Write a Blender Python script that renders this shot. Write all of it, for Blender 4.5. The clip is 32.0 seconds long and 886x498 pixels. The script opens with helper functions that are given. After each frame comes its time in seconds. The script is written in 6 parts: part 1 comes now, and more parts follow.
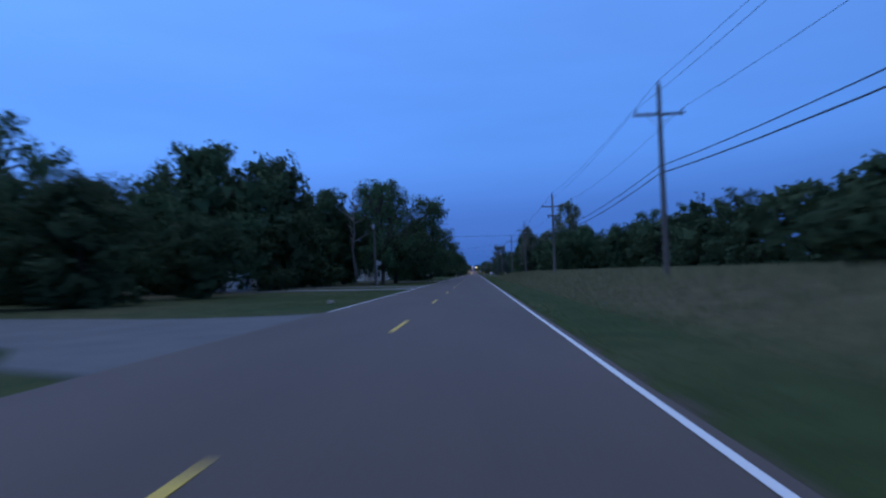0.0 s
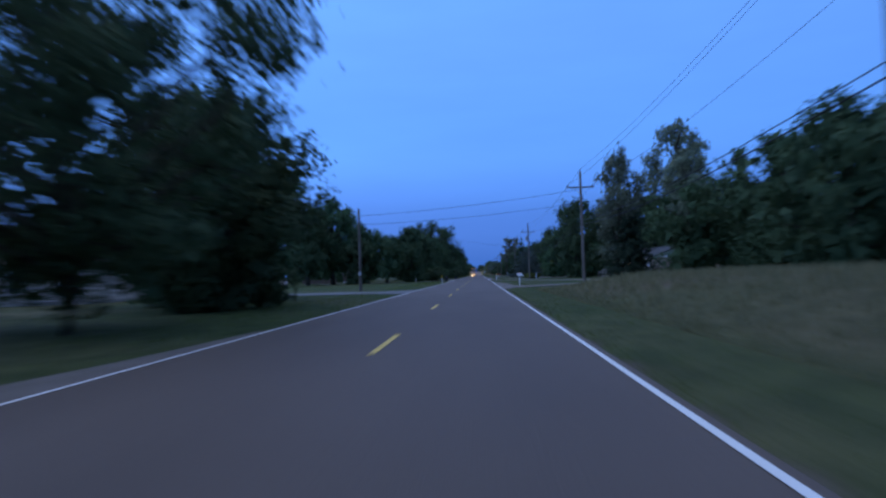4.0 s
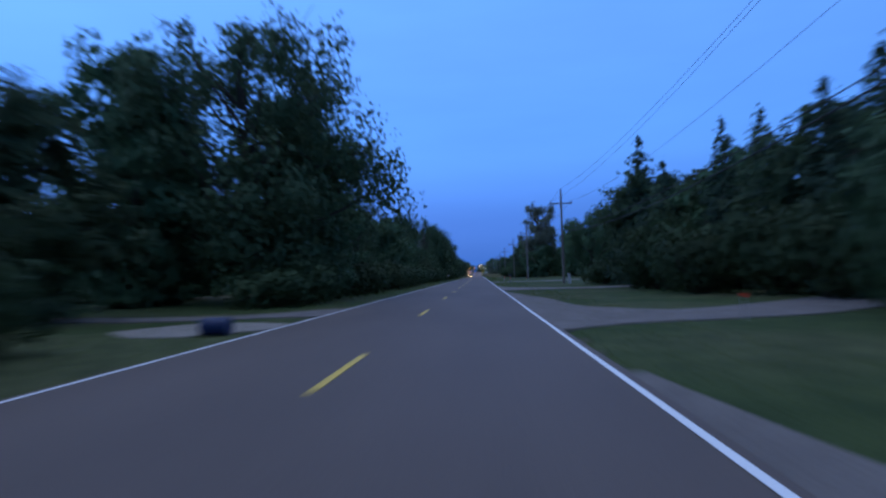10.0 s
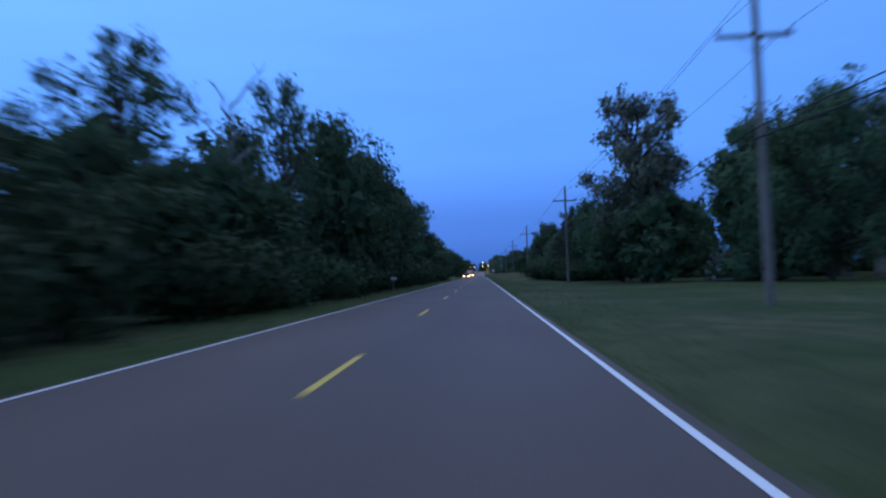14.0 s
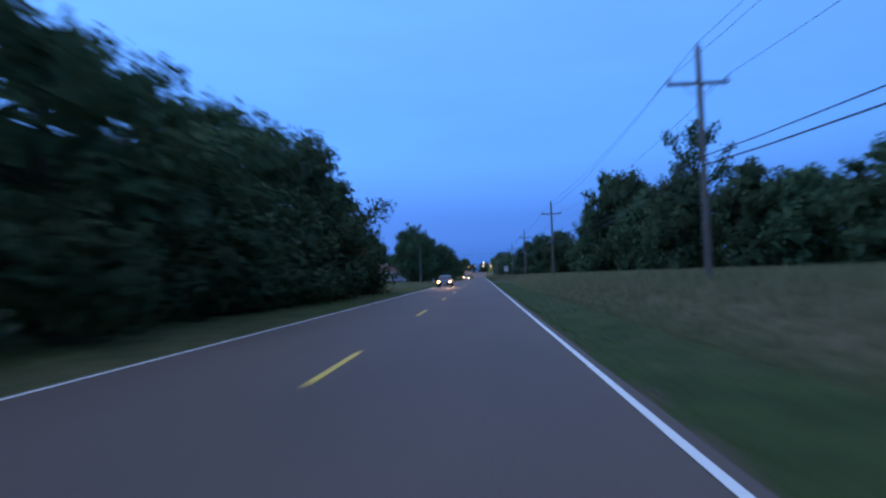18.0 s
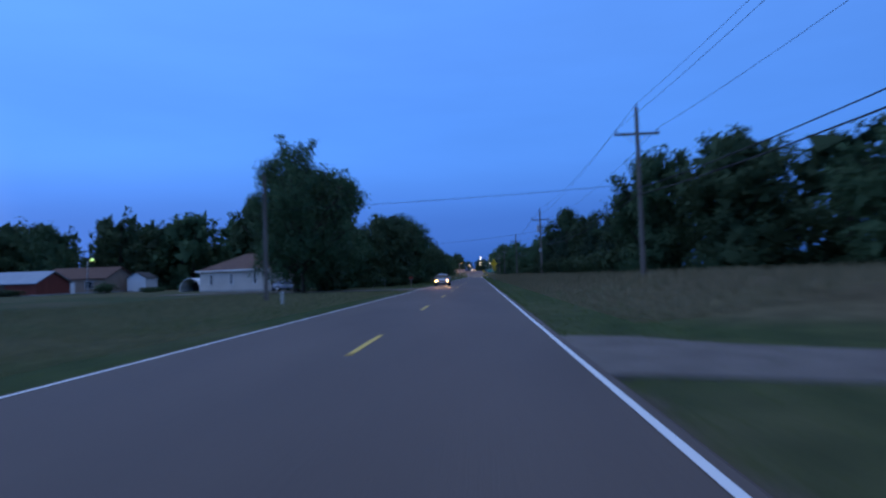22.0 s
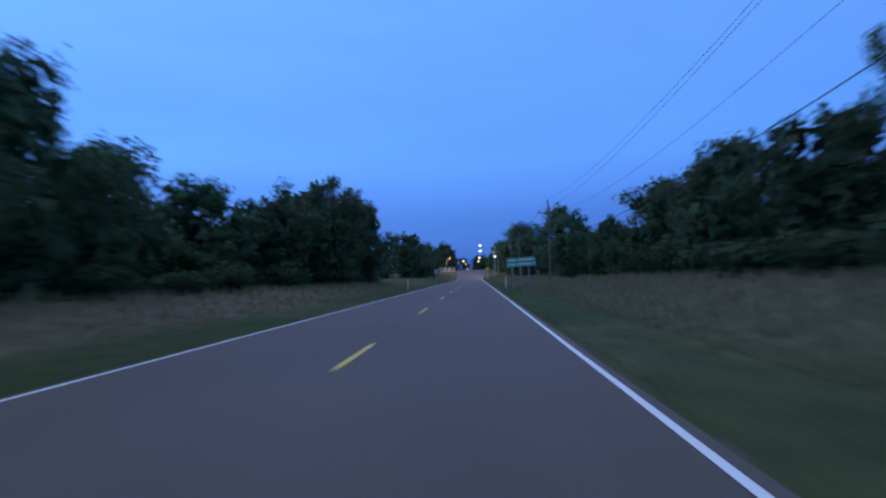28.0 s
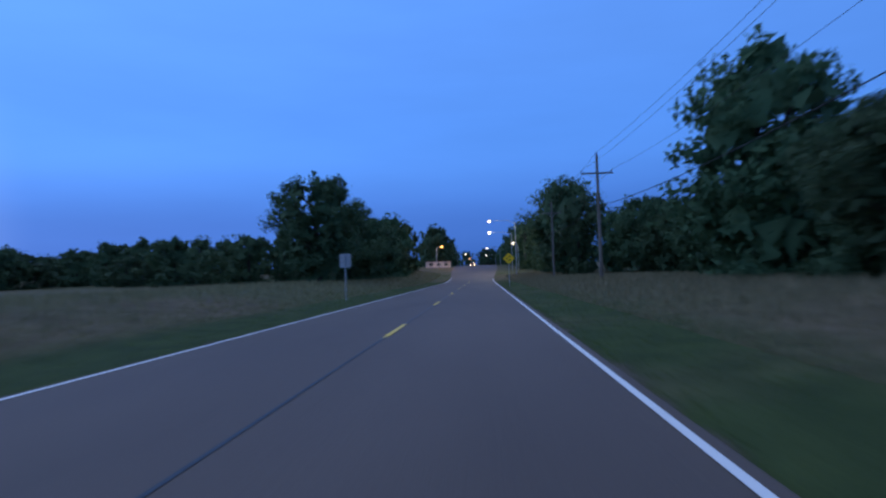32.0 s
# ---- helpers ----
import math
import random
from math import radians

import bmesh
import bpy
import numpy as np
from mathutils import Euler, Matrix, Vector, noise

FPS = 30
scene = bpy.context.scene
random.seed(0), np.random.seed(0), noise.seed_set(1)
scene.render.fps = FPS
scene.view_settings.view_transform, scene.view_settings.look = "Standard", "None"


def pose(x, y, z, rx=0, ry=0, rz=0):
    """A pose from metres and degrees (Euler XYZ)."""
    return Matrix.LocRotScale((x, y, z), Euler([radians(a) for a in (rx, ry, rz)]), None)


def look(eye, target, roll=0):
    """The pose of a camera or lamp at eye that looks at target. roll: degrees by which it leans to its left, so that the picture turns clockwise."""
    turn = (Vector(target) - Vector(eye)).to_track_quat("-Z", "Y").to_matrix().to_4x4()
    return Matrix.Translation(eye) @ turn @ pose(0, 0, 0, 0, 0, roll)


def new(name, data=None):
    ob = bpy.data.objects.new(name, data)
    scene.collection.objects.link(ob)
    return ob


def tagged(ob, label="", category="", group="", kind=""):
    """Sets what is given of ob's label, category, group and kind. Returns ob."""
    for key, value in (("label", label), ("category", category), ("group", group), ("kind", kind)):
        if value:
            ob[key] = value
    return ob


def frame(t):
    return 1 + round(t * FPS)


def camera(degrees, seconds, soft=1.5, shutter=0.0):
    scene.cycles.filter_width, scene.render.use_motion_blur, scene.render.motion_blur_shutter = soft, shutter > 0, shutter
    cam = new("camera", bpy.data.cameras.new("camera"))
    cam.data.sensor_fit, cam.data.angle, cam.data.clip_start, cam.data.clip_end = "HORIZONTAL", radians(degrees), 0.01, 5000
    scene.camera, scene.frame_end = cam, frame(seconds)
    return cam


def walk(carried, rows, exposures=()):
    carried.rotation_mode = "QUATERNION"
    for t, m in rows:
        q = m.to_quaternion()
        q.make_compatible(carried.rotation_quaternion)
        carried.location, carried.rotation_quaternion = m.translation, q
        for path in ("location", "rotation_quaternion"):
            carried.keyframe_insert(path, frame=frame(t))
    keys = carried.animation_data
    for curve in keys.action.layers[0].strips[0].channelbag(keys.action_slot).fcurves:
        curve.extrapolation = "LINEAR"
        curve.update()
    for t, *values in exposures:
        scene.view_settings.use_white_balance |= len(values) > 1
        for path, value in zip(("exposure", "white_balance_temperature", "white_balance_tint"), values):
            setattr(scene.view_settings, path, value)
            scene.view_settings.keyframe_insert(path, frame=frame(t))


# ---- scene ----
# ---------------------------------------------------------------- camera
cam = camera(72.0, 32.0, soft=2.3, shutter=0.8)
walk(cam, [
    (0, pose(1.85, 0.02, 1.27, 92.30, 1.8, 3.09)),
    (1, pose(1.78, 25.48, 1.27, 92.52, 1.8, 3.51)),
    (2, pose(1.72, 50.88, 1.27, 92.20, 1.8, 3.71)),
    (3, pose(1.67, 76.00, 1.27, 92.42, 1.8, 3.27)),
    (3.5, pose(1.69, 88.49, 1.27, 92.41, 1.8, 3.35)),
    (4, pose(1.74, 100.96, 1.27, 92.40, 1.8, 3.43)),
    (5, pose(1.84, 125.94, 1.27, 92.38, 1.8, 3.58)),
    (5.5, pose(1.85, 138.50, 1.27, 92.37, 1.8, 3.66)),
    (6, pose(1.81, 151.12, 1.27, 92.45, 1.8, 3.42)),
    (7, pose(1.66, 176.26, 1.27, 92.28, 1.8, 3.02)),
    (8, pose(1.66, 201.13, 1.27, 92.45, 1.8, 2.98)),
    (9, pose(1.75, 225.76, 1.27, 92.48, 1.8, 3.32)),
    (10, pose(1.86, 250.28, 1.27, 92.46, 1.8, 3.40)),
    (11, pose(1.96, 274.75, 1.27, 92.35, 1.8, 3.58)),
    (12, pose(2.02, 299.20, 1.27, 92.38, 1.8, 3.67)),
    (13, pose(2.08, 323.59, 1.27, 92.50, 1.8, 4.03)),
    (14, pose(1.92, 347.95, 1.27, 92.43, 1.8, 3.59)),
    (14.5, pose(1.89, 360.12, 1.27, 92.46, 1.8, 3.74)),
    (15, pose(1.90, 372.27, 1.27, 92.44, 1.8, 3.55)),
    (16, pose(1.93, 396.56, 1.27, 92.40, 1.8, 3.19)),
    (16.5, pose(1.97, 408.68, 1.27, 92.38, 1.8, 3.00)),
    (17, pose(2.02, 420.75, 1.27, 92.51, 1.8, 3.24)),
    (18, pose(2.09, 444.80, 1.27, 92.57, 1.8, 3.68)),
    (19, pose(2.13, 468.72, 1.27, 92.54, 1.8, 3.88)),
    (20, pose(2.08, 492.56, 1.27, 92.62, 1.8, 3.40)),
    (21, pose(2.08, 516.24, 1.27, 92.50, 1.8, 3.20)),
    (22, pose(2.10, 539.68, 1.27, 92.48, 1.8, 3.34)),
    (23, pose(2.08, 562.74, 1.27, 92.59, 1.8, 3.35)),
    (24, pose(1.98, 585.37, 1.27, 92.52, 1.8, 3.34)),
    (25, pose(2.00, 607.75, 1.27, 92.44, 1.8, 3.79)),
    (25.5, pose(1.96, 618.99, 1.27, 92.40, 1.8, 3.64)),
    (26, pose(1.93, 630.33, 1.27, 92.40, 1.8, 3.55)),
    (27, pose(1.96, 653.09, 1.27, 92.38, 1.8, 3.37)),
    (27.5, pose(1.95, 664.33, 1.27, 92.38, 1.8, 3.27)),
    (28, pose(1.96, 675.25, 1.27, 92.56, 1.8, 3.14)),
    (29, pose(2.02, 696.16, 1.27, 92.34, 1.8, 3.51)),
    (30, pose(2.03, 716.65, 1.27, 92.56, 1.8, 3.62)),
    (31, pose(2.04, 737.02, 1.27, 92.58, 1.8, 4.09)),
    (32, pose(2.00, 756.65, 1.27, 92.38, 1.8, 3.78)),
], exposures=[
    (0, 0.0, 6400, 10), (1, 0.08, 6200, 10), (2, 0.2, 6050, 10), (3, 0.4, 6400, 10), (6, 0.1, 6500, 10), (8, 0.3, 6150, 10), (10, 0.35, 6300, 10),
    (12, 0.4, 6300, 10), (14, 0.35, 6300, 10), (17, 0.46, 6250, 6), (20, 0.45, 6350, 10), (21, 0.15, 6050, 10), (22, 0.0, 6050, 10), (24, 0.15, 6050, 10),
    (25, 0.0, 6300, 10), (28, 0.25, 6300, 10), (30, 0.12, 6300, 10), (31, 0.22, 6300, 10), (32, 0.0, 6200, 10),
])

# ---------------------------------------------------------------- sky
world = bpy.data.worlds.new("dusk_sky")
scene.world = world
world.use_nodes = True
wn, wl = world.node_tree.nodes, world.node_tree.links
wn.clear()
w_out = wn.new("ShaderNodeOutputWorld")
w_bg = wn.new("ShaderNodeBackground")
w_co = wn.new("ShaderNodeTexCoord")
w_sep = wn.new("ShaderNodeSeparateXYZ")
wl.new(w_co.outputs["Generated"], w_sep.inputs[0])
w_ramp = wn.new("ShaderNodeValToRGB")
w_ramp.color_ramp.interpolation = "EASE"
stops = [(0.0, (0.040, 0.130, 0.47)), (0.07, (0.058, 0.180, 0.62)), (0.20, (0.104, 0.312, 0.93)),
         (0.40, (0.124, 0.338, 0.97)), (0.70, (0.31, 0.46, 0.85)), (1.0, (0.48, 0.55, 0.80))]
el = w_ramp.color_ramp.elements
while len(el) < len(stops):
    el.new(0.5)
for e, (p, c) in zip(el, stops):
    e.position, e.color = p, (*c, 1)
wl.new(w_sep.outputs["Z"], w_ramp.inputs[0])
# brighter towards the west where the sun has set, darker cloud bank to the east
w_map = wn.new("ShaderNodeMapRange")
w_map.inputs["From Min"].default_value, w_map.inputs["From Max"].default_value = 0.75, -0.75
w_map.inputs["To Min"].default_value, w_map.inputs["To Max"].default_value = 0.80, 1.20
wl.new(w_sep.outputs["X"], w_map.inputs["Value"])
w_noise = wn.new("ShaderNodeTexNoise")
w_noise.inputs["Scale"].default_value, w_noise.inputs["Detail"].default_value = 2.6, 4
w_scale = wn.new("ShaderNodeMapping")
w_scale.inputs["Scale"].default_value = (1, 1, 5)
wl.new(w_co.outputs["Generated"], w_scale.inputs[0])
wl.new(w_scale.outputs[0], w_noise.inputs["Vector"])
w_nm = wn.new("ShaderNodeMapRange")
w_nm.inputs["From Min"].default_value, w_nm.inputs["From Max"].default_value = 0.3, 0.7
w_nm.inputs["To Min"].default_value, w_nm.inputs["To Max"].default_value = 0.95, 1.05
wl.new(w_noise.outputs[0], w_nm.inputs["Value"])
w_mul = wn.new("ShaderNodeMath")
w_mul.operation = "MULTIPLY"
wl.new(w_map.outputs[0], w_mul.inputs[0])
wl.new(w_nm.outputs[0], w_mul.inputs[1])
w_vm = wn.new("ShaderNodeVectorMath")
w_vm.operation = "SCALE"
wl.new(w_ramp.outputs[0], w_vm.inputs[0])
wl.new(w_mul.outputs[0], w_vm.inputs["Scale"])
# afterglow low in the west, wide and soft
w_west, w_low, w_glow = wn.new("ShaderNodeMapRange"), wn.new("ShaderNodeMapRange"), wn.new("ShaderNodeMath")
w_west.interpolation_type = w_low.interpolation_type = "SMOOTHSTEP"
w_west.inputs["From Min"].default_value, w_west.inputs["From Max"].default_value = -0.60, -1.0
w_low.inputs["From Min"].default_value, w_low.inputs["From Max"].default_value = 0.65, 0.0
w_glow.operation = "MULTIPLY"
wl.new(w_sep.outputs["X"], w_west.inputs["Value"])
wl.new(w_sep.outputs["Z"], w_low.inputs["Value"])
wl.new(w_west.outputs[0], w_glow.inputs[0])
wl.new(w_low.outputs[0], w_glow.inputs[1])
w_after = wn.new("ShaderNodeVectorMath")
w_after.operation = "MULTIPLY_ADD"
w_after.inputs[1].default_value = (1.05, 1.30, 1.85)
wl.new(w_glow.outputs[0], w_after.inputs[0])
wl.new(w_vm.outputs[0], w_after.inputs[2])
# the last daylight, far below the horizon
w_sky = wn.new("ShaderNodeTexSky")
w_sky.sky_type, w_sky.sun_disc = "NISHITA", False
w_sky.sun_elevation, w_sky.sun_rotation = radians(-3), radians(-80)
w_add = wn.new("ShaderNodeVectorMath")
w_add.operation = "MULTIPLY_ADD"
w_add.inputs[1].default_value = (0.1, 0.1, 0.1)
wl.new(w_sky.outputs[0], w_add.inputs[0])
wl.new(w_after.outputs[0], w_add.inputs[2])
wl.new(w_add.outputs[0], w_bg.inputs["Color"])
w_bg.inputs["Strength"].default_value = 1.0
wl.new(w_bg.outputs[0], w_out.inputs[0])


# ---------------------------------------------------------------- materials
def principled(name):
    m = bpy.data.materials.new(name)
    m.use_nodes = True
    return m, m.node_tree.nodes, m.node_tree.links, m.node_tree.nodes["Principled BSDF"]


def surface(name, c1, c2, rough=0.8, scale=3.0, fine=40.0, bump=0.3, metal=0.0, per_object=0.0, spec=0.3, stretch=(1, 1, 1)):
    """A surface that varies between two colours at a coarse and a fine scale."""
    m, n, l, b = principled(name)
    geo = n.new("ShaderNodeNewGeometry")
    mp = n.new("ShaderNodeMapping")
    mp.inputs["Scale"].default_value = stretch
    l.new(geo.outputs["Position"], mp.inputs[0])
    a = n.new("ShaderNodeTexNoise")
    a.inputs["Scale"].default_value, a.inputs["Detail"].default_value = scale, 5
    f = n.new("ShaderNodeTexNoise")
    f.inputs["Scale"].default_value, f.inputs["Detail"].default_value = fine, 3
    l.new(mp.outputs[0], a.inputs["Vector"])
    l.new(mp.outputs[0], f.inputs["Vector"])
    add = n.new("ShaderNodeMath")
    add.operation = "ADD"
    l.new(a.outputs[0], add.inputs[0])
    l.new(f.outputs[0], add.inputs[1])
    r = n.new("ShaderNodeMapRange")
    r.inputs["From Min"].default_value, r.inputs["From Max"].default_value = 0.7, 1.3
    l.new(add.outputs[0], r.inputs["Value"])
    mix = n.new("ShaderNodeMix")
    mix.data_type = "RGBA"
    mix.inputs["A"].default_value, mix.inputs["B"].default_value = (*c1, 1), (*c2, 1)
    l.new(r.outputs[0], mix.inputs["Factor"])
    out = mix.outputs["Result"]
    if per_object:
        oi = n.new("ShaderNodeObjectInfo")
        hs = n.new("ShaderNodeHueSaturation")
        mr = n.new("ShaderNodeMapRange")
        mr.inputs["To Min"].default_value, mr.inputs["To Max"].default_value = 1 - per_object, 1 + per_object
        l.new(oi.outputs["Random"], mr.inputs["Value"])
        l.new(mr.outputs[0], hs.inputs["Value"])
        l.new(out, hs.inputs["Color"])
        out = hs.outputs[0]
    l.new(out, b.inputs["Base Color"])
    b.inputs["Roughness"].default_value, b.inputs["Metallic"].default_value = rough, metal
    b.inputs["Specular IOR Level"].default_value = spec
    if bump:
        bp = n.new("ShaderNodeBump")
        bp.inputs["Strength"].default_value, bp.inputs["Distance"].default_value = bump, 0.02
        l.new(f.outputs[0], bp.inputs["Height"])
        l.new(bp.outputs[0], b.inputs["Normal"])
    return m


def leafy(name, c1, c2, rough=0.75, vary=0.25):
    """Leaves: each leaf and each plant a little different, some light passing through."""
    m, n, l, b = principled(name)
    geo, oi = n.new("ShaderNodeNewGeometry"), n.new("ShaderNodeObjectInfo")
    mix = n.new("ShaderNodeMix")
    mix.data_type = "RGBA"
    mix.inputs["A"].default_value, mix.inputs["B"].default_value = (*c1, 1), (*c2, 1)
    l.new(geo.outputs["Random Per Island"], mix.inputs["Factor"])
    hs, mr, mh = n.new("ShaderNodeHueSaturation"), n.new("ShaderNodeMapRange"), n.new("ShaderNodeMapRange")
    mr.inputs["To Min"].default_value, mr.inputs["To Max"].default_value = 1 - vary, 1 + vary
    mh.inputs["To Min"].default_value, mh.inputs["To Max"].default_value = 0.48, 0.52
    l.new(oi.outputs["Random"], mr.inputs["Value"])
    l.new(oi.outputs["Random"], mh.inputs["Value"])
    l.new(mr.outputs[0], hs.inputs["Value"])
    l.new(mh.outputs[0], hs.inputs["Hue"])
    l.new(mix.outputs["Result"], hs.inputs["Color"])
    l.new(hs.outputs[0], b.inputs["Base Color"])
    b.inputs["Roughness"].default_value = rough
    b.inputs["Specular IOR Level"].default_value = 0.15
    tr, ms = n.new("ShaderNodeBsdfTranslucent"), n.new("ShaderNodeMixShader")
    l.new(hs.outputs[0], tr.inputs["Color"])
    ms.inputs[0].default_value = 0.30
    l.new(b.outputs[0], ms.inputs[1])
    l.new(tr.outputs[0], ms.inputs[2])
    l.new(ms.outputs[0], n["Material Output"].inputs[0])
    return m


def glow(name, colour, strength):
    m, n, l, b = principled(name)
    b.inputs["Base Color"].default_value = (*colour, 1)
    b.inputs["Emission Color"].default_value = (*colour, 1)
    b.inputs["Emission Strength"].default_value = strength
    return m


def glassy(name, colour, rough=0.08):
    m, n, l, b = principled(name)
    b.inputs["Base Color"].default_value = (*colour, 1)
    b.inputs["Roughness"].default_value = rough
    b.inputs["Specular IOR Level"].default_value = 0.6
    return m


def ground_material():
    """Mown verge beside the road, rough grass beyond it, bare patches."""
    m, n, l, b = principled("grass_ground")
    geo, sep = n.new("ShaderNodeNewGeometry"), n.new("ShaderNodeSeparateXYZ")
    l.new(geo.outputs["Position"], sep.inputs[0])

    def noise_at(scale, detail=5):
        t = n.new("ShaderNodeTexNoise")
        t.inputs["Scale"].default_value, t.inputs["Detail"].default_value = scale, detail
        l.new(geo.outputs["Position"], t.inputs["Vector"])
        return t.outputs[0]

    def span(value, lo, hi, to_lo=0.0, to_hi=1.0):
        r = n.new("ShaderNodeMapRange")
        for k, v in zip(("From Min", "From Max", "To Min", "To Max"), (lo, hi, to_lo, to_hi)):
            r.inputs[k].default_value = v
        l.new(value, r.inputs["Value"])
        return r.outputs[0]

    def blend(f, a, c):
        x = n.new("ShaderNodeMix")
        x.data_type = "RGBA"
        for key, v in (("Factor", f), ("A", a), ("B", c)):
            if isinstance(v, tuple):
                x.inputs[key].default_value = (*v, 1)
            else:
                l.new(v, x.inputs[key])
        return x.outputs["Result"]

    coarse, mid, fine = noise_at(0.12), noise_at(1.1), noise_at(22, 3)
    lawn = blend(span(mid, 0.35, 0.65), (0.038, 0.059, 0.020), (0.061, 0.086, 0.029))
    olive = blend(span(mid, 0.35, 0.65), (0.078, 0.083, 0.039), (0.128, 0.128, 0.064))
    straw = blend(span(mid, 0.35, 0.65), (0.106, 0.086, 0.053), (0.175, 0.138, 0.086))
    rough_grass = blend(span(noise_at(0.045, 3), 0.42, 0.60), olive, straw)
    dist = n.new("ShaderNodeMath")
    dist.operation = "ABSOLUTE"
    l.new(sep.outputs["X"], dist.inputs[0])
    patchy = n.new("ShaderNodeMath")
    patchy.operation = "ADD"
    l.new(span(sep.outputs["Z"], 0.0, 0.16, 0.0, 0.95), patchy.inputs[0])
    l.new(span(coarse, 0.45, 0.62, 0.0, 0.45), patchy.inputs[1])
    patchy.use_clamp = True
    mixed = blend(patchy.outputs[0], lawn, rough_grass)
    soil = blend(span(fine, 0.3, 0.7), (0.085, 0.070, 0.050), (0.140, 0.120, 0.095))
    edge = n.new("ShaderNodeMath")
    edge.operation = "ADD"
    l.new(dist.outputs[0], edge.inputs[0])
    l.new(span(mid, 0.3, 0.7, -0.25, 0.25), edge.inputs[1])
    col = blend(span(edge.outputs[0], 3.66, 3.88), soil, mixed)
    fx = n.new("ShaderNodeHueSaturation")
    l.new(span(fine, 0.3, 0.7, 0.75, 1.2), fx.inputs["Value"])
    l.new(col, fx.inputs["Color"])
    l.new(fx.outputs[0], b.inputs["Base Color"])
    b.inputs["Roughness"].default_value, b.inputs["Specular IOR Level"].default_value = 0.95, 0.1
    bp = n.new("ShaderNodeBump")
    bp.inputs["Strength"].default_value, bp.inputs["Distance"].default_value = 0.6, 0.06
    l.new(fine, bp.inputs["Height"])
    l.new(bp.outputs[0], b.inputs["Normal"])
    return m


def worn_paint(name, paint, under, wear=0.5):
    m, n, l, b = principled(name)
    geo, t = n.new("ShaderNodeNewGeometry"), n.new("ShaderNodeTexNoise")
    t.inputs["Scale"].default_value, t.inputs["Detail"].default_value, t.inputs["Roughness"].default_value = 4.0, 8, 0.75
    l.new(geo.outputs["Position"], t.inputs["Vector"])
    r = n.new("ShaderNodeMapRange")
    r.inputs["From Min"].default_value, r.inputs["From Max"].default_value = wear - 0.22, wear + 0.02
    l.new(t.outputs[0], r.inputs["Value"])
    x = n.new("ShaderNodeMix")
    x.data_type = "RGBA"
    x.inputs["A"].default_value, x.inputs["B"].default_value = (*under, 1), (*paint, 1)
    l.new(r.outputs[0], x.inputs["Factor"])
    l.new(x.outputs["Result"], b.inputs["Base Color"])
    b.inputs["Roughness"].default_value = 0.6
    return m


M_GROUND = ground_material()
M_ASPHALT = surface("asphalt", (0.093, 0.070, 0.057), (0.139, 0.106, 0.086), 0.75, 0.35, 60, 0.5, stretch=(1, 0.25, 1), spec=0.35)
M_SIDE = surface("side_road_asphalt", (0.11, 0.11, 0.11), (0.17, 0.165, 0.16), 0.8, 0.6, 50, 0.5)
M_GRAVEL = surface("gravel", (0.115, 0.098, 0.086), (0.215, 0.188, 0.165), 0.95, 1.2, 30, 1.0)
M_CONCRETE = surface("concrete", (0.30, 0.29, 0.27), (0.42, 0.41, 0.39), 0.85, 0.9, 25, 0.4)
M_DRIVE = surface("weathered_concrete", (0.165, 0.16, 0.15), (0.25, 0.245, 0.235), 0.88, 0.9, 25, 0.5)
M_SAND = surface("pale_sand", (0.20, 0.175, 0.145), (0.31, 0.27, 0.225), 0.95, 1.4, 30, 0.8)
M_TAR = surface("tar_seal", (0.02, 0.02, 0.02), (0.04, 0.04, 0.04), 0.5, 3, 40, 0.2)
M_WHITE_LINE = worn_paint("white_line_paint", (0.82, 0.82, 0.80), (0.16, 0.155, 0.15), 0.42)
M_YELLOW_LINE = worn_paint("yellow_line_paint", (0.75, 0.50, 0.06), (0.16, 0.155, 0.15), 0.45)
M_BARK = surface("bark", (0.035, 0.028, 0.020), (0.085, 0.068, 0.050), 0.95, 3, 25, 1.0, stretch=(1, 1, 0.25))
M_DEADWOOD = surface("dead_wood", (0.13, 0.12, 0.11), (0.24, 0.22, 0.20), 0.9, 3, 25, 0.8, stretch=(1, 1, 0.25))
M_POLE = surface("weathered_pole_wood", (0.085, 0.070, 0.058), (0.19, 0.165, 0.14), 0.9, 1.5, 30, 0.7, per_object=0.2, stretch=(1, 1, 0.12))
M_TIMBER = surface("grey_timber", (0.16, 0.14, 0.12), (0.30, 0.27, 0.24), 0.9, 2, 30, 0.6, per_object=0.15)
M_OAK = leafy("oak_leaves", (0.052, 0.094, 0.044), (0.090, 0.134, 0.062))
M_PALE = leafy("cottonwood_leaves", (0.12, 0.145, 0.09), (0.22, 0.245, 0.16))
M_CEDAR = leafy("cedar_foliage", (0.022, 0.044, 0.026), (0.055, 0.085, 0.048))
M_SPRUCE = leafy("blue_spruce_needles", (0.050, 0.070, 0.058), (0.088, 0.112, 0.095))
M_ARBOR = leafy("arborvitae_foliage", (0.085, 0.115, 0.018), (0.16, 0.18, 0.04))
M_SHRUB = leafy("shrub_leaves", (0.034, 0.060, 0.026), (0.064, 0.096, 0.042))
M_BLADES = leafy("tall_grass_blades", (0.165, 0.155, 0.078), (0.30, 0.255, 0.14), 0.8, 0.0)
M_VERGE = leafy("verge_grass_blades", (0.085, 0.115, 0.024), (0.15, 0.175, 0.045), 0.8, 0.0)
M_STEEL = surface("galvanised_steel", (0.35, 0.36, 0.37), (0.52, 0.53, 0.54), 0.45, 4, 60, 0.1, metal=0.8)
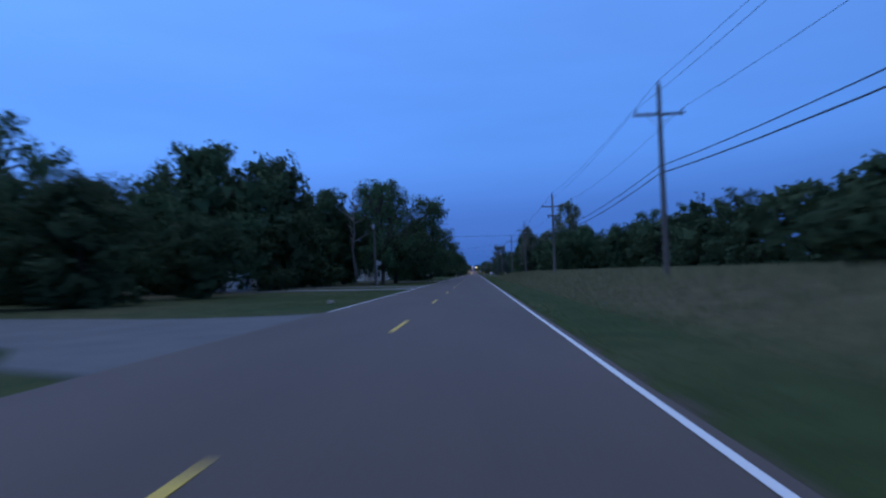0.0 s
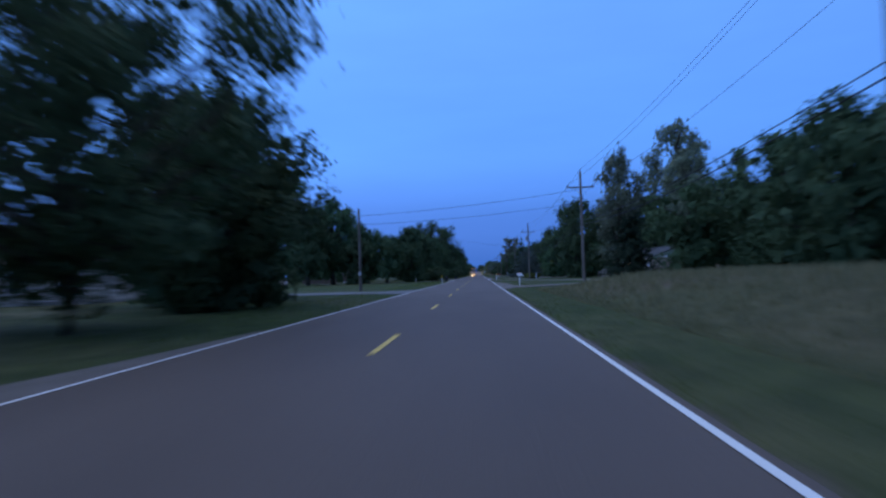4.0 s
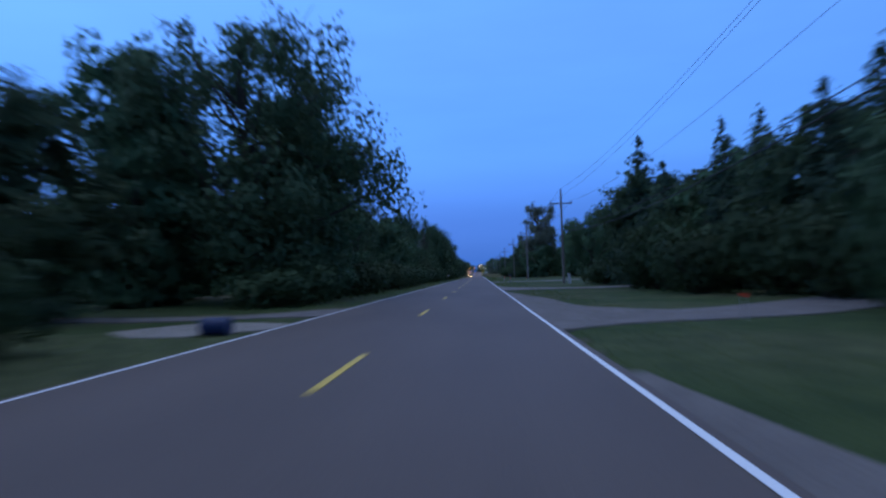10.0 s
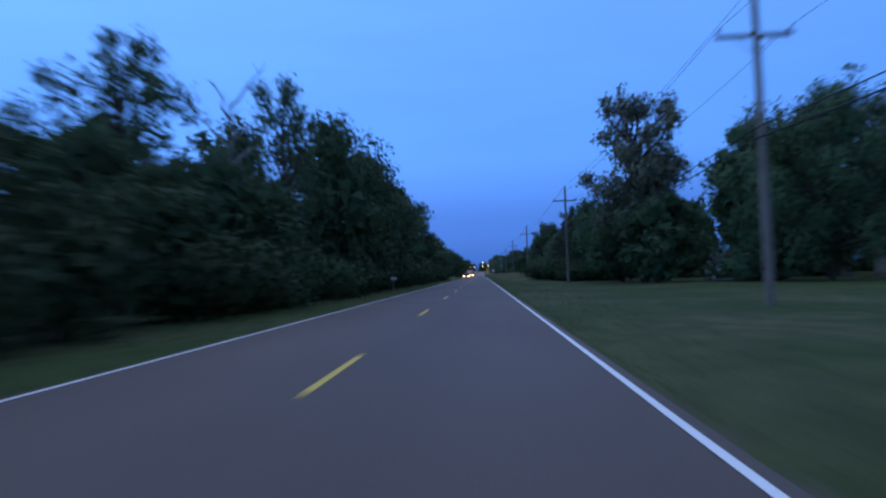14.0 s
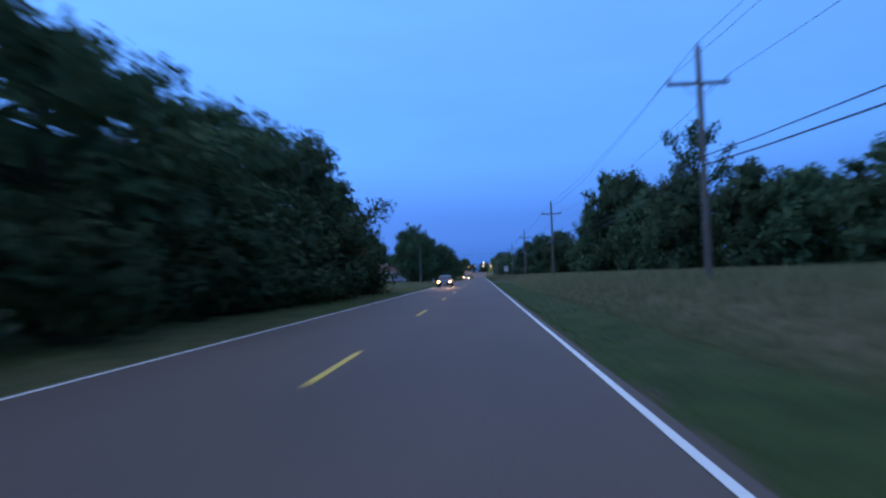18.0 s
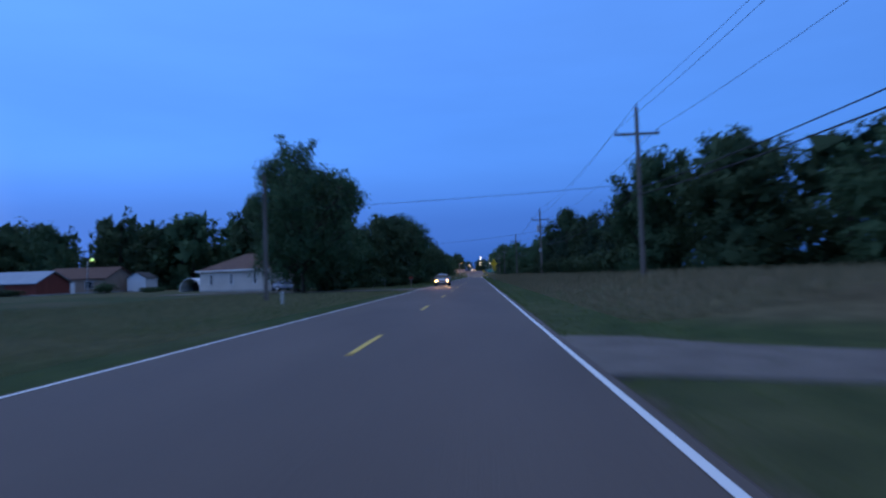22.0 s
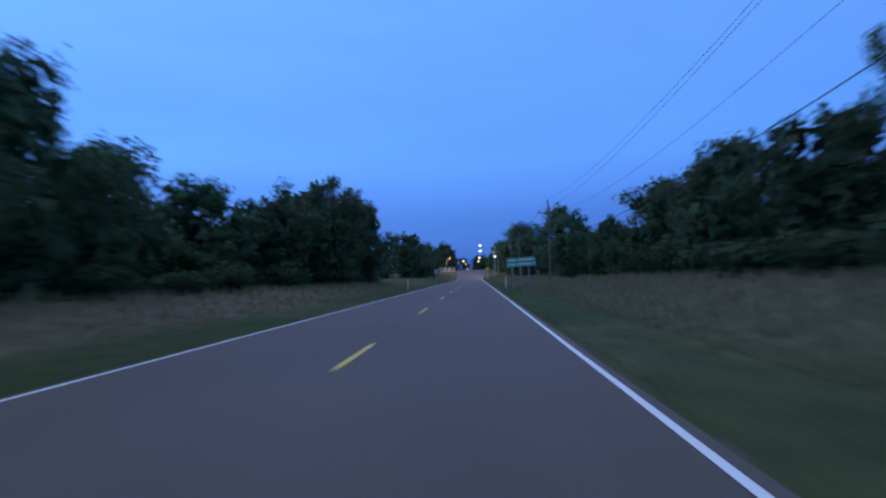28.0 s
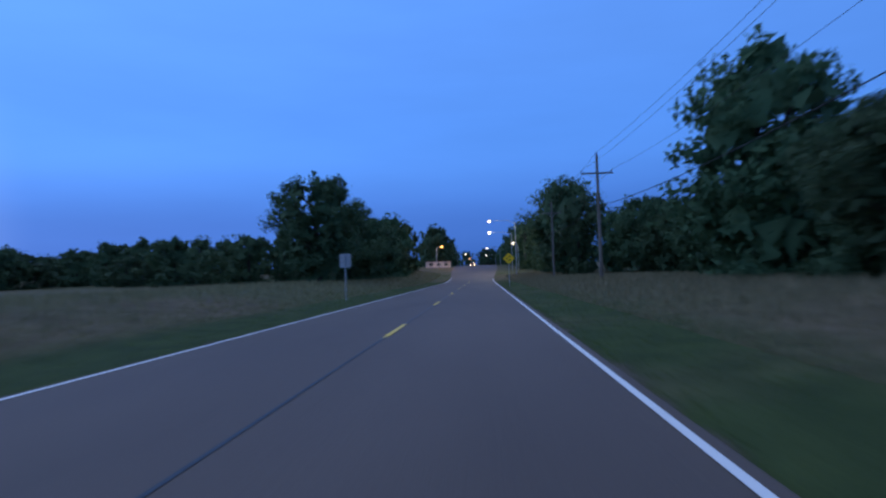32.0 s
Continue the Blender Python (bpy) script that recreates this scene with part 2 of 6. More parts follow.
M_GREY_PAINT = surface("grey_enamel", (0.30, 0.31, 0.32), (0.40, 0.41, 0.42), 0.5, 3, 40, 0.1)
M_WIRE = surface("wire_rubber", (0.015, 0.015, 0.016), (0.03, 0.03, 0.03), 0.7, 3, 40, 0)
M_PORCELAIN = surface("brown_porcelain", (0.06, 0.035, 0.025), (0.09, 0.05, 0.035), 0.25, 5, 40, 0)
M_WHITE_SIDING = surface("white_siding", (0.66, 0.67, 0.69), (0.80, 0.80, 0.81), 0.7, 0.8, 6, 0.25, stretch=(0.2, 0.2, 6))
M_CREAM = surface("cream_stucco", (0.50, 0.46, 0.42), (0.63, 0.58, 0.53), 0.9, 0.7, 25, 0.4)
M_TAN = surface("tan_brick", (0.27, 0.20, 0.155), (0.38, 0.29, 0.23), 0.9, 1.0, 20, 0.5)
M_RED_BARN = surface("red_barn_boards", (0.16, 0.035, 0.025), (0.26, 0.07, 0.05), 0.85, 1.0, 15, 0.5, stretch=(4, 4, 0.3))
M_BROWN = surface("brown_boards", (0.09, 0.065, 0.05), (0.16, 0.12, 0.095), 0.9, 1.0, 20, 0.5, stretch=(4, 4, 0.3))
M_SHINGLE = surface("brown_shingles", (0.105, 0.062, 0.048), (0.175, 0.108, 0.082), 0.95, 1.5, 18, 0.8, stretch=(1, 1, 3))
M_GREY_SHINGLE = surface("grey_shingles", (0.055, 0.057, 0.06), (0.10, 0.10, 0.105), 0.95, 1.5, 18, 0.8)
M_METAL_ROOF = surface("metal_roof", (0.22, 0.25, 0.29), (0.32, 0.35, 0.40), 0.35, 0.7, 12, 0.3, metal=0.5, stretch=(5, 0.3, 1))
M_TRIM = surface("white_trim", (0.70, 0.70, 0.70), (0.80, 0.80, 0.79), 0.6, 3, 30, 0.1)
M_PANE = glassy("window_glass", (0.02, 0.025, 0.035))
M_CAR_GLASS = glassy("tinted_car_glass", (0.010, 0.012, 0.016), 0.16)
M_PANE_LIT = glow("lit_window", (1.0, 0.62, 0.30), 0.28)
M_SIGN_WHITE = surface("white_sign_sheeting", (0.66, 0.66, 0.64), (0.74, 0.74, 0.72), 0.45, 4, 60, 0)
M_SIGN_YELLOW = surface("yellow_sign_sheeting", (0.92, 0.52, 0.01), (0.98, 0.60, 0.02), 0.4, 4, 60, 0)
M_SIGN_GREEN = surface("green_sign_sheeting", (0.012, 0.30, 0.20), (0.02, 0.36, 0.24), 0.4, 4, 60, 0)
M_BLACK = surface("black_paint", (0.012, 0.012, 0.013), (0.03, 0.03, 0.03), 0.5, 5, 50, 0.1)
M_REFLECT_Y = surface("yellow_reflector", (0.95, 0.62, 0.02), (1.0, 0.70, 0.03), 0.3, 5, 50, 0)
M_REFLECT_R = surface("red_reflector", (0.75, 0.04, 0.02), (0.9, 0.08, 0.03), 0.3, 5, 50, 0)
M_WHITE_PLASTIC = surface("white_plastic", (0.74, 0.74, 0.75), (0.84, 0.84, 0.85), 0.45, 5, 50, 0)
M_BLUE_PLASTIC = surface("blue_plastic", (0.010, 0.022, 0.07), (0.018, 0.035, 0.09), 0.4, 5, 50, 0)
M_DARK_PLASTIC = surface("dark_plastic", (0.03, 0.03, 0.032), (0.05, 0.05, 0.052), 0.5, 5, 50, 0.1)
M_ROCK = surface("limestone", (0.28, 0.25, 0.21), (0.42, 0.38, 0.33), 0.9, 3, 20, 0.8)
M_CAR_DARK = surface("dark_car_paint", (0.020, 0.018, 0.022), (0.03, 0.027, 0.032), 0.2, 2, 30, 0, spec=0.6)
M_CAR_NAVY = surface("navy_car_paint", (0.018, 0.026, 0.055), (0.028, 0.038, 0.075), 0.22, 2, 30, 0, spec=0.6)
M_CAR_SILVER = surface("silver_car_paint", (0.38, 0.40, 0.44), (0.46, 0.48, 0.52), 0.25, 2, 30, 0, spec=0.6)
M_CAR_BLUE = surface("blue_car_paint", (0.10, 0.14, 0.21), (0.14, 0.18, 0.26), 0.3, 2, 30, 0, spec=0.6)
M_RUBBER = surface("tyre_rubber", (0.012, 0.012, 0.012), (0.025, 0.025, 0.025), 0.85, 5, 50, 0.3)
M_HEAD = glow("headlamp_light", (1.0, 0.46, 0.13), 45)
# weak orange glow that imitates the halo round a bright headlamp
M_HEAD_HALO = glow("headlamp_reflector", (1.0, 0.42, 0.10), 2.2)
M_LAMP_WHITE = glow("street_lamp_light", (1.0, 0.80, 0.55), 3.5)
M_LAMP_ORANGE = glow("sodium_lamp_light", (1.0, 0.45, 0.10), 2.6)
M_LAMP_GREEN = glow("mercury_lamp_light", (0.60, 1.0, 0.22), 2.0)
M_PORCH = glow("porch_lamp_light", (1.0, 0.82, 0.60), 4.0)


# ---------------------------------------------------------------- building blocks
def mesh_of(name, bm, material):
    me = bpy.data.meshes.new(name)
    bm.normal_update()
    bm.to_mesh(me)
    bm.free()
    for m in material if isinstance(material, (list, tuple)) else [material]:
        me.materials.append(m)
    return me


def part(name, bm, material, parent, label=""):
    ob = new(name, bm if isinstance(bm, bpy.types.Mesh) else mesh_of(name, bm, material))
    ob.parent = parent
    return tagged(ob, label)


def thing(name, x, y, z, label, category, group="", turn=0.0):
    e = new(name)
    e.matrix_basis = pose(x, y, z, 0, 0, turn)
    e.empty_display_size = 0.3
    return tagged(e, label, category, group)


def box(bm, cx, cy, cz, sx, sy, sz, rx=0, ry=0, rz=0, bevel=0.0):
    made = bmesh.ops.create_cube(bm, size=1, matrix=pose(cx, cy, cz, rx, ry, rz) @ Matrix.Diagonal((sx, sy, sz, 1)))
    if bevel:
        edges = {e for v in made["verts"] for e in v.link_edges}
        bmesh.ops.bevel(bm, geom=list(edges), offset=bevel, segments=2, affect="EDGES", profile=0.5)
    return bm


def boxes(*rows):
    bm = bmesh.new()
    for r in rows:
        box(bm, *r)
    return bm


def cyl(bm, a, b, r1, r2=None, seg=10):
    """A capped, tapered rod from a to b."""
    a, b = Vector(a), Vector(b)
    d = b - a
    m = Matrix.Translation((a + b) / 2) @ d.to_track_quat("Z", "Y").to_matrix().to_4x4()
    bmesh.ops.create_cone(bm, cap_ends=True, segments=seg, radius1=r1, radius2=r1 if r2 is None else r2, depth=d.length, matrix=m)
    return bm


def rod(a, b, r1, r2=None, seg=10):
    return cyl(bmesh.new(), a, b, r1, r2, seg)


def prism(points, y0, y1):
    """A solid with the outline points (x, z), from y0 to y1."""
    bm = bmesh.new()
    f = [bm.verts.new((x, y0, z)) for x, z in points]
    k = [bm.verts.new((x, y1, z)) for x, z in points]
    bm.faces.new(f)
    bm.faces.new(k[::-1])
    for i in range(len(points)):
        j = (i + 1) % len(points)
        bm.faces.new((f[j], f[i], k[i], k[j]))
    bmesh.ops.recalc_face_normals(bm, faces=bm.faces[:])
    return bm


def text_mesh(text, size, material, extrude=0.002):
    cu = bpy.data.curves.new("lettering", "FONT")
    cu.body, cu.size, cu.extrude = text, size, extrude
    cu.align_x, cu.align_y = "CENTER", "CENTER"
    ob = bpy.data.objects.new("lettering", cu)
    scene.collection.objects.link(ob)
    bpy.context.view_layer.update()
    me = bpy.data.meshes.new_from_object(ob.evaluated_get(bpy.context.evaluated_depsgraph_get()))
    bpy.data.objects.remove(ob)
    me.materials.clear()
    me.materials.append(material)
    return me


# ---------------------------------------------------------------- ground and road
def smooth_step(a, b, v):
    t = min(1.0, max(0.0, (v - a) / (b - a)))
    return t * t * (3 - 2 * t)


def bank(y):
    """Where the right-hand side rises to a rough field (1) and where it is mown lawn (0)."""
    up = max(smooth_step(-80, -60, y) - smooth_step(138, 150, y), smooth_step(436, 452, y) - smooth_step(715, 735, y),
             0.55 * (smooth_step(735, 760, y) - smooth_step(860, 900, y)))
    return up * (1 - smooth_step(540, 544, y) * (1 - smooth_step(551, 555, y)))


def rise(y):
    """The slope that the road climbs beyond the meadow, up to the lamps."""
    return 3.6 * smooth_step(840, 940, y)


def ground_z(x, y):
    if x > 0:
        z = 0.88 * bank(y) * smooth_step(4.6, 12.5, x)
    else:
        z = 0.12 * smooth_step(-5, -20, x) * (0.5 + 0.5 * math.sin(y * 0.021))
        z += 0.72 * (smooth_step(662, 680, y) - smooth_step(880, 920, y)) * smooth_step(-4.8, -11.5, x)
    ax = abs(x)
    z += 0.10 * noise.noise((x * 0.11, y * 0.06, 3.1)) * smooth_step(6, 16, ax)
    return rise(y) + z - 0.035 - 0.05 * (1 - smooth_step(3.72, 3.95, ax))


xs = [-2600, -900, -350, -160, -110, -80, -60, -48, -38, -30, -24, -19, -15, -12, -10, -8.5, -7, -6, -5.2, -4.6, -4.1, -3.75, -3.4, 0,
      3.4, 3.75, 4.1, 4.6, 5.2, 6, 7, 8, 9, 10, 11, 12, 13.5, 15, 18, 22, 27, 33, 40, 50, 65, 90, 140, 350, 900, 2600]
ys = [-1500, -500, -200, -100] + [-60 + 4 * i for i in range(271)] + [1080, 1200, 1500, 2200, 3400]
ground_mesh = bpy.data.meshes.new("ground")
ground_mesh.from_pydata([(x, y, ground_z(x, y)) for y in ys for x in xs], [],
                        [(j * len(xs) + i, j * len(xs) + i + 1, (j + 1) * len(xs) + i + 1, (j + 1) * len(xs) + i)
                         for j in range(len(ys) - 1) for i in range(len(xs) - 1)])
ground_mesh.materials.append(M_GROUND)
ground_mesh.polygons.foreach_set("use_smooth", [True] * len(ground_mesh.polygons))
tagged(new("ground", ground_mesh), "grassy ground, mown verge and rough meadow", "grass", kind="structure")


ROAD_START = -80
road_bm = bmesh.new()
road_rows = [(-3.74, -0.05), (-3.66, 0.0), (-1.9, 0.03), (0, 0.05), (1.9, 0.03), (3.66, 0.0), (3.74, -0.05)]
prev = None
for k in range(391):
    yy = ROAD_START + 3 * k
    flare = 1 + 0.5 * smooth_step(852, 915, yy)
    row = [road_bm.verts.new((flare * x + 0.05 * noise.noise((yy * 0.2, x, 0)) * (abs(x) > 3.6), yy, z + rise(yy))) for x, z in road_rows]
    if prev:
        for i in range(len(row) - 1):
            road_bm.faces.new((prev[i], prev[i + 1], row[i + 1], row[i]))
    prev = row
road = tagged(new("road", mesh_of("road", road_bm, M_ASPHALT)), "straight two-lane asphalt road with a worn grey surface", "road", kind="structure")


def road_z(x):
    a = abs(x)
    return 0.05 - 0.0105 * a if a < 1.9 else 0.03 - 0.0154 * (a - 1.9)


def painted_strip(name, x, width, material, y0, y1, label):
    bm = bmesh.new()
    steps = max(1, int((y1 - y0) / 4))
    rows_ = []
    for k in range(steps + 1):
        yy = y0 + (y1 - y0) * k / steps
        dx = 0.012 * noise.noise((yy * 0.7, x, 5))
        l_, r_ = x - width / 2 + dx, x + width / 2 + dx
        rows_.append([bm.verts.new((l_, yy, road_z(l_) + rise(yy) + 0.005)), bm.verts.new((r_, yy, road_z(r_) + rise(yy) + 0.005))])
    for p, q in zip(rows_, rows_[1:]):
        bm.faces.new((p[0], p[1], q[1], q[0]))
    return part(name, bm, material, road, label)


painted_strip("edge_line", 3.5, 0.09, M_WHITE_LINE, ROAD_START, 858, "worn white edge line")
painted_strip("edge_line", -3.5, 0.09, M_WHITE_LINE, 22, 862, "worn white edge line")
painted_strip("tar_seal", 0.0, 0.05, M_TAR, 728, 838, "dark tar seam along the centre line")
dash_bm = bmesh.new()
box(dash_bm, 0, -1.525, 0, 0.11, 3.05, 0.006)
dash_mesh = mesh_of("centre_dash", dash_bm, M_YELLOW_LINE)
for k in range(-4, 69):
    d = part("centre_dash", dash_mesh, None, road)
    d.location = (0.0, 16.1 + 12.19 * k, 0.054 + rise(16.1 + 12.19 * k))


def strip(name, path, widths, material, label, category, top=0.03):
    """A flat track along a path of points, with a width at each; an end at the road is cut along the road's edge."""
    left, right = [], []
    for i, p in enumerate(path):
        a, b = Vector(path[max(0, i - 1)]), Vector(path[min(len(path) - 1, i + 1)])
        d = (b - a).normalized()
        nrm = Vector((-d.y, d.x)) * widths[i] / 2
        side = 1 if path[-1][0] > 0 else -1
        for row, q in ((left, Vector(p) + nrm), (right, Vector(p) - nrm)):
            at_road = i in (0, len(path) - 1) and abs(p[0]) < 3.7
            row.append((side * (3.58 if at_road else max(side * q.x, 3.60)), q.y + 0.25 * noise.noise((q.x * 0.6, q.y * 0.6, 9)) * min(1, i)))
    bm = bmesh.new()
    cols = 6
    grid = []
    for (x0, y0), (x1, y1) in zip(left, right):
        row = []
        for k in range(cols + 1):
            x, y = x0 + (x1 - x0) * k / cols, y0 + (y1 - y0) * k / cols
            row.append(bm.verts.new((x, y, ground_lift(x, y) + top)))
        grid.append(row)
    for p, q in zip(grid, grid[1:]):
        for k in range(cols):
            f = bm.faces.new((p[k], p[k + 1], q[k + 1], q[k]))
            f.normal_update()
            if f.normal.z < 0:
                f.normal_flip()
    ext = bmesh.ops.extrude_face_region(bm, geom=bm.faces[:])
    bmesh.ops.translate(bm, vec=(0, 0, -0.09), verts=[v for v in ext["geom"] if isinstance(v, bmesh.types.BMVert)])
    bmesh.ops.recalc_face_normals(bm, faces=bm.faces[:])
    return tagged(new(name, mesh_of(name, bm, material)), label, category, kind="structure")


def ground_lift(x, y):
    """The ground's height, eased up to the road's edge."""
    k = smooth_step(3.7, 6.0, abs(x))
    return ground_z(x, y) * k - 0.03 * (1 - k)


def bend(points, n=8):
    """Points of a smooth line through the given ones."""
    out = []
    p = [Vector(points[0])] + [Vector(q) for q in points] + [Vector(points[-1])]
    for i in range(1, len(p) - 2):
        for k in range(n):
            t = k / n
            out.append(tuple(0.5 * (2 * p[i] + (p[i + 1] - p[i - 1]) * t + (2 * p[i - 1] - 5 * p[i] + 4 * p[i + 1] - p[i + 2]) * t * t
                                    + (3 * p[i] - p[i - 1] - 3 * p[i + 1] + p[i + 2]) * t ** 3)))
    return out + [tuple(p[-2])]


def track(name, points, w0, w1, material, label, category="driveway"):
    """A drive that is w0 wide where it meets the road and narrows to w1."""
    path = bend([(math.copysign(3.58, points[0][0]), points[0][1])] + points[1:])
    ws = [w1 + (w0 - w1) * max(0.0, 1 - i / 7) ** 1.6 for i in range(len(path))]
    return strip(name, path, ws, material, label, category)


def shoulder(side, *edge):
    """Gravel between the road and the outer edge, given as (y, distance from the centre line)."""
    path = bend([(side * (3.6 + o) / 2, y) for y, o in edge])
    return strip("shoulder", path, [2 * max(0.02, abs(x) - 3.6) for x, _ in path], M_GRAVEL, "gravel shoulder beside the edge line", "shoulder", 0.02)


track("side_road", [(-3.9, 15.5), (-12, 17.5), (-34, 21), (-80, 22)], 15, 7, M_SIDE, "asphalt side road joining the highway", "road")
track("driveway", [(-3.9, 55.8), (-12, 56), (-26, 57)], 7.2, 4.8, M_DRIVE, "pale concrete driveway")
track("driveway", [(-3.9, 65), (-10, 68), (-22, 72)], 5, 3.2, M_DRIVE, "pale concrete driveway")
track("driveway", [(-3.9, 103), (-9, 106), (-20, 112)], 10, 4, M_GRAVEL, "gravel driveway by the tan house")
track("side_road", [(-3.9, 149.4), (-14, 149.6), (-60, 148), (-90, 147)], 11, 7, M_SIDE, "asphalt side road joining the highway", "road")
track("driveway", [(4.0, 157.5), (9.5, 160), (16, 167), (18, 179), (14, 192), (9, 199), (3.58, 200.5)], 11.5, 4.6, M_GRAVEL, "gravel loop driveway round an island of lawn")
strip("driveway", bend([(17.5, 176), (20.2, 183), (21.0, 190)]), [4] * 17, M_GRAVEL, "gravel spur to the white house", "driveway")
shoulder(1, (149, 4.0), (156, 5.0), (166, 5.2), (176, 4.9), (184, 4.1))
shoulder(1, (219, 5.6), (223, 6.2), (226.6, 5.6), (230, 5.3), (233.5, 4.85), (239.5, 4.0))
shoulder(1, (249, 5.2), (254, 4.4), (258, 3.9))
shoulder(1, (270, 6.4), (274.2, 5.5), (280, 5.2), (286, 4.5), (291, 3.9))
shoulder(1, (302, 5.0), (307, 4.4), (312, 3.9))
shoulder(-1, (228, 6.4), (232, 5.2), (240, 5.0), (249, 4.6), (254, 3.9))
shoulder(-1, (92, 3.9), (97.5, 4.3), (103, 5.6), (110, 4.4), (116, 3.9))
track("driveway", [(4.0, 221.4), (9.5, 221.4), (30, 224)], 11, 4.2, M_GRAVEL, "gravel driveway")
track("driveway", [(4.0, 246.6), (10, 245.1), (14, 245.4), (26, 245)], 12.5, 5.6, M_GRAVEL, "gravel driveway")
track("driveway", [(4.0, 268.6), (9, 268), (14, 271.5), (24, 279), (34, 284)], 13, 3.8, M_GRAVEL, "gravel driveway")
track("driveway", [(4.0, 300), (9.6, 297.9), (14, 298), (30, 300)], 12, 3.5, M_GRAVEL, "gravel driveway")
track("driveway", [(4.0, 341.3), (10, 341.2), (16, 344.4), (23, 351), (49, 388)], 10.5, 5.4, M_GRAVEL, "gravel lane past the lawn")
track("driveway", [(4.0, 549.6), (8, 547.4), (13, 546.6), (25, 546.4)], 5.5, 2.8, M_GRAVEL, "gravel field entrance")
track("driveway", [(-3.9, 224.2), (-11, 224.6), (-32, 229)], 15, 6.2, M_GRAVEL, "gravel driveway under the trees")
track("driveway", [(-3.9, 273.2), (-8, 271.6), (-13, 272.4), (-26, 276)], 5.5, 2.2, M_GRAVEL, "narrow gravel lane under the trees")
strip("sand_patch", bend([(-4.4, 265.4), (-5.6, 266.7), (-7.8, 267.9)]), [2.2 + 2.2 * math.sin(math.pi * (i + 1) / 18) for i in range(17)], M_SAND, "bare patch of pale sand beside the road", "sand", 0.02)
track("driveway", [(-3.9, 601), (-14, 602), (-32, 606)], 8, 4.5, M_GRAVEL, "gravel driveway")


# ---------------------------------------------------------------- plants
def tube(verts, faces, pts, radii, seg=6):
    """Adds a bent, tapered branch to lists of vertices and faces."""
    base = len(verts)
    for i, p in enumerate(pts):
        a, b = Vector(pts[max(0, i - 1)]), Vector(pts[min(len(pts) - 1, i + 1)])
        q = (b - a).to_track_quat("Z", "Y")
        for k in range(seg):
            w = 2 * math.pi * k / seg
            verts.append(Vector(p) + q @ Vector((math.cos(w), math.sin(w), 0)) * radii[i])
    for i in range(len(pts) - 1):
        for k in range(seg):
            a, b = base + i * seg + k, base + i * seg + (k + 1) % seg
            faces.append((a, b, b + seg, a + seg))


def limb(rng, start, end, r0, r1, n=5, wobble=0.25):
    pts, a, b = [], Vector(start), Vector(end)
    for i in range(n + 1):
        t = i / n
        p = a.lerp(b, t)
        if 0 < i < n:
            p += Vector((rng.uniform(-1, 1), rng.uniform(-1, 1), rng.uniform(-0.4, 0.6))) * wobble
        pts.append(p)
    return pts, [r0 + (r1 - r0) * i / n for i in range(n + 1)]


LEAF_NORMALS = {}


def leaf_mesh(name, centres, size, material, rng, normals):
    """One small spray of leaves at each centre, turned roughly along the normals and shaded as part of its clump."""
    n = len(centres)
    c, nm = np.asarray(centres), np.asarray(normals, float)
    nm = nm / (np.linalg.norm(nm, axis=1)[:, None] + 1e-9)
    g = nm * 0.9 + rng.normal(size=(n, 3)) * 0.55
    g /= np.linalg.norm(g, axis=1)[:, None]
    d = np.cross(g, rng.normal(size=(n, 3)))
    d /= np.linalg.norm(d, axis=1)[:, None]
    s = np.cross(g, d)
    L = (size * rng.uniform(0.6, 1.4, n))[:, None]
    v = np.empty((n, 3, 3))
    v[:, 0] = c + d * L * 0.60
    v[:, 1], v[:, 2] = c + s * L * 0.40 - d * L * 0.40, c - s * L * 0.40 - d * L * 0.40
    me = bpy.data.meshes.new(name)
    me.vertices.add(3 * n)
    me.vertices.foreach_set("co", v.reshape(-1))
    me.loops.add(3 * n)
    me.loops.foreach_set("vertex_index", np.arange(3 * n))
    me.polygons.add(n)
    me.polygons.foreach_set("loop_start", np.arange(0, 3 * n, 3))
    me.polygons.foreach_set("use_smooth", [True] * n)
    me.update(calc_edges=True)
    me.materials.append(material)
    soft = nm + 0.25 * g
    soft = np.repeat(soft / np.linalg.norm(soft, axis=1)[:, None], 3, axis=0)
    me.normals_split_custom_set_from_vertices(soft.tolist())
    LEAF_NORMALS[me.name] = soft
    return me


def branch_mesh(name, branches, material):
    verts, faces = [], []
    for pts, radii, seg in branches:
        tube(verts, faces, pts, radii, seg)
    me = bpy.data.meshes.new(name)
    me.from_pydata(verts, [], faces)
    me.materials.append(material)
    me.polygons.foreach_set("use_smooth", [True] * len(me.polygons))
    return me


def unit(v):
    return v / (np.linalg.norm(v, axis=1)[:, None] + 1e-9)


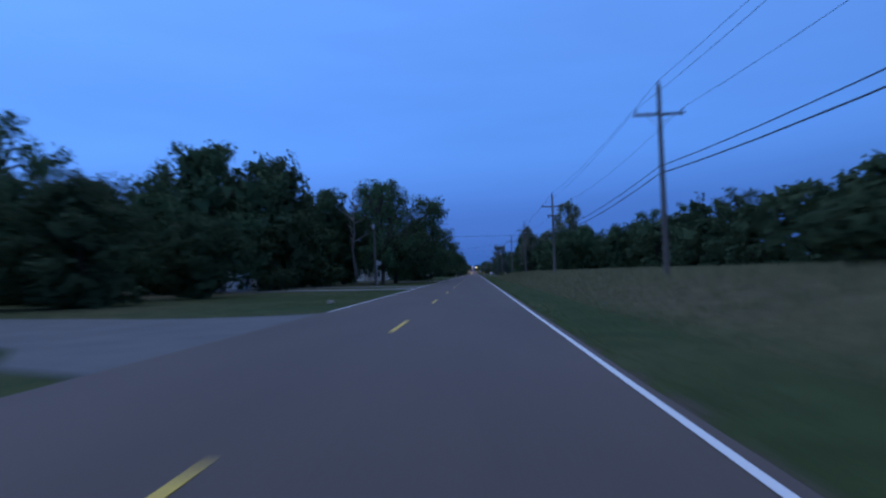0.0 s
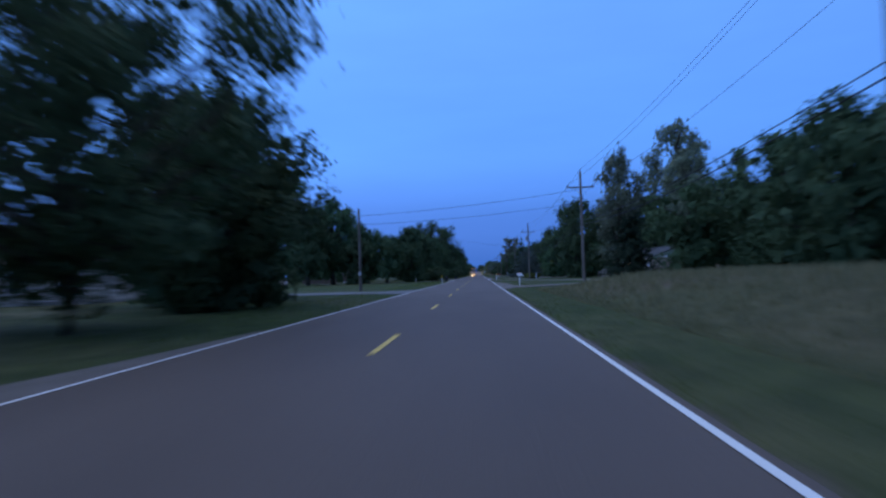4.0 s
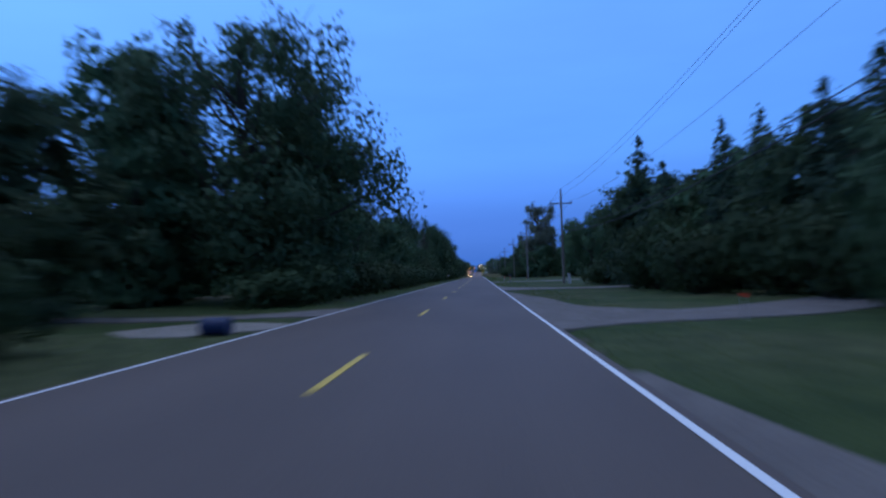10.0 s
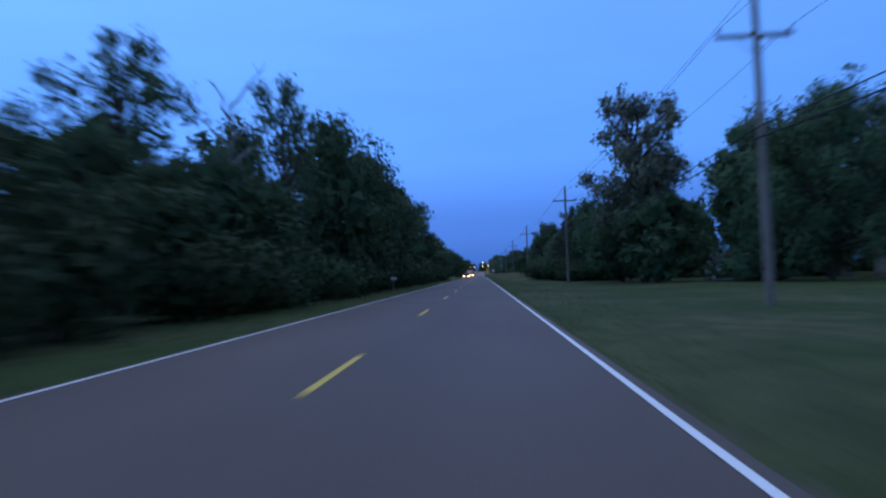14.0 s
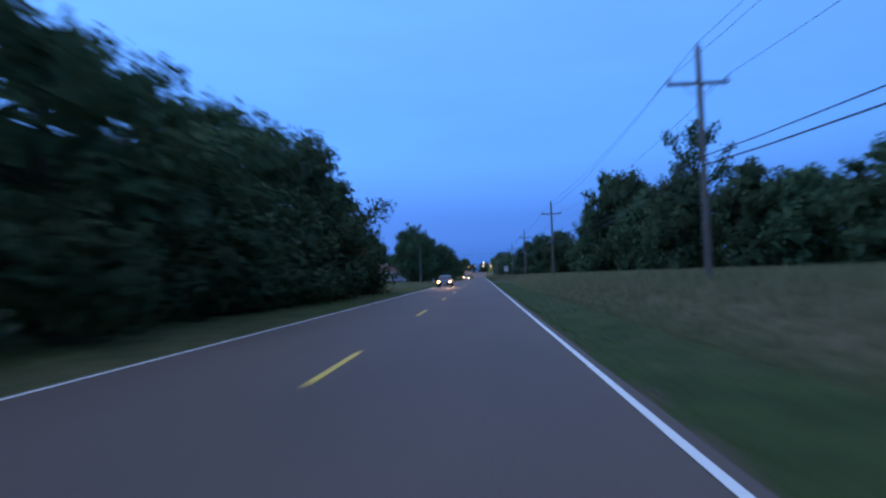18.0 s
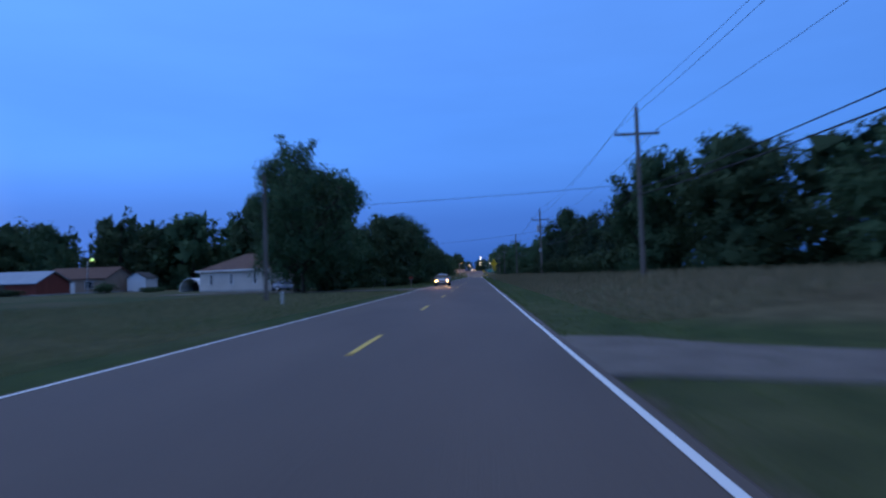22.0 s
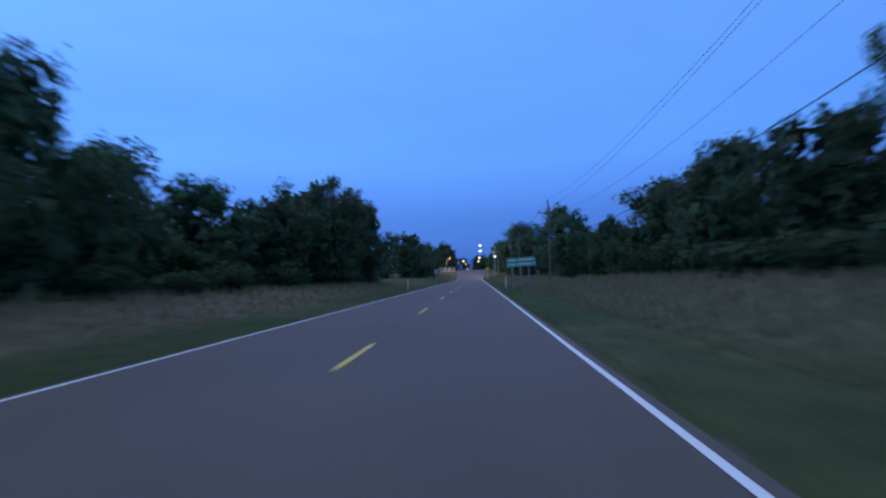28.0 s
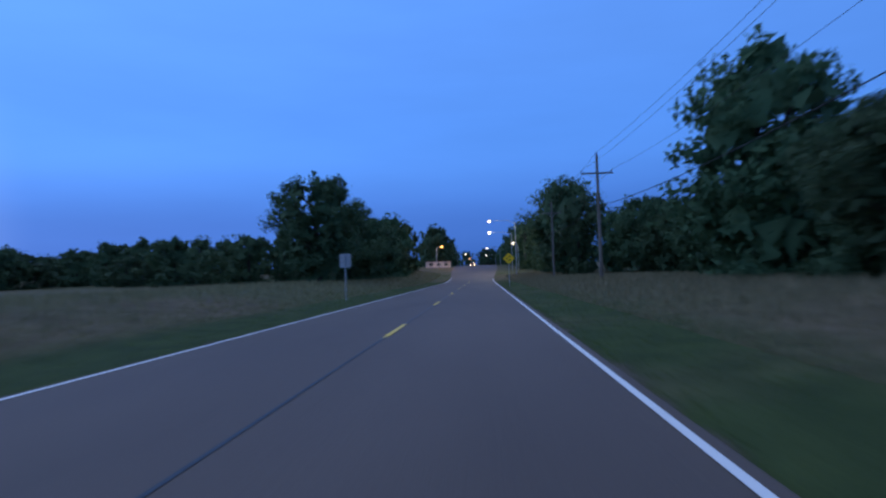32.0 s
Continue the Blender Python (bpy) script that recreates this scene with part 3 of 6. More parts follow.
def broadleaf(seed, leaves, size, material, base=0.22, spread=4.0, lobes=26, lobe_r=1.5, open_crown=0.0, bark=None, peak=0.45, trunk=0.26, fringe=0.10):
    """Trunk and crown of a broadleaf tree 10 m high and about 2 * spread wide: rounded lobes, each of several smaller clumps.
    base: where the crown begins; fringe: the share of leaves that hang below and stand out from the clumps."""
    rng, r = np.random.default_rng(seed), random.Random(seed)
    top = 10.0
    lean = Vector((r.uniform(-0.5, 0.5), r.uniform(-0.5, 0.5), 0))
    branches = [(*limb(r, (0, 0, -0.3), lean + Vector((0, 0, top * 0.74)), trunk, 0.07, 6, 0.14), 7)]
    centres, radii = [], []
    for k in range(lobes):
        u = (k + 0.5) / lobes
        q = lobe_r * r.uniform(0.62, 1.30) * (1.0 if u < 0.8 else 0.85)
        z = top * (base + (0.99 - base) * u) - q * 0.62
        h = (u - peak) / (1.05 - peak)
        ring = spread * math.sqrt(max(0.05, 1 - h * h)) if u > peak else spread * (0.64 + 0.36 * u / peak)
        w = k * 2.39996 + r.uniform(-0.45, 0.45)
        lump = 1 + 0.30 * noise.noise((math.cos(w) * 1.3 + seed, math.sin(w) * 1.3, u * 3))
        rr = max(0.0, ring * lump - q * 0.75) * (r.uniform(0.80, 1.05) if k % 3 else r.uniform(0.15, 0.6))
        centres.append(lean * u + Vector((math.cos(w) * rr, math.sin(w) * rr, z + r.uniform(-0.4, 0.3))))
        radii.append(q)
    many = leaves > 1000
    for k in range(0, lobes, 1 if open_crown else 2 if many else 5):
        c = centres[k]
        z0 = min(top * 0.70, max(top * 0.14, c.z - 1.3 - 0.45 * math.hypot(c.x, c.y)))
        branches.append((*limb(r, lean * (z0 / top) + Vector((0, 0, z0)), c, 0.11, 0.03, 4, 0.25), 4))
        if open_crown:
            for j in range(3):
                tip = c + Vector((r.uniform(-1, 1), r.uniform(-1, 1), r.uniform(-0.3, 1.0))) * radii[k] * 0.9
                branches.append((*limb(r, c.lerp(Vector((0, 0, c.z)), 0.25), tip, 0.035, 0.008, 3, 0.15), 3))
    clumps = []
    for c, q in zip(centres, radii):
        for j in range(5 if many else 3):
            d = Vector((r.gauss(0, 1) + 0.5 * c.x / spread, r.gauss(0, 1) + 0.5 * c.y / spread, r.gauss(0, 0.8) + 0.25)).normalized()
            clumps.append((c, c + d * q * r.uniform(0.50, 0.80), q * r.uniform(0.36, 0.62)))
        clumps.append((c, c, q * 0.72))
    total = sum(e[2] ** 2 for e in clumps)
    pts, normals, sizes = [], [], []
    for c, cc, q in clumps:
        if open_crown and r.random() < 0.30 * open_crown:
            continue
        n = max(5, int(leaves * q * q / total))
        rel = rng.uniform(0, 1, n) ** 0.40
        p = unit(rng.normal(size=(n, 3))) * (rel * q)[:, None]
        p[:, 2] *= 0.85
        stray = rng.uniform(0, 1, n) < fringe
        p[stray] *= rng.uniform(1.1, 1.5, stray.sum())[:, None]
        p[stray, 2] -= rng.uniform(0, 0.5, stray.sum()) * q
        p += np.array(cc)
        pts.append(p)
        normals.append(unit(p - np.array(cc)) * 0.55 + unit(p - np.array(c)) * 0.65 + np.array((0, 0, 0.12)))
        sizes.append(size * np.where(rel > 0.8, 0.82, 1.15))
    # sprays deep in the crown, larger and sparser than the outer leaves
    n = int(leaves * (0.03 if open_crown else 0.11))
    pick = rng.integers(0, len(centres), n)
    inner = np.array([tuple(centres[k]) for k in pick]) * np.array([0.78, 0.78, 0.98]) + rng.normal(size=(n, 3)) * 0.45
    inner[:, 2] -= 0.25
    pts.append(inner)
    normals.append(unit(inner * np.array([1, 1, 0.0])) + np.array((0, 0, 0.1)))
    sizes.append(np.full(n, size * (1.6 if open_crown else 3.4)))
    pts = np.concatenate(pts)
    pts[:, 2] = np.clip(pts[:, 2], 0.35, 10.2)
    return branch_mesh("trunk", branches, bark or M_BARK), leaf_mesh("crown", pts, np.concatenate(sizes), material, rng, np.concatenate(normals))


def conifer(seed, leaves, size, material, spread=2.2, tiers=16, ragged=0.25, droop=0.28, taper=0.8):
    """A conifer 10 m high: a straight trunk and drooping tiers of foliage."""
    rng, r = np.random.default_rng(seed), random.Random(seed)
    branches = [(*limb(r, (0, 0, -0.3), (0, 0, 9.6), 0.20, 0.02, 6, 0.03), 7)]
    pts, normals = [], []
    for k in range(tiers):
        u = k / (tiers - 1)
        z, rad = 0.7 + 8.9 * u, spread * (1 - u) ** taper + 0.15
        arms = max(4, int(9 * (1 - u) + 3))
        for a in range(arms):
            w = 2 * math.pi * a / arms + k * 1.1 + r.uniform(-0.2, 0.2)
            L = rad * r.uniform(1 - ragged, 1 + ragged)
            tip = Vector((math.cos(w) * L, math.sin(w) * L, z - droop * L + r.uniform(-0.2, 0.2)))
            if a % 2 == 0:
                branches.append(([Vector((0, 0, z)), tip], [0.04, 0.008], 4))
            n = max(4, int(leaves * L / (spread * tiers * 5.2)))
            t = rng.uniform(0.15, 1.05, n)[:, None]
            off = rng.normal(size=(n, 3)) * np.array([0.20, 0.20, 0.16])
            pts.append(np.array((0, 0, z)) * (1 - t) + np.array(tip) * t + off)
            normals.append(np.array((math.cos(w), math.sin(w), 0.45)) + off * 1.6)
    pts.append(np.array((0, 0, 9.6)) + rng.normal(size=(30, 3)) * np.array([0.07, 0.07, 0.25]))
    normals.append(rng.normal(size=(30, 3)) + np.array((0, 0, 0.5)))
    return branch_mesh("trunk", branches, M_BARK), leaf_mesh("crown", np.concatenate(pts), size, material, rng, np.concatenate(normals))


def mound(seed, leaves, size, material, lumps=9):
    """A shrub 2 m high and about 3 m wide, leafy to the ground."""
    rng, r = np.random.default_rng(seed), random.Random(seed)
    branches, pts, normals = [], [], []
    for k in range(lumps):
        w, rr = k * 2.4, 1.05 * math.sqrt((k + 0.3) / lumps)
        c = Vector((math.cos(w) * rr, math.sin(w) * rr, r.uniform(0.55, 1.35) * (1.15 - 0.35 * rr)))
        branches.append((*limb(r, (c.x * 0.2, c.y * 0.2, -0.1), c, 0.035, 0.01, 3, 0.08), 4))
        n = leaves // lumps
        p = unit(rng.normal(size=(n, 3))) * (rng.uniform(0.3, 1.05, n) ** 0.6 * r.uniform(0.55, 0.85))[:, None]
        normals.append(unit(p) * 0.7 + unit(p + np.array((c.x, c.y, 0.0))) * 0.5 + np.array((0, 0, 0.15)))
        pts.append(p + np.array(c))
    pts = np.concatenate(pts)
    pts[:, 2] = np.abs(pts[:, 2]) + 0.02
    return branch_mesh("stem", branches, M_BARK), leaf_mesh("foliage", pts, size, material, rng, np.concatenate(normals))


def column_bush(seed, leaves, size, material):
    """A dense clipped evergreen 4 m high and 2 m wide with a pointed, rounded tip."""
    rng = np.random.default_rng(seed)
    z = rng.uniform(0.02, 1, leaves)
    w = rng.uniform(0, 2 * np.pi, leaves)
    bumps = np.array([noise.noise((math.cos(a) * 1.6, math.sin(a) * 1.6, b * 4 + seed)) for a, b in zip(w, z)])
    rad = np.clip(np.minimum(1.0, 0.78 + 0.9 * z) * (1 - z ** 2.6) ** 0.62, 0, 1) * (1 + 0.14 * bumps) * rng.uniform(0.82, 1.04, leaves)
    pts = np.stack([np.cos(w) * rad, np.sin(w) * rad, z * 4.0], 1) + rng.normal(size=(leaves, 3)) * 0.05
    stem = [([Vector((0, 0, -0.2)), Vector((0, 0, 3.2))], [0.07, 0.02], 6)]
    nm = np.stack([np.cos(w), np.sin(w), 0.15 + 0.9 * z ** 3], 1) + rng.normal(size=(leaves, 3)) * 0.25
    return branch_mesh("trunk", stem, M_BARK), leaf_mesh("crown", pts, size, material, rng, nm)


def snag_mesh(seed):
    """A dead, bare tree 10 m high."""
    r = random.Random(seed)
    branches = [(*limb(r, (0, 0, -0.3), (0.5, 0.2, 9.0), 0.24, 0.05, 7, 0.25), 8)]
    for k in range(11):
        z = 3.8 + 0.52 * k
        w = k * 2.2 + r.uniform(-0.4, 0.4)
        L = r.uniform(1.2, 2.6)
        tip = Vector((math.cos(w) * L, math.sin(w) * L, z + L * r.uniform(0.5, 1.1)))
        pts, rad = limb(r, (0.05 * z, 0.02 * z, z), tip, 0.085, 0.02, 4, 0.22)
        branches.append((pts, rad, 5))
        for j in (2, 3):
            t2 = pts[j] + Vector((r.uniform(-0.8, 0.8), r.uniform(-0.8, 0.8), r.uniform(0.2, 0.9)))
            branches.append(([pts[j], t2], [0.03, 0.008], 4))
    return branch_mesh("trunk", branches, M_DEADWOOD)


KINDS = {}


def kind(key, name, category, label, build, variants, width, height):
    KINDS[key] = (name, category, label, [build(i) for i in range(variants)], width, height)


kind("oak", "tree", "tree", "large broadleaf tree with a dense dark green crown", lambda i: broadleaf(10 + i, 9600, 0.214, M_OAK, (0.10, 0.20, 0.14, 0.24, 0.12)[i], 4.5, 30, 1.55, peak=(0.45, 0.6, 0.4, 0.62, 0.5)[i]), 5, 8.0, 10.0)
kind("mid", "tree", "tree", "broadleaf tree with a dense dark green crown", lambda i: broadleaf(20 + i, 5700, 0.268, M_OAK, (0.08, 0.18, 0.10, 0.22)[i], 4.5, 28, 1.60, peak=(0.45, 0.6, 0.4, 0.6)[i]), 4, 8.0, 10.0)
kind("spread", "tree", "tree", "wide broadleaf tree with limbs reaching over the road", lambda i: broadleaf(40 + i, 25000, 0.185, M_OAK, 0.24, 6.3, 50, 1.60, open_crown=0.10, fringe=0.12), 2, 12.0, 10.0)
kind("tall", "tree", "tree", "tall old tree with a bare trunk and a high spreading crown", lambda i: broadleaf(140 + i, 10200, 0.212, M_OAK, 0.33, 4.7, 28, 1.55, peak=0.62, trunk=0.36, fringe=0.16), 3, 8.6, 10.0)
kind("far", "tree", "tree", "distant broadleaf tree with a dark green crown", lambda i: broadleaf(30 + i, 860, 0.52, M_OAK, 0.03, 4.4, 24, 1.55, fringe=0.06), 4, 8.0, 10.0)
kind("airy", "tree", "tree", "tall broadleaf tree with an open crown and visible limbs", lambda i: broadleaf(50 + i, 9000, 0.19, M_OAK, 0.26, 4.1, 26, 1.20, open_crown=1.0, fringe=0.16), 3, 7.6, 10.0)
kind("cotton", "cottonwood_tree", "tree", "tall cottonwood with pale, thin, fluttering leaves", lambda i: broadleaf(70 + i, 10500, 0.18, M_PALE, 0.30, 3.3, 30, 1.05, open_crown=0.3, fringe=0.25), 2, 6.0, 10.0)
kind("cedar", "cedar_tree", "tree", "dark pointed cedar tree", lambda i: conifer(80 + i, 5600, 0.26, M_CEDAR, 2.3), 3, 4.6, 10.0)
kind("spruce", "spruce_tree", "tree", "blue-grey spruce with drooping branches", lambda i: conifer(90 + i, 9500, 0.24, M_SPRUCE, 3.2, 13, 0.35, 0.10, 0.5), 2, 6.4, 10.0)
kind("arbor", "arborvitae", "bush", "yellow-green clipped evergreen with a rounded tip", lambda i: column_bush(95 + i, 5200, 0.12, M_ARBOR), 2, 2.0, 4.0)
kind("shrub", "shrub", "bush", "dark green roadside shrub, leafy to the ground", lambda i: mound(100 + i, 1400, 0.18, M_SHRUB), 4, 3.2, 2.0)
kind("clump", "grass_clump", "grass", "low rounded clump of pale grassy leaves", lambda i: mound(110 + i, 3000, 0.13, M_VERGE, 14), 1, 3.2, 2.0)
KINDS["snag"] = ("dead_tree", "tree", "bare grey dead tree with broken limbs", [(snag_mesh(120 + i), None) for i in range(2)], 5.0, 10.0)


def plant(key, x, y, h, w=None, label="", group="roadside trees"):
    """A plant of that kind h metres high and w wide."""
    if key == "oak" and abs(x) > 17.5:
        key = "mid"
    name, category, text, meshes, kw, kh = KINDS[key]
    rng = random.Random(f"{key} {x:.1f} {y:.1f}")
    stem, leaves = meshes[rng.randrange(len(meshes))]
    w = w or h * kw / kh
    e = new(name)
    e.empty_display_size = 0.3
    e.matrix_basis = pose(x, y, ground_z(x, y) - 0.02, 0, 0, rng.uniform(0, 360)) @ Matrix.Diagonal((w / kw, w / kw, h / kh, 1))
    tagged(e, label or text, category, group)
    part(stem.name.split(".")[0], stem, None, e)
    if leaves:
        part(leaves.name.split(".")[0], leaves, None, e)
    return e


def belt(key, y0, y1, x0, x1, h0, h1, step, w=None, group="roadside trees"):
    """A loose row of plants from y0 to y1, between x0 and x1 from the centre line."""
    y = y0
    if key == "far":
        return wood(y0, y1, x0, x1, h0, h1, step, w)
    rng = random.Random(f"{key} {y0} {x0} {x1}")
    while y < y1:
        h = rng.uniform(h0, h1)
        plant(key, rng.uniform(x0, x1), y + rng.uniform(-0.3, 0.3) * step, h, w and w * rng.uniform(0.85, 1.2), group=group)
        y += step * rng.uniform(0.8, 1.2)


def wood(y0, y1, x0, x1, h0, h1, step, w):
    """A far stretch of woodland: trunks and crowns of many trees as one object."""
    name, category, text, meshes, kw, kh = KINDS["far"]
    verts, normals, faces, mats, base, y = [], [], [], [], 0, y0
    rng = random.Random(f"wood {y0} {x0} {x1}")
    while y < y1:
        h = rng.uniform(h0, h1)
        x, yy, ww = rng.uniform(x0, x1), y + rng.uniform(-0.3, 0.3) * step, (w or h * 0.8) * rng.uniform(0.85, 1.25)
        m = np.array(pose(x, yy, ground_z(x, yy) - 0.02, 0, 0, rng.uniform(0, 360)) @ Matrix.Diagonal((ww / kw, ww / kw, h / kh, 1)))
        for slot, me in enumerate(meshes[rng.randrange(len(meshes))]):
            co = np.empty(len(me.vertices) * 3)
            me.vertices.foreach_get("co", co)
            verts.append(co.reshape(-1, 3) @ m[:3, :3].T + m[:3, 3])
            normals.append(unit(LEAF_NORMALS[me.name] @ np.linalg.inv(m[:3, :3])) if slot else np.zeros((len(me.vertices), 3)))
            faces += [tuple(base + i for i in p.vertices) for p in me.polygons]
            mats += [slot] * len(me.polygons)
            base += len(me.vertices)
        y += step * rng.uniform(0.8, 1.2)
    me = bpy.data.meshes.new("woodland")
    me.from_pydata(np.concatenate(verts).tolist(), [], faces)
    me.materials.append(M_BARK)
    me.materials.append(M_OAK)
    me.polygons.foreach_set("material_index", mats)
    me.polygons.foreach_set("use_smooth", [True] * len(me.polygons))
    me.normals_split_custom_set_from_vertices(np.concatenate(normals).tolist())
    return tagged(new("woodland", me), "dark line of distant broadleaf trees", "woods", kind="stuff")


# left of the road, from the start
plant("airy", -36, 48, 16, 11)
plant("oak", -18.5, 31, 7.4, 7.5)
plant("oak", -24, 29, 7.8, 8)
plant("oak", -23, 38, 8.4, 8)
plant("oak", -30, 40, 9.5, 9)
plant("oak", -17.5, 42, 6.2, 6.5)
plant("oak", -27.5, 57.0, 10.2, 10)
plant("oak", -22.2, 54.6, 14.4, 11.5)
plant("oak", -31, 62, 13.5, 10)
plant("oak", -24.4, 64.5, 13.6, 9.5)
plant("shrub", -17.4, 57.5, 2.4, 4.4, group="roadside shrubs")
plant("shrub", -24.4, 53.5, 2.8, 5.0, group="roadside shrubs")
plant("oak", -21.0, 69.5, 16.2, 11)
plant("oak", -24.5, 79, 12, 10)
plant("oak", -28, 68, 11, 9.5)
plant("oak", -36, 95, 11.5, 10)
plant("tall", -19.0, 85, 13.8, 11)
plant("airy", -10.6, 81, 14.8, 8.6)
plant("spread", -10.6, 93.6, 15.8, 19)
plant("oak", -20.2, 76.5, 9.6, 8.4)
plant("shrub", -16.6, 75, 3.0, 5.5, group="roadside shrubs")
plant("oak", -19, 95, 12, 10)
plant("snag", -14.5, 82, 13.6, 6)
plant("oak", -35, 117, 12.5, 10)
plant("oak", -34, 110, 12.5, 11)
plant("oak", -21, 107, 11, 8.5)
plant("spread", -9.2, 116.5, 12.0, 13.5)
plant("oak", -10.8, 126, 10.4, 6.2)
plant("oak", -9.6, 128, 10.2, 9)
plant("oak", -31.5, 124, 8.4, 7.5)
belt("oak", 134, 146, -18, -12, 8.5, 10, 6, 9)
belt("far", 90, 200, -66, -50, 8, 11, 6, 9)
belt("far", 22, 92, -58, -44, 9, 12, 5, 10)
belt("far", 196, 226, -66, -54, 10.5, 12, 5, 9)
plant("tall", -44, 220, 16.5, 14)
plant("tall", -30, 212, 14.6, 12)
plant("tall", -26.7, 218, 17.0, 12)
plant("tall", -20.5, 221.5, 11.0, 9.0)
plant("oak", -21.0, 212.5, 9.5, 7.5)
plant("tall", -15.3, 212.2, 9.2, 8.2)
plant("tall", -29, 257, 15.6, 12)
plant("oak", -12.0, 222.8, 11.9, 10.0)
belt("far", 214, 280, -74, -52, 10, 13, 6, 9)
belt("far", 262, 330, -62, -36, 8, 11, 3.5, 9)
plant("oak", -14, 234, 7.8, 5.5)
plant("oak", -10.6, 243, 10.9, 9.8)
plant("oak", -12.5, 251, 11.6, 10.4)
plant("oak", -16, 258, 12.1, 11.5)
plant("oak", -14.5, 271, 8.6, 8)
plant("spread", -12.6, 287, 17.8, 18.5)
plant("oak", -18, 284, 15.6, 10)
plant("oak", -20, 275, 9.6, 8)
plant("oak", -10.5, 290, 13.1, 10.9)
plant("oak", -11.4, 298, 11.2, 8)
plant("oak", -12.4, 306, 9.8, 8.2)
plant("airy", -11.5, 315.5, 14.3, 6.32)
plant("oak", -13.4, 322, 11.2, 6.6)
plant("oak", -11.0, 331, 9.6, 8.8)
plant("oak", -11.5, 340, 9.4, 8.4)
plant("oak", -14, 349, 11.6, 9.0)
plant("snag", -14.5, 353, 13.8, 5)
plant("snag", -15.5, 345, 11.8, 4.5)
plant("oak", -13.2, 354, 11.2, 7)
plant("oak", -11.4, 357, 13.0, 6.2)
plant("snag", -15, 364, 12.8, 5)
plant("oak", -11.0, 366, 6.6, 8.0)
plant("airy", -12.8, 372, 12.2, 7.8)
plant("snag", -10.4, 378.5, 11.4, 4.2)
plant("oak", -11.0, 376, 7.6, 8.6)
plant("airy", -10.2, 385, 14.9, 5.17)
plant("oak", -9.0, 391.5, 13.6, 8.8)
plant("oak", -19, 398, 15.5, 10)
plant("oak", -8.8, 403.5, 13.2, 9.4)
plant("airy", -10, 408, 14.2, 8.05)
plant("oak", -9.6, 416, 12.6, 10.2)
plant("airy", -9.6, 427, 13.7, 10)
plant("oak", -12.5, 435, 6.0, 9.0)
plant("airy", -11.0, 445, 16.2, 10.6)
plant("oak", -9.6, 452.5, 12.8, 8.6)
plant("oak", -10.5, 461, 9.66, 10.2)
plant("oak", -10, 469, 9.24, 9.6)
plant("oak", -9.8, 476, 10.1, 8.96)
plant("oak", -9.8, 484, 10.7, 9.6)
plant("oak", -9.8, 492, 9.66, 8.96)
plant("oak", -10.8, 497, 7.2, 6.5)
plant("oak", -12.0, 503.5, 8.4, 7.0)
belt("far", 290, 492, -28, -18, 8.5, 12, 8, 9)
belt("shrub", 228, 262, -8.6, -7.6, 2.2, 3.6, 4.2, 5, group="roadside shrubs")
belt("shrub", 280, 405, -8.6, -7.4, 2.0, 3.8, 3.6, 5, group="roadside shrubs")
belt("shrub", 405, 497, -8.8, -7.4, 2.2, 4.2, 3.4, 5, group="roadside shrubs")
# open field with houses on the left
plant("mid", -41, 562, 17.5, 17, "large spreading tree with a dark crown in an open field")
plant("mid", -53, 574, 17.6, 13)
plant("mid", -45.5, 567, 14.5, 13)
plant("mid", -48, 581, 11.0, 11)
plant("shrub", -40, 563, 4.2, 8, group="garden shrubs")
plant("shrub", -46, 572, 4.0, 8, group="garden shrubs")
plant("mid", -57, 563, 17.4, 13)
plant("mid", -92, 664, 14.5, 13)
plant("mid", -101, 668, 14, 13)
plant("shrub", -68, 627, 1.3, 5, group="garden shrubs")
plant("shrub", -57.5, 634, 1.9, 4.2, group="garden shrubs")
plant("shrub", -48, 631, 1.1, 4.5, group="garden shrubs")
plant("mid", -66, 573, 15.5, 13)
plant("far", -66, 585, 13, 10)
belt("far", 658, 760, -105, -66, 12, 17, 6.5, 12, group="trees behind the field")
belt("far", 540, 680, -150, -105, 11, 15, 11, 14, group="trees behind the field")
plant("far", -31, 647, 13, 9)
plant("mid", -38, 648, 17.2, 11)
belt("far", 652, 705, -64, -36, 14, 17, 4, 12, group="trees behind the field")
belt("far", 656, 700, -112, -42, 14, 17, 2.4, 11, group="trees behind the field")
plant("oak", -28.6, 560.5, 9.3, 7.2)
plant("oak", -30.5, 566, 7.0, 6.0)
plant("oak", -14.6, 603, 13.4, 7.8)
plant("tall", -16.2, 600.5, 13.6, 9.5)
plant("spread", -14.6, 597, 14.6, 11.6, "large broadleaf tree with a high dark crown beside a house")
plant("oak", -14.4, 608, 13.6, 10)
plant("oak", -14, 620, 8.4, 8.96)
plant("oak", -11.5, 631, 10.9, 10.9)
plant("oak", -22.5, 641, 12.4, 10.5)
plant("oak", -19.5, 621, 9.4, 8.4)
plant("oak", -13, 640, 12.1, 11.5)
plant("oak", -10.8, 648, 12.4, 9.6)
plant("oak", -10.5, 656, 10.7, 10.2)
plant("oak", -10.5, 664, 10.5, 9.6)
belt("oak", 671, 684, -13, -11.2, 7.8, 8.4, 7, 7.2)
plant("oak", -12.0, 682, 9.2, 7.0)
plant("oak", -13.5, 689, 8.0, 6.6)
plant("oak", -15.0, 696, 9.4, 8.0)
plant("oak", -18, 706, 8.4, 8.8)
plant("oak", -16.5, 716, 7.8, 8.4)
plant("oak", -14.2, 723, 7.4, 7.8)
plant("tall", -12.8, 731, 9.9, 9.4)
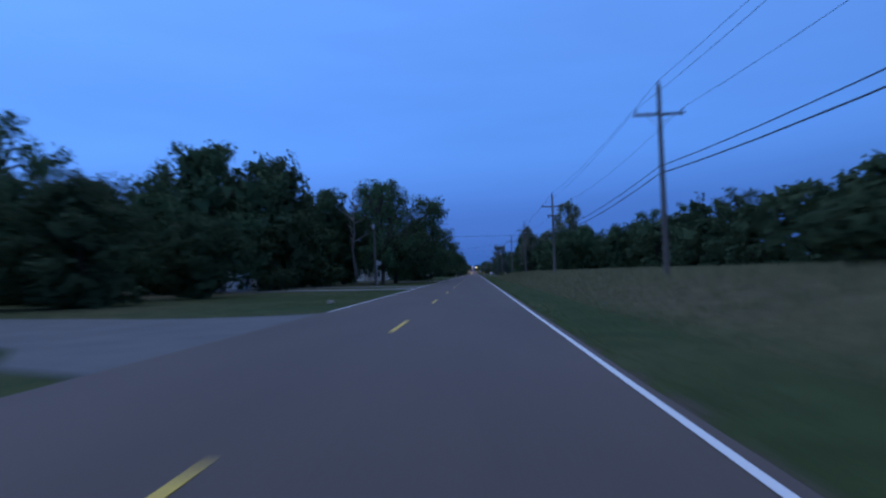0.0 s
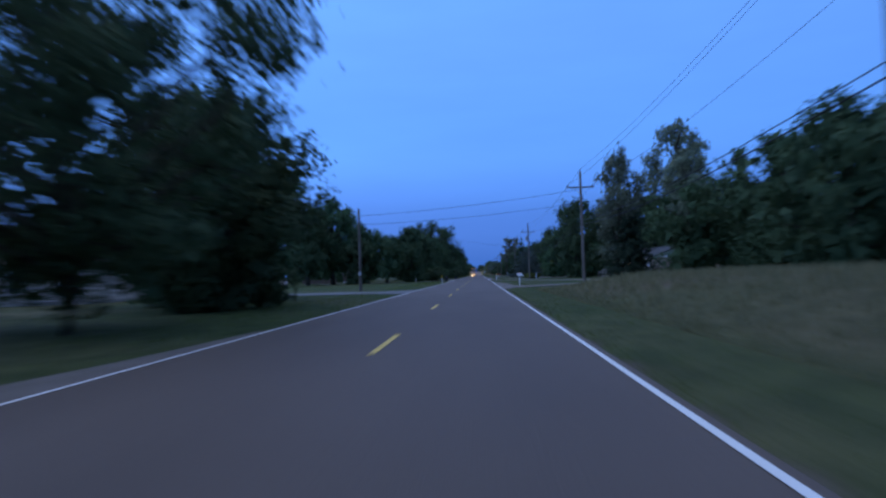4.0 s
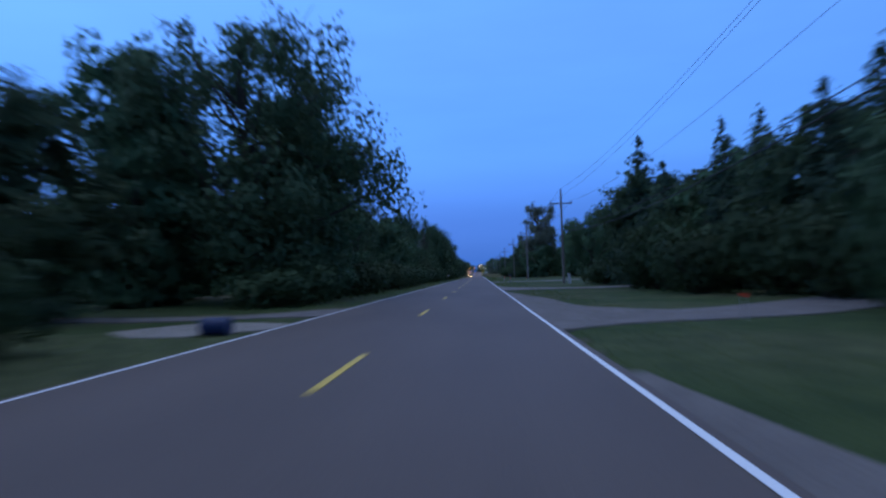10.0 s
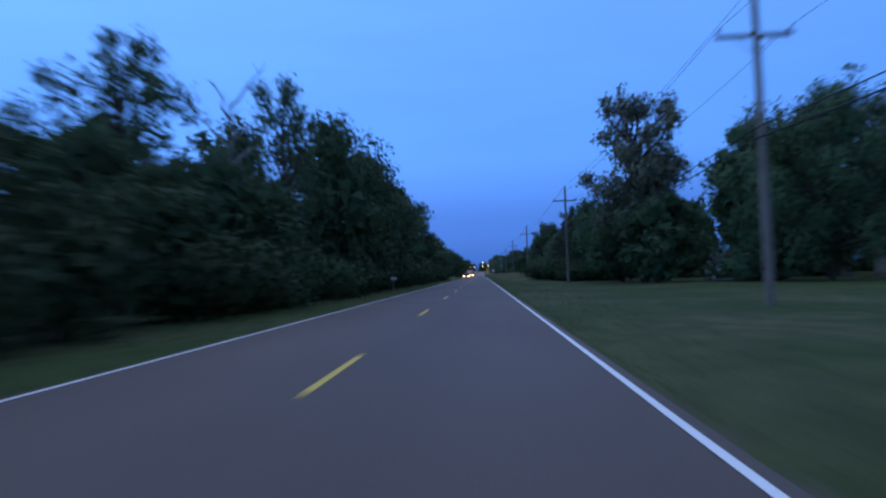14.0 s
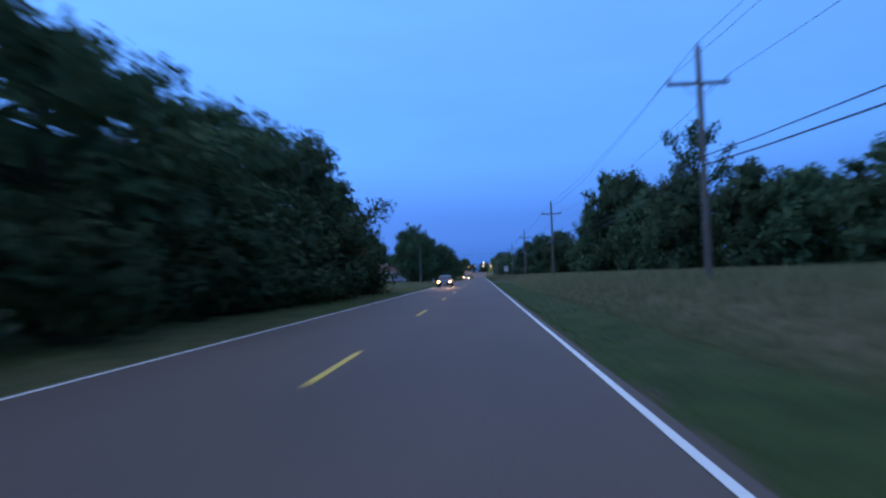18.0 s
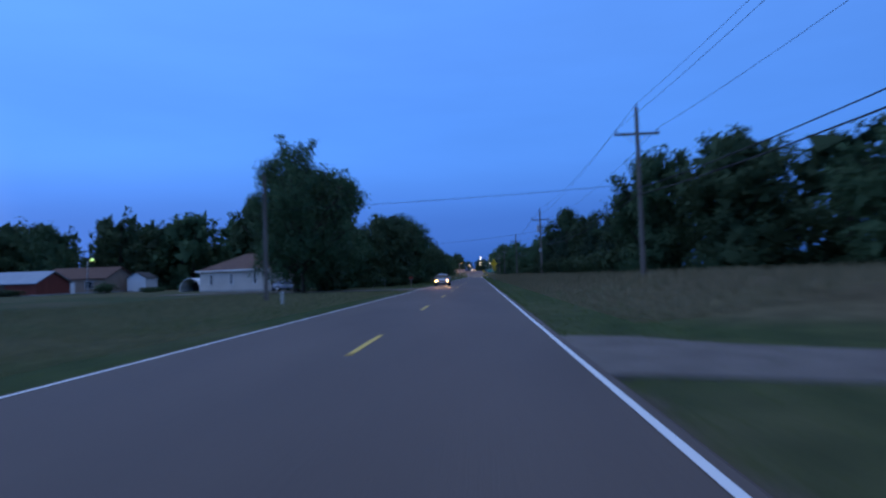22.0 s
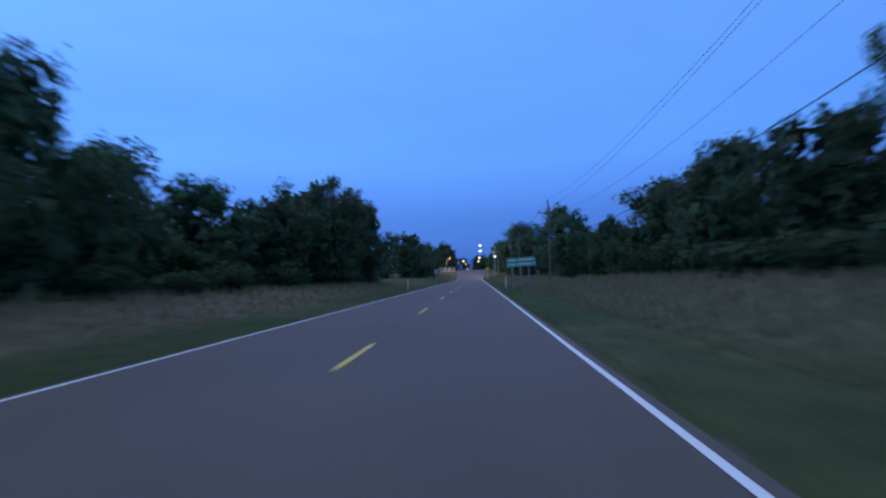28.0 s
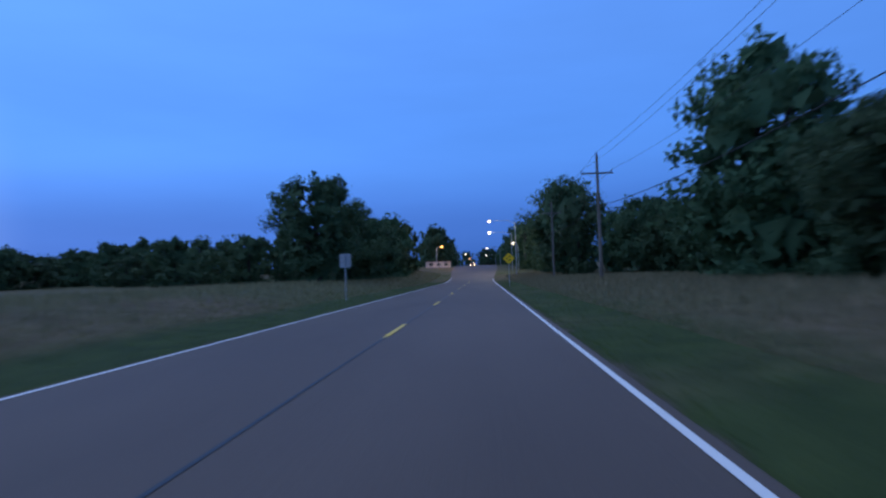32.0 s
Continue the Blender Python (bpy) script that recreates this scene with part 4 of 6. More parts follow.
plant("oak", -20.5, 738, 8.0, 8)
plant("oak", -23.5, 747, 9.4, 8)
plant("airy", -12.4, 738, 11.6, 7.47)
plant("airy", -12.2, 743, 11.6, 6.32)
plant("oak", -11.7, 750.5, 10.2, 6.6)
plant("oak", -14.2, 745.5, 10.0, 6.4)
plant("oak", -13.2, 752.5, 6.4, 6.6)
plant("oak", -18, 748, 10.5, 9)
belt("far", 648, 712, -34, -21, 8, 10.5, 6, 8.5)
belt("shrub", 622, 664, -10.2, -8.8, 1.2, 2.4, 6.5, 4, group="roadside shrubs")
belt("shrub", 668, 752, -13.4, -11.6, 1.4, 2.4, 6.5, 4, group="roadside shrubs")
# meadow on the left near the end, with single trees
plant("oak", -14.2, 816, 11.4, 9.72)
plant("oak", -14, 828, 9.69, 8.64)
plant("oak", -13.2, 838, 8.67, 8.64)
plant("far", -13.5, 856, 11.2, 9)
plant("far", -13.4, 872, 9.2, 9)
plant("far", -27, 858, 8.6, 11)
belt("far", 866, 888, -20, -13.5, 9.4, 11.9, 6, 9)
belt("far", 926, 1060, -17, -10.5, 9.6, 12.6, 7, 9)
belt("far", 698, 736, -26, -19, 6, 7.2, 4.5, 7)
belt("far", 698, 738, 21, 28, 6, 7.5, 4.5, 7)
belt("far", 835, 905, -112, -26, 6.4, 9.2, 2.2, 7.5, group="trees beyond the meadow")
belt("far", 846, 880, -112, -28, 4.0, 5.6, 2.6, 8, group="trees beyond the meadow")
belt("far", 840, 1000, -210, -90, 7.0, 9.5, 3.2, 13, group="trees beyond the meadow")
# right of the road, from the start
plant("shrub", 15.2, 21, 3.3, 7, group="roadside shrubs")
plant("shrub", 17.5, 14, 5, 7, group="roadside shrubs")
belt("far", 40, 150, 34, 44, 8.8, 11.8, 6.5, 9)
belt("far", 20, 160, 46, 60, 9, 12, 9, 10)
plant("airy", 40, 108, 12.2, 8.64)
plant("airy", 38, 126, 12.9, 9.72)
plant("airy", 38, 85, 11.2, 8.64)
plant("cotton", 36, 206, 17.4, 9.5)
plant("cotton", 32.0, 192, 23.5, 11)
plant("oak", 24, 146, 11.2, 9.18)
plant("oak", 21, 133, 9.79, 8.1)
plant("oak", 27, 137, 10.4, 8.64)
plant("oak", 31, 128, 10, 8.64)
plant("cedar", 16.5, 161, 9.8, 5)
plant("oak", 19.5, 152, 8.67, 7.56)
plant("cotton", 15.5, 161.5, 13.5, 5.5)
plant("cotton", 21, 156, 12, 6)
plant("oak", 20, 217.5, 15.3, 10.8)
plant("oak", 25, 210, 14.1, 10.3)
plant("oak", 30, 203, 14.3, 9.72)
plant("airy", 34, 196, 14.5, 9.72)
plant("oak", 37, 186, 12.2, 9.72)
plant("oak", 36, 176, 11.2, 9.72)
belt("far", 150, 260, 40, 56, 11, 14, 7, 11)
belt("far", 206, 240, 31, 40, 8, 10, 5, 9)
belt("shrub", 184.4, 190, 23.2, 23.7, 0.5, 0.8, 1.5, 1.5, group="garden shrubs")
plant("shrub", 31.0, 182.0, 2.0, 2.6, group="garden shrubs")
belt("shrub", 210, 222, 21, 29, 2.2, 3.2, 2.6, 5, group="roadside shrubs")
plant("oak", 18, 229, 9.18, 7.56)
plant("oak", 21.0, 265, 13.6, 9.6)
plant("oak", 29.5, 252, 10, 9.72)
plant("oak", 24.5, 271, 14.1, 10.8)
plant("oak", 25, 261, 10.4, 8.64)
plant("spruce", 13.3, 256, 7.4, 8.2)
plant("spruce", 15.4, 262.5, 7.0, 6.5)
plant("arbor", 18.6, 258.6, 4.2, 2.2, group="pair of evergreens")
plant("arbor", 20.6, 258, 4.6, 2.6, group="pair of evergreens")
plant("cedar", 17, 273.5, 9.6, 5)
plant("cedar", 18, 279, 9.8, 5)
plant("cedar", 18, 285.5, 10.2, 4.6)
plant("cedar", 17.5, 289.5, 10.6, 4.6)
plant("cedar", 16, 297, 9.4, 5)
plant("cedar", 15.8, 303, 12.6, 5.4)
plant("oak", 17, 304, 10.4, 8.64)
plant("oak", 19, 310, 10, 8.1)
plant("oak", 19, 317, 8.77, 6.48)
belt("oak", 272, 303, 20, 23, 8.6, 10.4, 7, 8.5)
belt("shrub", 262, 294, 12.5, 15, 3.4, 6.0, 3.6, 5.5, group="roadside shrubs")
belt("shrub", 303, 318, 13.5, 16, 2.2, 3.4, 5, 5, group="roadside shrubs")
belt("far", 280, 345, 34, 48, 9, 12, 7, 10)
plant("clump", 12.4, 227.5, 1.25, 4.4)
# behind the lawn on the right
plant("far", 40, 441, 19.5, 13)
plant("cotton", 42.9, 413, 18.8, 9.4)
plant("oak", 36, 413, 18.6, 12.6)
plant("far", 42, 387, 15.2, 10)
plant("oak", 42, 366, 12.2, 10)
plant("oak", 46, 375, 13.5, 10.5)
plant("oak", 52, 381, 14.2, 11)
plant("oak", 49.5, 401, 14.0, 11)
belt("far", 428, 438, 46, 78, 12, 14.5, 1.2, 11)
plant("far", 44, 357, 12.8, 9)
plant("oak", 40, 378, 12.2, 10.5)
belt("far", 345, 440, 52, 66, 11.5, 15, 6, 11)
plant("cotton", 17.8, 408.5, 19.8, 10.6)
plant("cotton", 19.5, 413.5, 14.5, 7)
plant("oak", 18, 405, 8.77, 8.64)
plant("oak", 25, 401, 14.6, 10.2)
plant("spread", 28.5, 396, 15.4, 14)
plant("oak", 36.5, 394.5, 6.5, 5.5)
plant("oak", 17, 414, 9.38, 8.64)
plant("oak", 17, 424, 9.38, 8.64)
plant("oak", 16.5, 432, 11.4, 7.56)
plant("cedar", 16, 429.5, 10, 5.5)
plant("cedar", 15.2, 436, 10.6, 5)
plant("cedar", 14.6, 441, 8.6, 6)
plant("cedar", 15.4, 448, 7.2, 6)
plant("cedar", 17.5, 445, 10.6, 5.4)
plant("shrub", 12.2, 444.5, 3.6, 5.6, group="roadside shrubs")
plant("shrub", 14.6, 440, 4.0, 5.6, group="roadside shrubs")
plant("shrub", 11.0, 449, 3.0, 4.6, group="roadside shrubs")
plant("shrub", 13.0, 450.5, 3.4, 5.2, group="roadside shrubs")
plant("shrub", 10.3, 441.5, 3.2, 5.0, group="roadside shrubs")
plant("shrub", 12.9, 437.5, 3.6, 5.6, group="roadside shrubs")
belt("shrub", 424, 450, 12.5, 14, 2.4, 3.8, 4, 5, group="roadside shrubs")
belt("far", 425, 470, 22, 32, 9, 12, 7, 9)
# right of the rough field
belt("far", 478, 515, 38, 52, 9, 11.5, 7, 9)
belt("far", 484, 500, 33, 42, 7, 9, 3, 8)
belt("far", 506, 556, 31, 40, 8, 10.5, 4.5, 8.5)
plant("oak", 30, 499, 9.4, 8)
plant("oak", 31, 489, 9.6, 8.5)
plant("oak", 36, 482, 10.5, 9)
plant("oak", 27, 503, 11, 8.64)
plant("airy", 27.5, 517.5, 19, 9.72)
plant("oak", 24, 513, 11.4, 9.72)
plant("oak", 24, 526, 12.2, 9.4)
plant("oak", 23.5, 534, 15.5, 10.3)
plant("oak", 22.5, 541, 16.5, 10.3)
plant("oak", 21, 547, 7.6, 9.0)
plant("oak", 19.2, 539, 10.6, 5.6)
plant("oak", 24, 559, 8.98, 8.64)
plant("oak", 22, 568.5, 7.34, 7.02)
plant("oak", 18.2, 578.5, 9.3, 8.64)
plant("oak", 20, 584.5, 10.6, 8.64)
plant("oak", 15.2, 586.5, 9.59, 6.91)
plant("oak", 16.5, 597, 8.16, 6.48)
belt("far", 560, 700, 26, 36, 8, 10.5, 7, 9)
plant("cedar", 17.3, 609.5, 6.8, 3.6)
plant("cedar", 17.6, 613.5, 7, 3.6)
plant("oak", 17.5, 624, 8.57, 6.48)
plant("cedar", 16.5, 618, 6.4, 4)
plant("cedar", 14, 626, 6.2, 3.6)
plant("oak", 17.2, 642, 11.6, 8.2)
plant("cedar", 15.2, 653.5, 9, 4.4)
plant("cedar", 16.8, 648, 8.4, 4.2)
belt("oak", 604, 640, 19, 23, 7, 8.6, 8, 7)
belt("oak", 658, 690, 16, 20, 7.0, 8.6, 7, 7)
plant("airy", 18.2, 697, 10.4, 4.86)
plant("oak", 17.2, 702, 7.55, 6.48)
plant("oak", 16, 709, 7.96, 7.6)
plant("oak", 17.2, 714.5, 7.9, 7.02)
plant("oak", 16.4, 722.5, 8.0, 7.4)
belt("shrub", 690, 728, 13, 15, 1.8, 2.8, 5, 4.5, group="roadside shrubs")
belt("shrub", 590, 660, 13, 15.5, 1.8, 3.0, 6, 4.5, group="roadside shrubs")
plant("oak", 13.8, 753, 6.2, 5.0)
plant("oak", 16.2, 739, 4.69, 5.4)
plant("oak", 15.8, 738, 6.94, 5.4)
plant("oak", 20.5, 757, 7.14, 7.02)
plant("oak", 16.4, 768, 5.2, 6)
plant("oak", 17.4, 779, 7.6, 7.4)
plant("oak", 24.5, 780, 7.14, 7.56)
plant("oak", 17.8, 783, 7.55, 6.48)
plant("oak", 18.8, 792.5, 14.0, 12.2)
plant("oak", 23, 797, 11.2, 9.72)
plant("oak", 26, 806, 9.69, 8.64)
plant("far", 26, 839, 11, 9)
belt("far", 800, 850, 27, 36, 9, 11, 7, 9)
plant("mid", 21, 845, 9.4, 9)
plant("mid", 25, 830, 9.6, 9)
plant("oak", 15.8, 858.5, 16.4, 15)
plant("oak", 22, 836, 10.5, 9.5)
plant("oak", 24.5, 816, 9.4, 8.5)
plant("far", 16.5, 868, 14.6, 11)
plant("far", 15.5, 846, 12.5, 9)
belt("far", 876, 1060, 11.5, 17, 10, 13.3, 7, 9, group="trees by the far road")
belt("far", 720, 860, 42, 58, 9, 11.5, 9, 10)
belt("far", 1100, 1250, -90, 90, 8.6, 12.4, 4.5, 12, group="trees by the far road")
wood(1098, 1104, -9, 9, 10.4, 12.4, 1.5, 11)
# tree lines that close the fields behind the start
belt("far", -60, 20, -60, -30, 9, 13, 13, 13)
belt("far", 60, 330, -96, -76, 10, 13, 8, 14)
belt("far", -60, 20, 36, 60, 9, 13, 13, 13)


# ---------------------------------------------------------------- utility poles and wires
POLE_X, ARM_Z = 11.2, 8.85
POLE_YS = [-22, 30.5, 73, 115, 157, 217.5, 262, 318.5, 368.3, 414, 470, 523.5, 574, 628, 685, 752, 805, 837, 890, 950, 1010]
WITH_CAN = {217.5, 628}
LOW_ARM = {73}
WITH_BOX = {628}


def utility_pole(x, y, top, arm_z, can=False, sign_box=False, arm=True, low_arm=False, label="weathered wooden utility pole with a crossarm"):
    arm_z, top = arm_z - ground_z(x, y), top - ground_z(x, y)
    e = thing("utility_pole", x, y, ground_z(x, y), label, "utility pole", "poles along the road")
    part("shaft", rod((0, 0, -0.4), (0, 0, top), 0.16, 0.10, 12), M_POLE, e)
    if arm:
        bm = boxes((0, 0.13, arm_z, 2.5, 0.10, 0.13, 0, 0, 0, 0.012))
        part("crossarm", bm, M_POLE, e)
        bm = bmesh.new()
        for s in (-1, 1):
            cyl(bm, (0, 0.12, arm_z - 0.62), (0.62 * s, 0.16, arm_z - 0.06), 0.016, seg=5)
        part("brace", bm, M_STEEL, e)
        for px, pz in ((-1.15, arm_z + 0.07), (1.15, arm_z + 0.07), (0, top)):
            bm = rod((px, 0.13 if px else 0, pz), (px, 0.13 if px else 0, pz + 0.10), 0.018, seg=6)
            cyl(bm, (px, 0.13 if px else 0, pz + 0.08), (px, 0.13 if px else 0, pz + 0.14), 0.062, 0.062, 9)
            cyl(bm, (px, 0.13 if px else 0, pz + 0.14), (px, 0.13 if px else 0, pz + 0.20), 0.050, 0.030, 9)
            part("insulator", bm, M_PORCELAIN, e)
    if low_arm:
        part("crossarm", boxes((-0.1, -0.13, arm_z - 1.15, 1.1, 0.10, 0.12, 0, 8, 0, 0.012)), M_POLE, e)
        for px in (-0.5, 0.3):
            part("cutout", rod((px, -0.16, arm_z - 1.42), (px, -0.16, arm_z - 1.0), 0.05, 0.04, 8), M_PORCELAIN, e)
    if can:
        c = part("transformer", rod((-0.34, -0.1, arm_z - 1.75), (-0.34, -0.1, arm_z - 0.95), 0.19, seg=16), M_GREY_PAINT, e, "grey transformer can")
        part("lid", rod((-0.34, -0.1, arm_z - 0.95), (-0.34, -0.1, arm_z - 0.87), 0.20, 0.12, 16), M_GREY_PAINT, c)
        part("bushing", rod((-0.34, -0.04, arm_z - 0.90), (-0.34, -0.04, arm_z - 0.64), 0.035, 0.02, 8), M_PORCELAIN, c)
        for dz in (1.1, 1.5):
            part("bracket", boxes((-0.12, -0.05, arm_z - dz, 0.16, 0.08, 0.06)), M_STEEL, c)
    if sign_box:
        part("meter_box", boxes((-0.12, -0.24, 3.7, 0.42, 0.24, 0.52, 0, 0, 0, 0.03)), M_GREY_PAINT, e, "pale grey equipment box")
    return e


for y in POLE_YS:
    utility_pole(POLE_X, y, 10.3, ARM_Z, can=y in WITH_CAN, low_arm=y in LOW_ARM, sign_box=y in WITH_BOX)
LEFT_POLES = [(-10.4, 74, 7.6), (-9.4, 157.5, 7.7), (-11.3, 577.5, 8.0), (-10.5, 246, 8.0)]
for x, y, top in LEFT_POLES:
    e = utility_pole(x, y, top, top, arm=False, label="bare wooden service pole")
    if y == 157.5:
        part("meter_box", boxes((0.0, -0.24, 1.6, 0.26, 0.18, 0.36, 0, 0, 0, 0.03)), M_GREY_PAINT, e, "pale grey meter box")
    if y == 74:
        part("street_light_head", boxes((-0.1, 0, top - 0.35, 0.30, 0.35, 0.55, 0, 0, 0, 0.06)), M_GREY_PAINT, e)
        part("notice_board", boxes((0.42, -0.03, 2.75, 0.55, 0.05, 0.50, 0, 0, 0, 0.01)), M_GREY_PAINT, e, "pale blank board on the pole")
        part("conduit", rod((0.2, 0, -0.1), (0.2, 0, 3.2), 0.05, seg=8), M_STEEL, e)


def hang(bm, a, b, sag, radius, n=10):
    pts = []
    for i in range(n + 1):
        t = i / n
        p = Vector(a).lerp(Vector(b), t)
        p.z -= 4 * sag * t * (1 - t)
        pts.append(p)
    verts, faces = [], []
    tube(verts, faces, pts, [radius] * len(pts), 4)
    vs = [bm.verts.new(v) for v in verts]
    for f in faces:
        bm.faces.new([vs[i] for i in f])


def line_along(name, dx, z, radius, sag, label, until=2000, lift=0.0):
    """Spans from pole to pole. lift: how much higher the first and last stretches hang."""
    e = thing(name, POLE_X + dx, POLE_YS[0], 0, label, "cable", "overhead lines")

    def height(y):
        return z + lift * (1 - smooth_step(40, 120, y) + smooth_step(660, 700, y) + smooth_step(270, 310, y) - smooth_step(330, 360, y))

    for y0, y1 in zip(POLE_YS, POLE_YS[1:]):
        if y1 <= until:
            bm = bmesh.new()
            hang(bm, (0, y0 - POLE_YS[0], height(y0)), (0, y1 - POLE_YS[0], height(y1)), sag * ((y1 - y0) / 50) ** 2, radius)
            part("span", bm, M_WIRE, e)


line_along("power_line", -1.15, ARM_Z + 0.26, 0.011, 0.75, "thin overhead power line on the crossarms")
line_along("power_line", 1.15, ARM_Z + 0.26, 0.011, 0.8, "thin overhead power line on the crossarms")
line_along("power_line", 0.0, 10.5, 0.012, 0.7, "thin overhead power line on the pole tops")
line_along("telephone_cable", -0.16, 5.75, 0.022, 0.75, "black sagging telephone cable", lift=0.45)
line_along("telephone_cable", -0.16, 5.4, 0.028, 0.8, "thick black sagging telephone cable", 690, 0.45)


def crossing(a, b, sag, radius, label="service wire crossing over the road"):
    bm = bmesh.new()
    hang(bm, a, b, sag, radius, 14)
    tagged(new("service_wire", mesh_of("service_wire", bm, M_WIRE)), label, "cable", "overhead lines")


crossing((-10.4, 74, 6.2), (10.8, 73, 5.6), 0.25, 0.015)
crossing((-9.4, 157.5, 7.0), (10.8, 157, 8.6), 0.25, 0.016)
crossing((-9.4, 157.5, 6.2), (10.8, 157, 7.4), 0.3, 0.014)
crossing((-9.4, 157.5, 6.6), (-34, 152, 4.6), 0.4, 0.012)
crossing((-12.6, 237, 11.0), (10.8, 217.5, 5.75), 0.3, 0.013)
crossing((-11.3, 577.5, 5.75), (10.8, 574, 6.0), 0.12, 0.013)
crossing((-11.3, 577.5, 6.6), (-27, 614, 3.2), 0.4, 0.012)
crossing((-13, 640, 6.2), (10.8, 628, 7.2), 0.35, 0.014)


# ---------------------------------------------------------------- buildings
def wall_box(w, d, h, t=0.2):
    """Four walls of that thickness with the corner at 0, 0."""
    return boxes((w / 2, t / 2, h / 2, w, t, h), (w / 2, d - t / 2, h / 2, w, t, h),
                 (t / 2, d / 2, h / 2, t, d - 2 * t, h), (w - t / 2, d / 2, h / 2, t, d - 2 * t, h))


def hip_roof(w, d, h, rise, over=0.45):
    bm = bmesh.new()
    x0, x1, y0, y1 = -over, w + over, -over, d + over
    k = min(w, d) / 2
    low = [bm.verts.new((x, y, h - 0.02)) for x, y in ((x0, y0), (x1, y0), (x1, y1), (x0, y1))]
    if w >= d:
        top = [bm.verts.new((k, d / 2, h + rise)), bm.verts.new((w - k, d / 2, h + rise))]
        for f in ((low[0], low[1], top[1], top[0]), (low[1], low[2], top[1]), (low[2], low[3], top[0], top[1]), (low[3], low[0], top[0])):
            bm.faces.new(f)
    else:
        top = [bm.verts.new((w / 2, k, h + rise)), bm.verts.new((w / 2, d - k, h + rise))]
        for f in ((low[0], low[1], top[0]), (low[1], low[2], top[1], top[0]), (low[2], low[3], top[1]), (low[3], low[0], top[0], top[1])):
            bm.faces.new(f)
    bm.faces.new(low[::-1])
    return bm


def gable_roof(w, d, h, rise, over=0.35, along="x", thick=0.14):
    """Two slabs that meet at a ridge along x or y."""
    s = d if along == "x" else w
    L = w if along == "x" else d
    o = over
    g_ = rise / (s / 2)
    pts = [(-o, h - o * g_), (s / 2, h + rise), (s + o, h - o * g_), (s + o, h - o * g_ + thick), (s / 2, h + rise + thick), (-o, h - o * g_ + thick)]
    bm = prism(pts, -o, L + o)
    if along == "x":
        for v in bm.verts:
            v.co = Vector((v.co.y, v.co.x, v.co.z))
        bmesh.ops.recalc_face_normals(bm, faces=bm.faces[:])
    return bm


def window_in(parent, x, y, z, w, h, facing, lit=False, arch=False, bars=1):
    """A framed window on a wall. facing: the wall's outward side, 's' (-y) or 'w' (-x) or 'e' (+x)."""
    turn = {"s": 0, "w": -90, "e": 90}[facing]
    m = pose(x, y, z, 0, 0, turn)

    def put(name, bm, mat, par, label=""):
        bm.transform(m)
        return part(name, bm, mat, par, label)

    t = 0.07
    fr = boxes((0, -0.02, h / 2 + t / 2, w + 2 * t, 0.10, t), (0, -0.03, -h / 2 - t / 2, w + 2 * t + 0.08, 0.13, t),
               (-w / 2 - t / 2, -0.02, 0, t, 0.10, h), (w / 2 + t / 2, -0.02, 0, t, 0.10, h))
    for b in range(bars):
        box(fr, 0, -0.015, h * ((b + 1) / (bars + 1) - 0.5), w, 0.05, 0.04)
    win = put("window", fr, M_TRIM, parent)
    put("pane", boxes((0, -0.006, 0, w, 0.02, h)), M_PANE_LIT if lit else M_PANE, win, "glass lit from inside" if lit else "")
    if arch:
        pts = [(w / 2 * math.cos(a), h / 2 + t + 0.30 * math.sin(a)) for a in [math.pi * i / 12 for i in range(13)]]
        put("arch_light", prism(pts, -0.05, -0.01), M_PANE, win)
    return win


def shell(name, x, y, w, d, h, wall, label, category="house", turn=0.0):
    e = thing(name, x, y, ground_z(x + w / 2, y) - 0.02, label, category, turn=turn)
    part("wall", wall_box(w, d, h), wall, e)
    part("foundation", boxes((w / 2, d / 2, 0.08, w + 0.06, d + 0.06, 0.34)), M_CONCRETE, e)
    return e


def fascia(e, w, d, h, over=0.45):
    o = over
    part("fascia", boxes((w / 2, -o, h - 0.05, w + 2 * o, 0.03, 0.18), (w / 2, d + o, h - 0.05, w + 2 * o, 0.03, 0.18),
                         (-o, d / 2, h - 0.05, 0.03, d + 2 * o, 0.18), (w + o, d / 2, h - 0.05, 0.03, d + 2 * o, 0.18)), M_TRIM, e)


def gable_ends(e, w, d, h, rise, along, mat):
    if along == "x":
        for x0 in (0.02, w - 0.22):
            bm = prism([(0, h), (d, h), (d / 2, h + rise)], x0, x0 + 0.2)
            for v in bm.verts:
                v.co = Vector((v.co.y, v.co.x, v.co.z))
            bmesh.ops.recalc_face_normals(bm, faces=bm.faces[:])
            part("gable", bm, mat, e)
    else:
        for y0 in (0.02, d - 0.22):
            part("gable", prism([(0, h), (w, h), (w / 2, h + rise)], y0, y0 + 0.2), mat, e)


# garage, low house and shed by the first drives
e = shell("garage", -27.0, 59.5, 4.0, 6.5, 2.4, M_WHITE_SIDING, "small white garage at the end of a concrete drive", "garage")
part("roof", gable_roof(4.0, 6.5, 2.4, 1.0, along="y"), M_GREY_SHINGLE, e)
gable_ends(e, 4.0, 6.5, 2.4, 1.0, "y", M_WHITE_SIDING)
door = part("garage_door", boxes((2.0, -0.03, 1.05, 2.7, 0.06, 2.05, 0, 0, 0, 0.01)), M_TRIM, e)
for k in range(3):
    part("groove", boxes((2.0, -0.062, 0.55 + 0.5 * k, 2.66, 0.006, 0.03)), M_GREY_PAINT, door)
e = shell("house", -33, 80, 9.6, 8.0, 2.5, M_CREAM, "low pale house half hidden by trees")
part("roof", gable_roof(9.6, 8.0, 2.5, 1.5), M_SHINGLE, e)
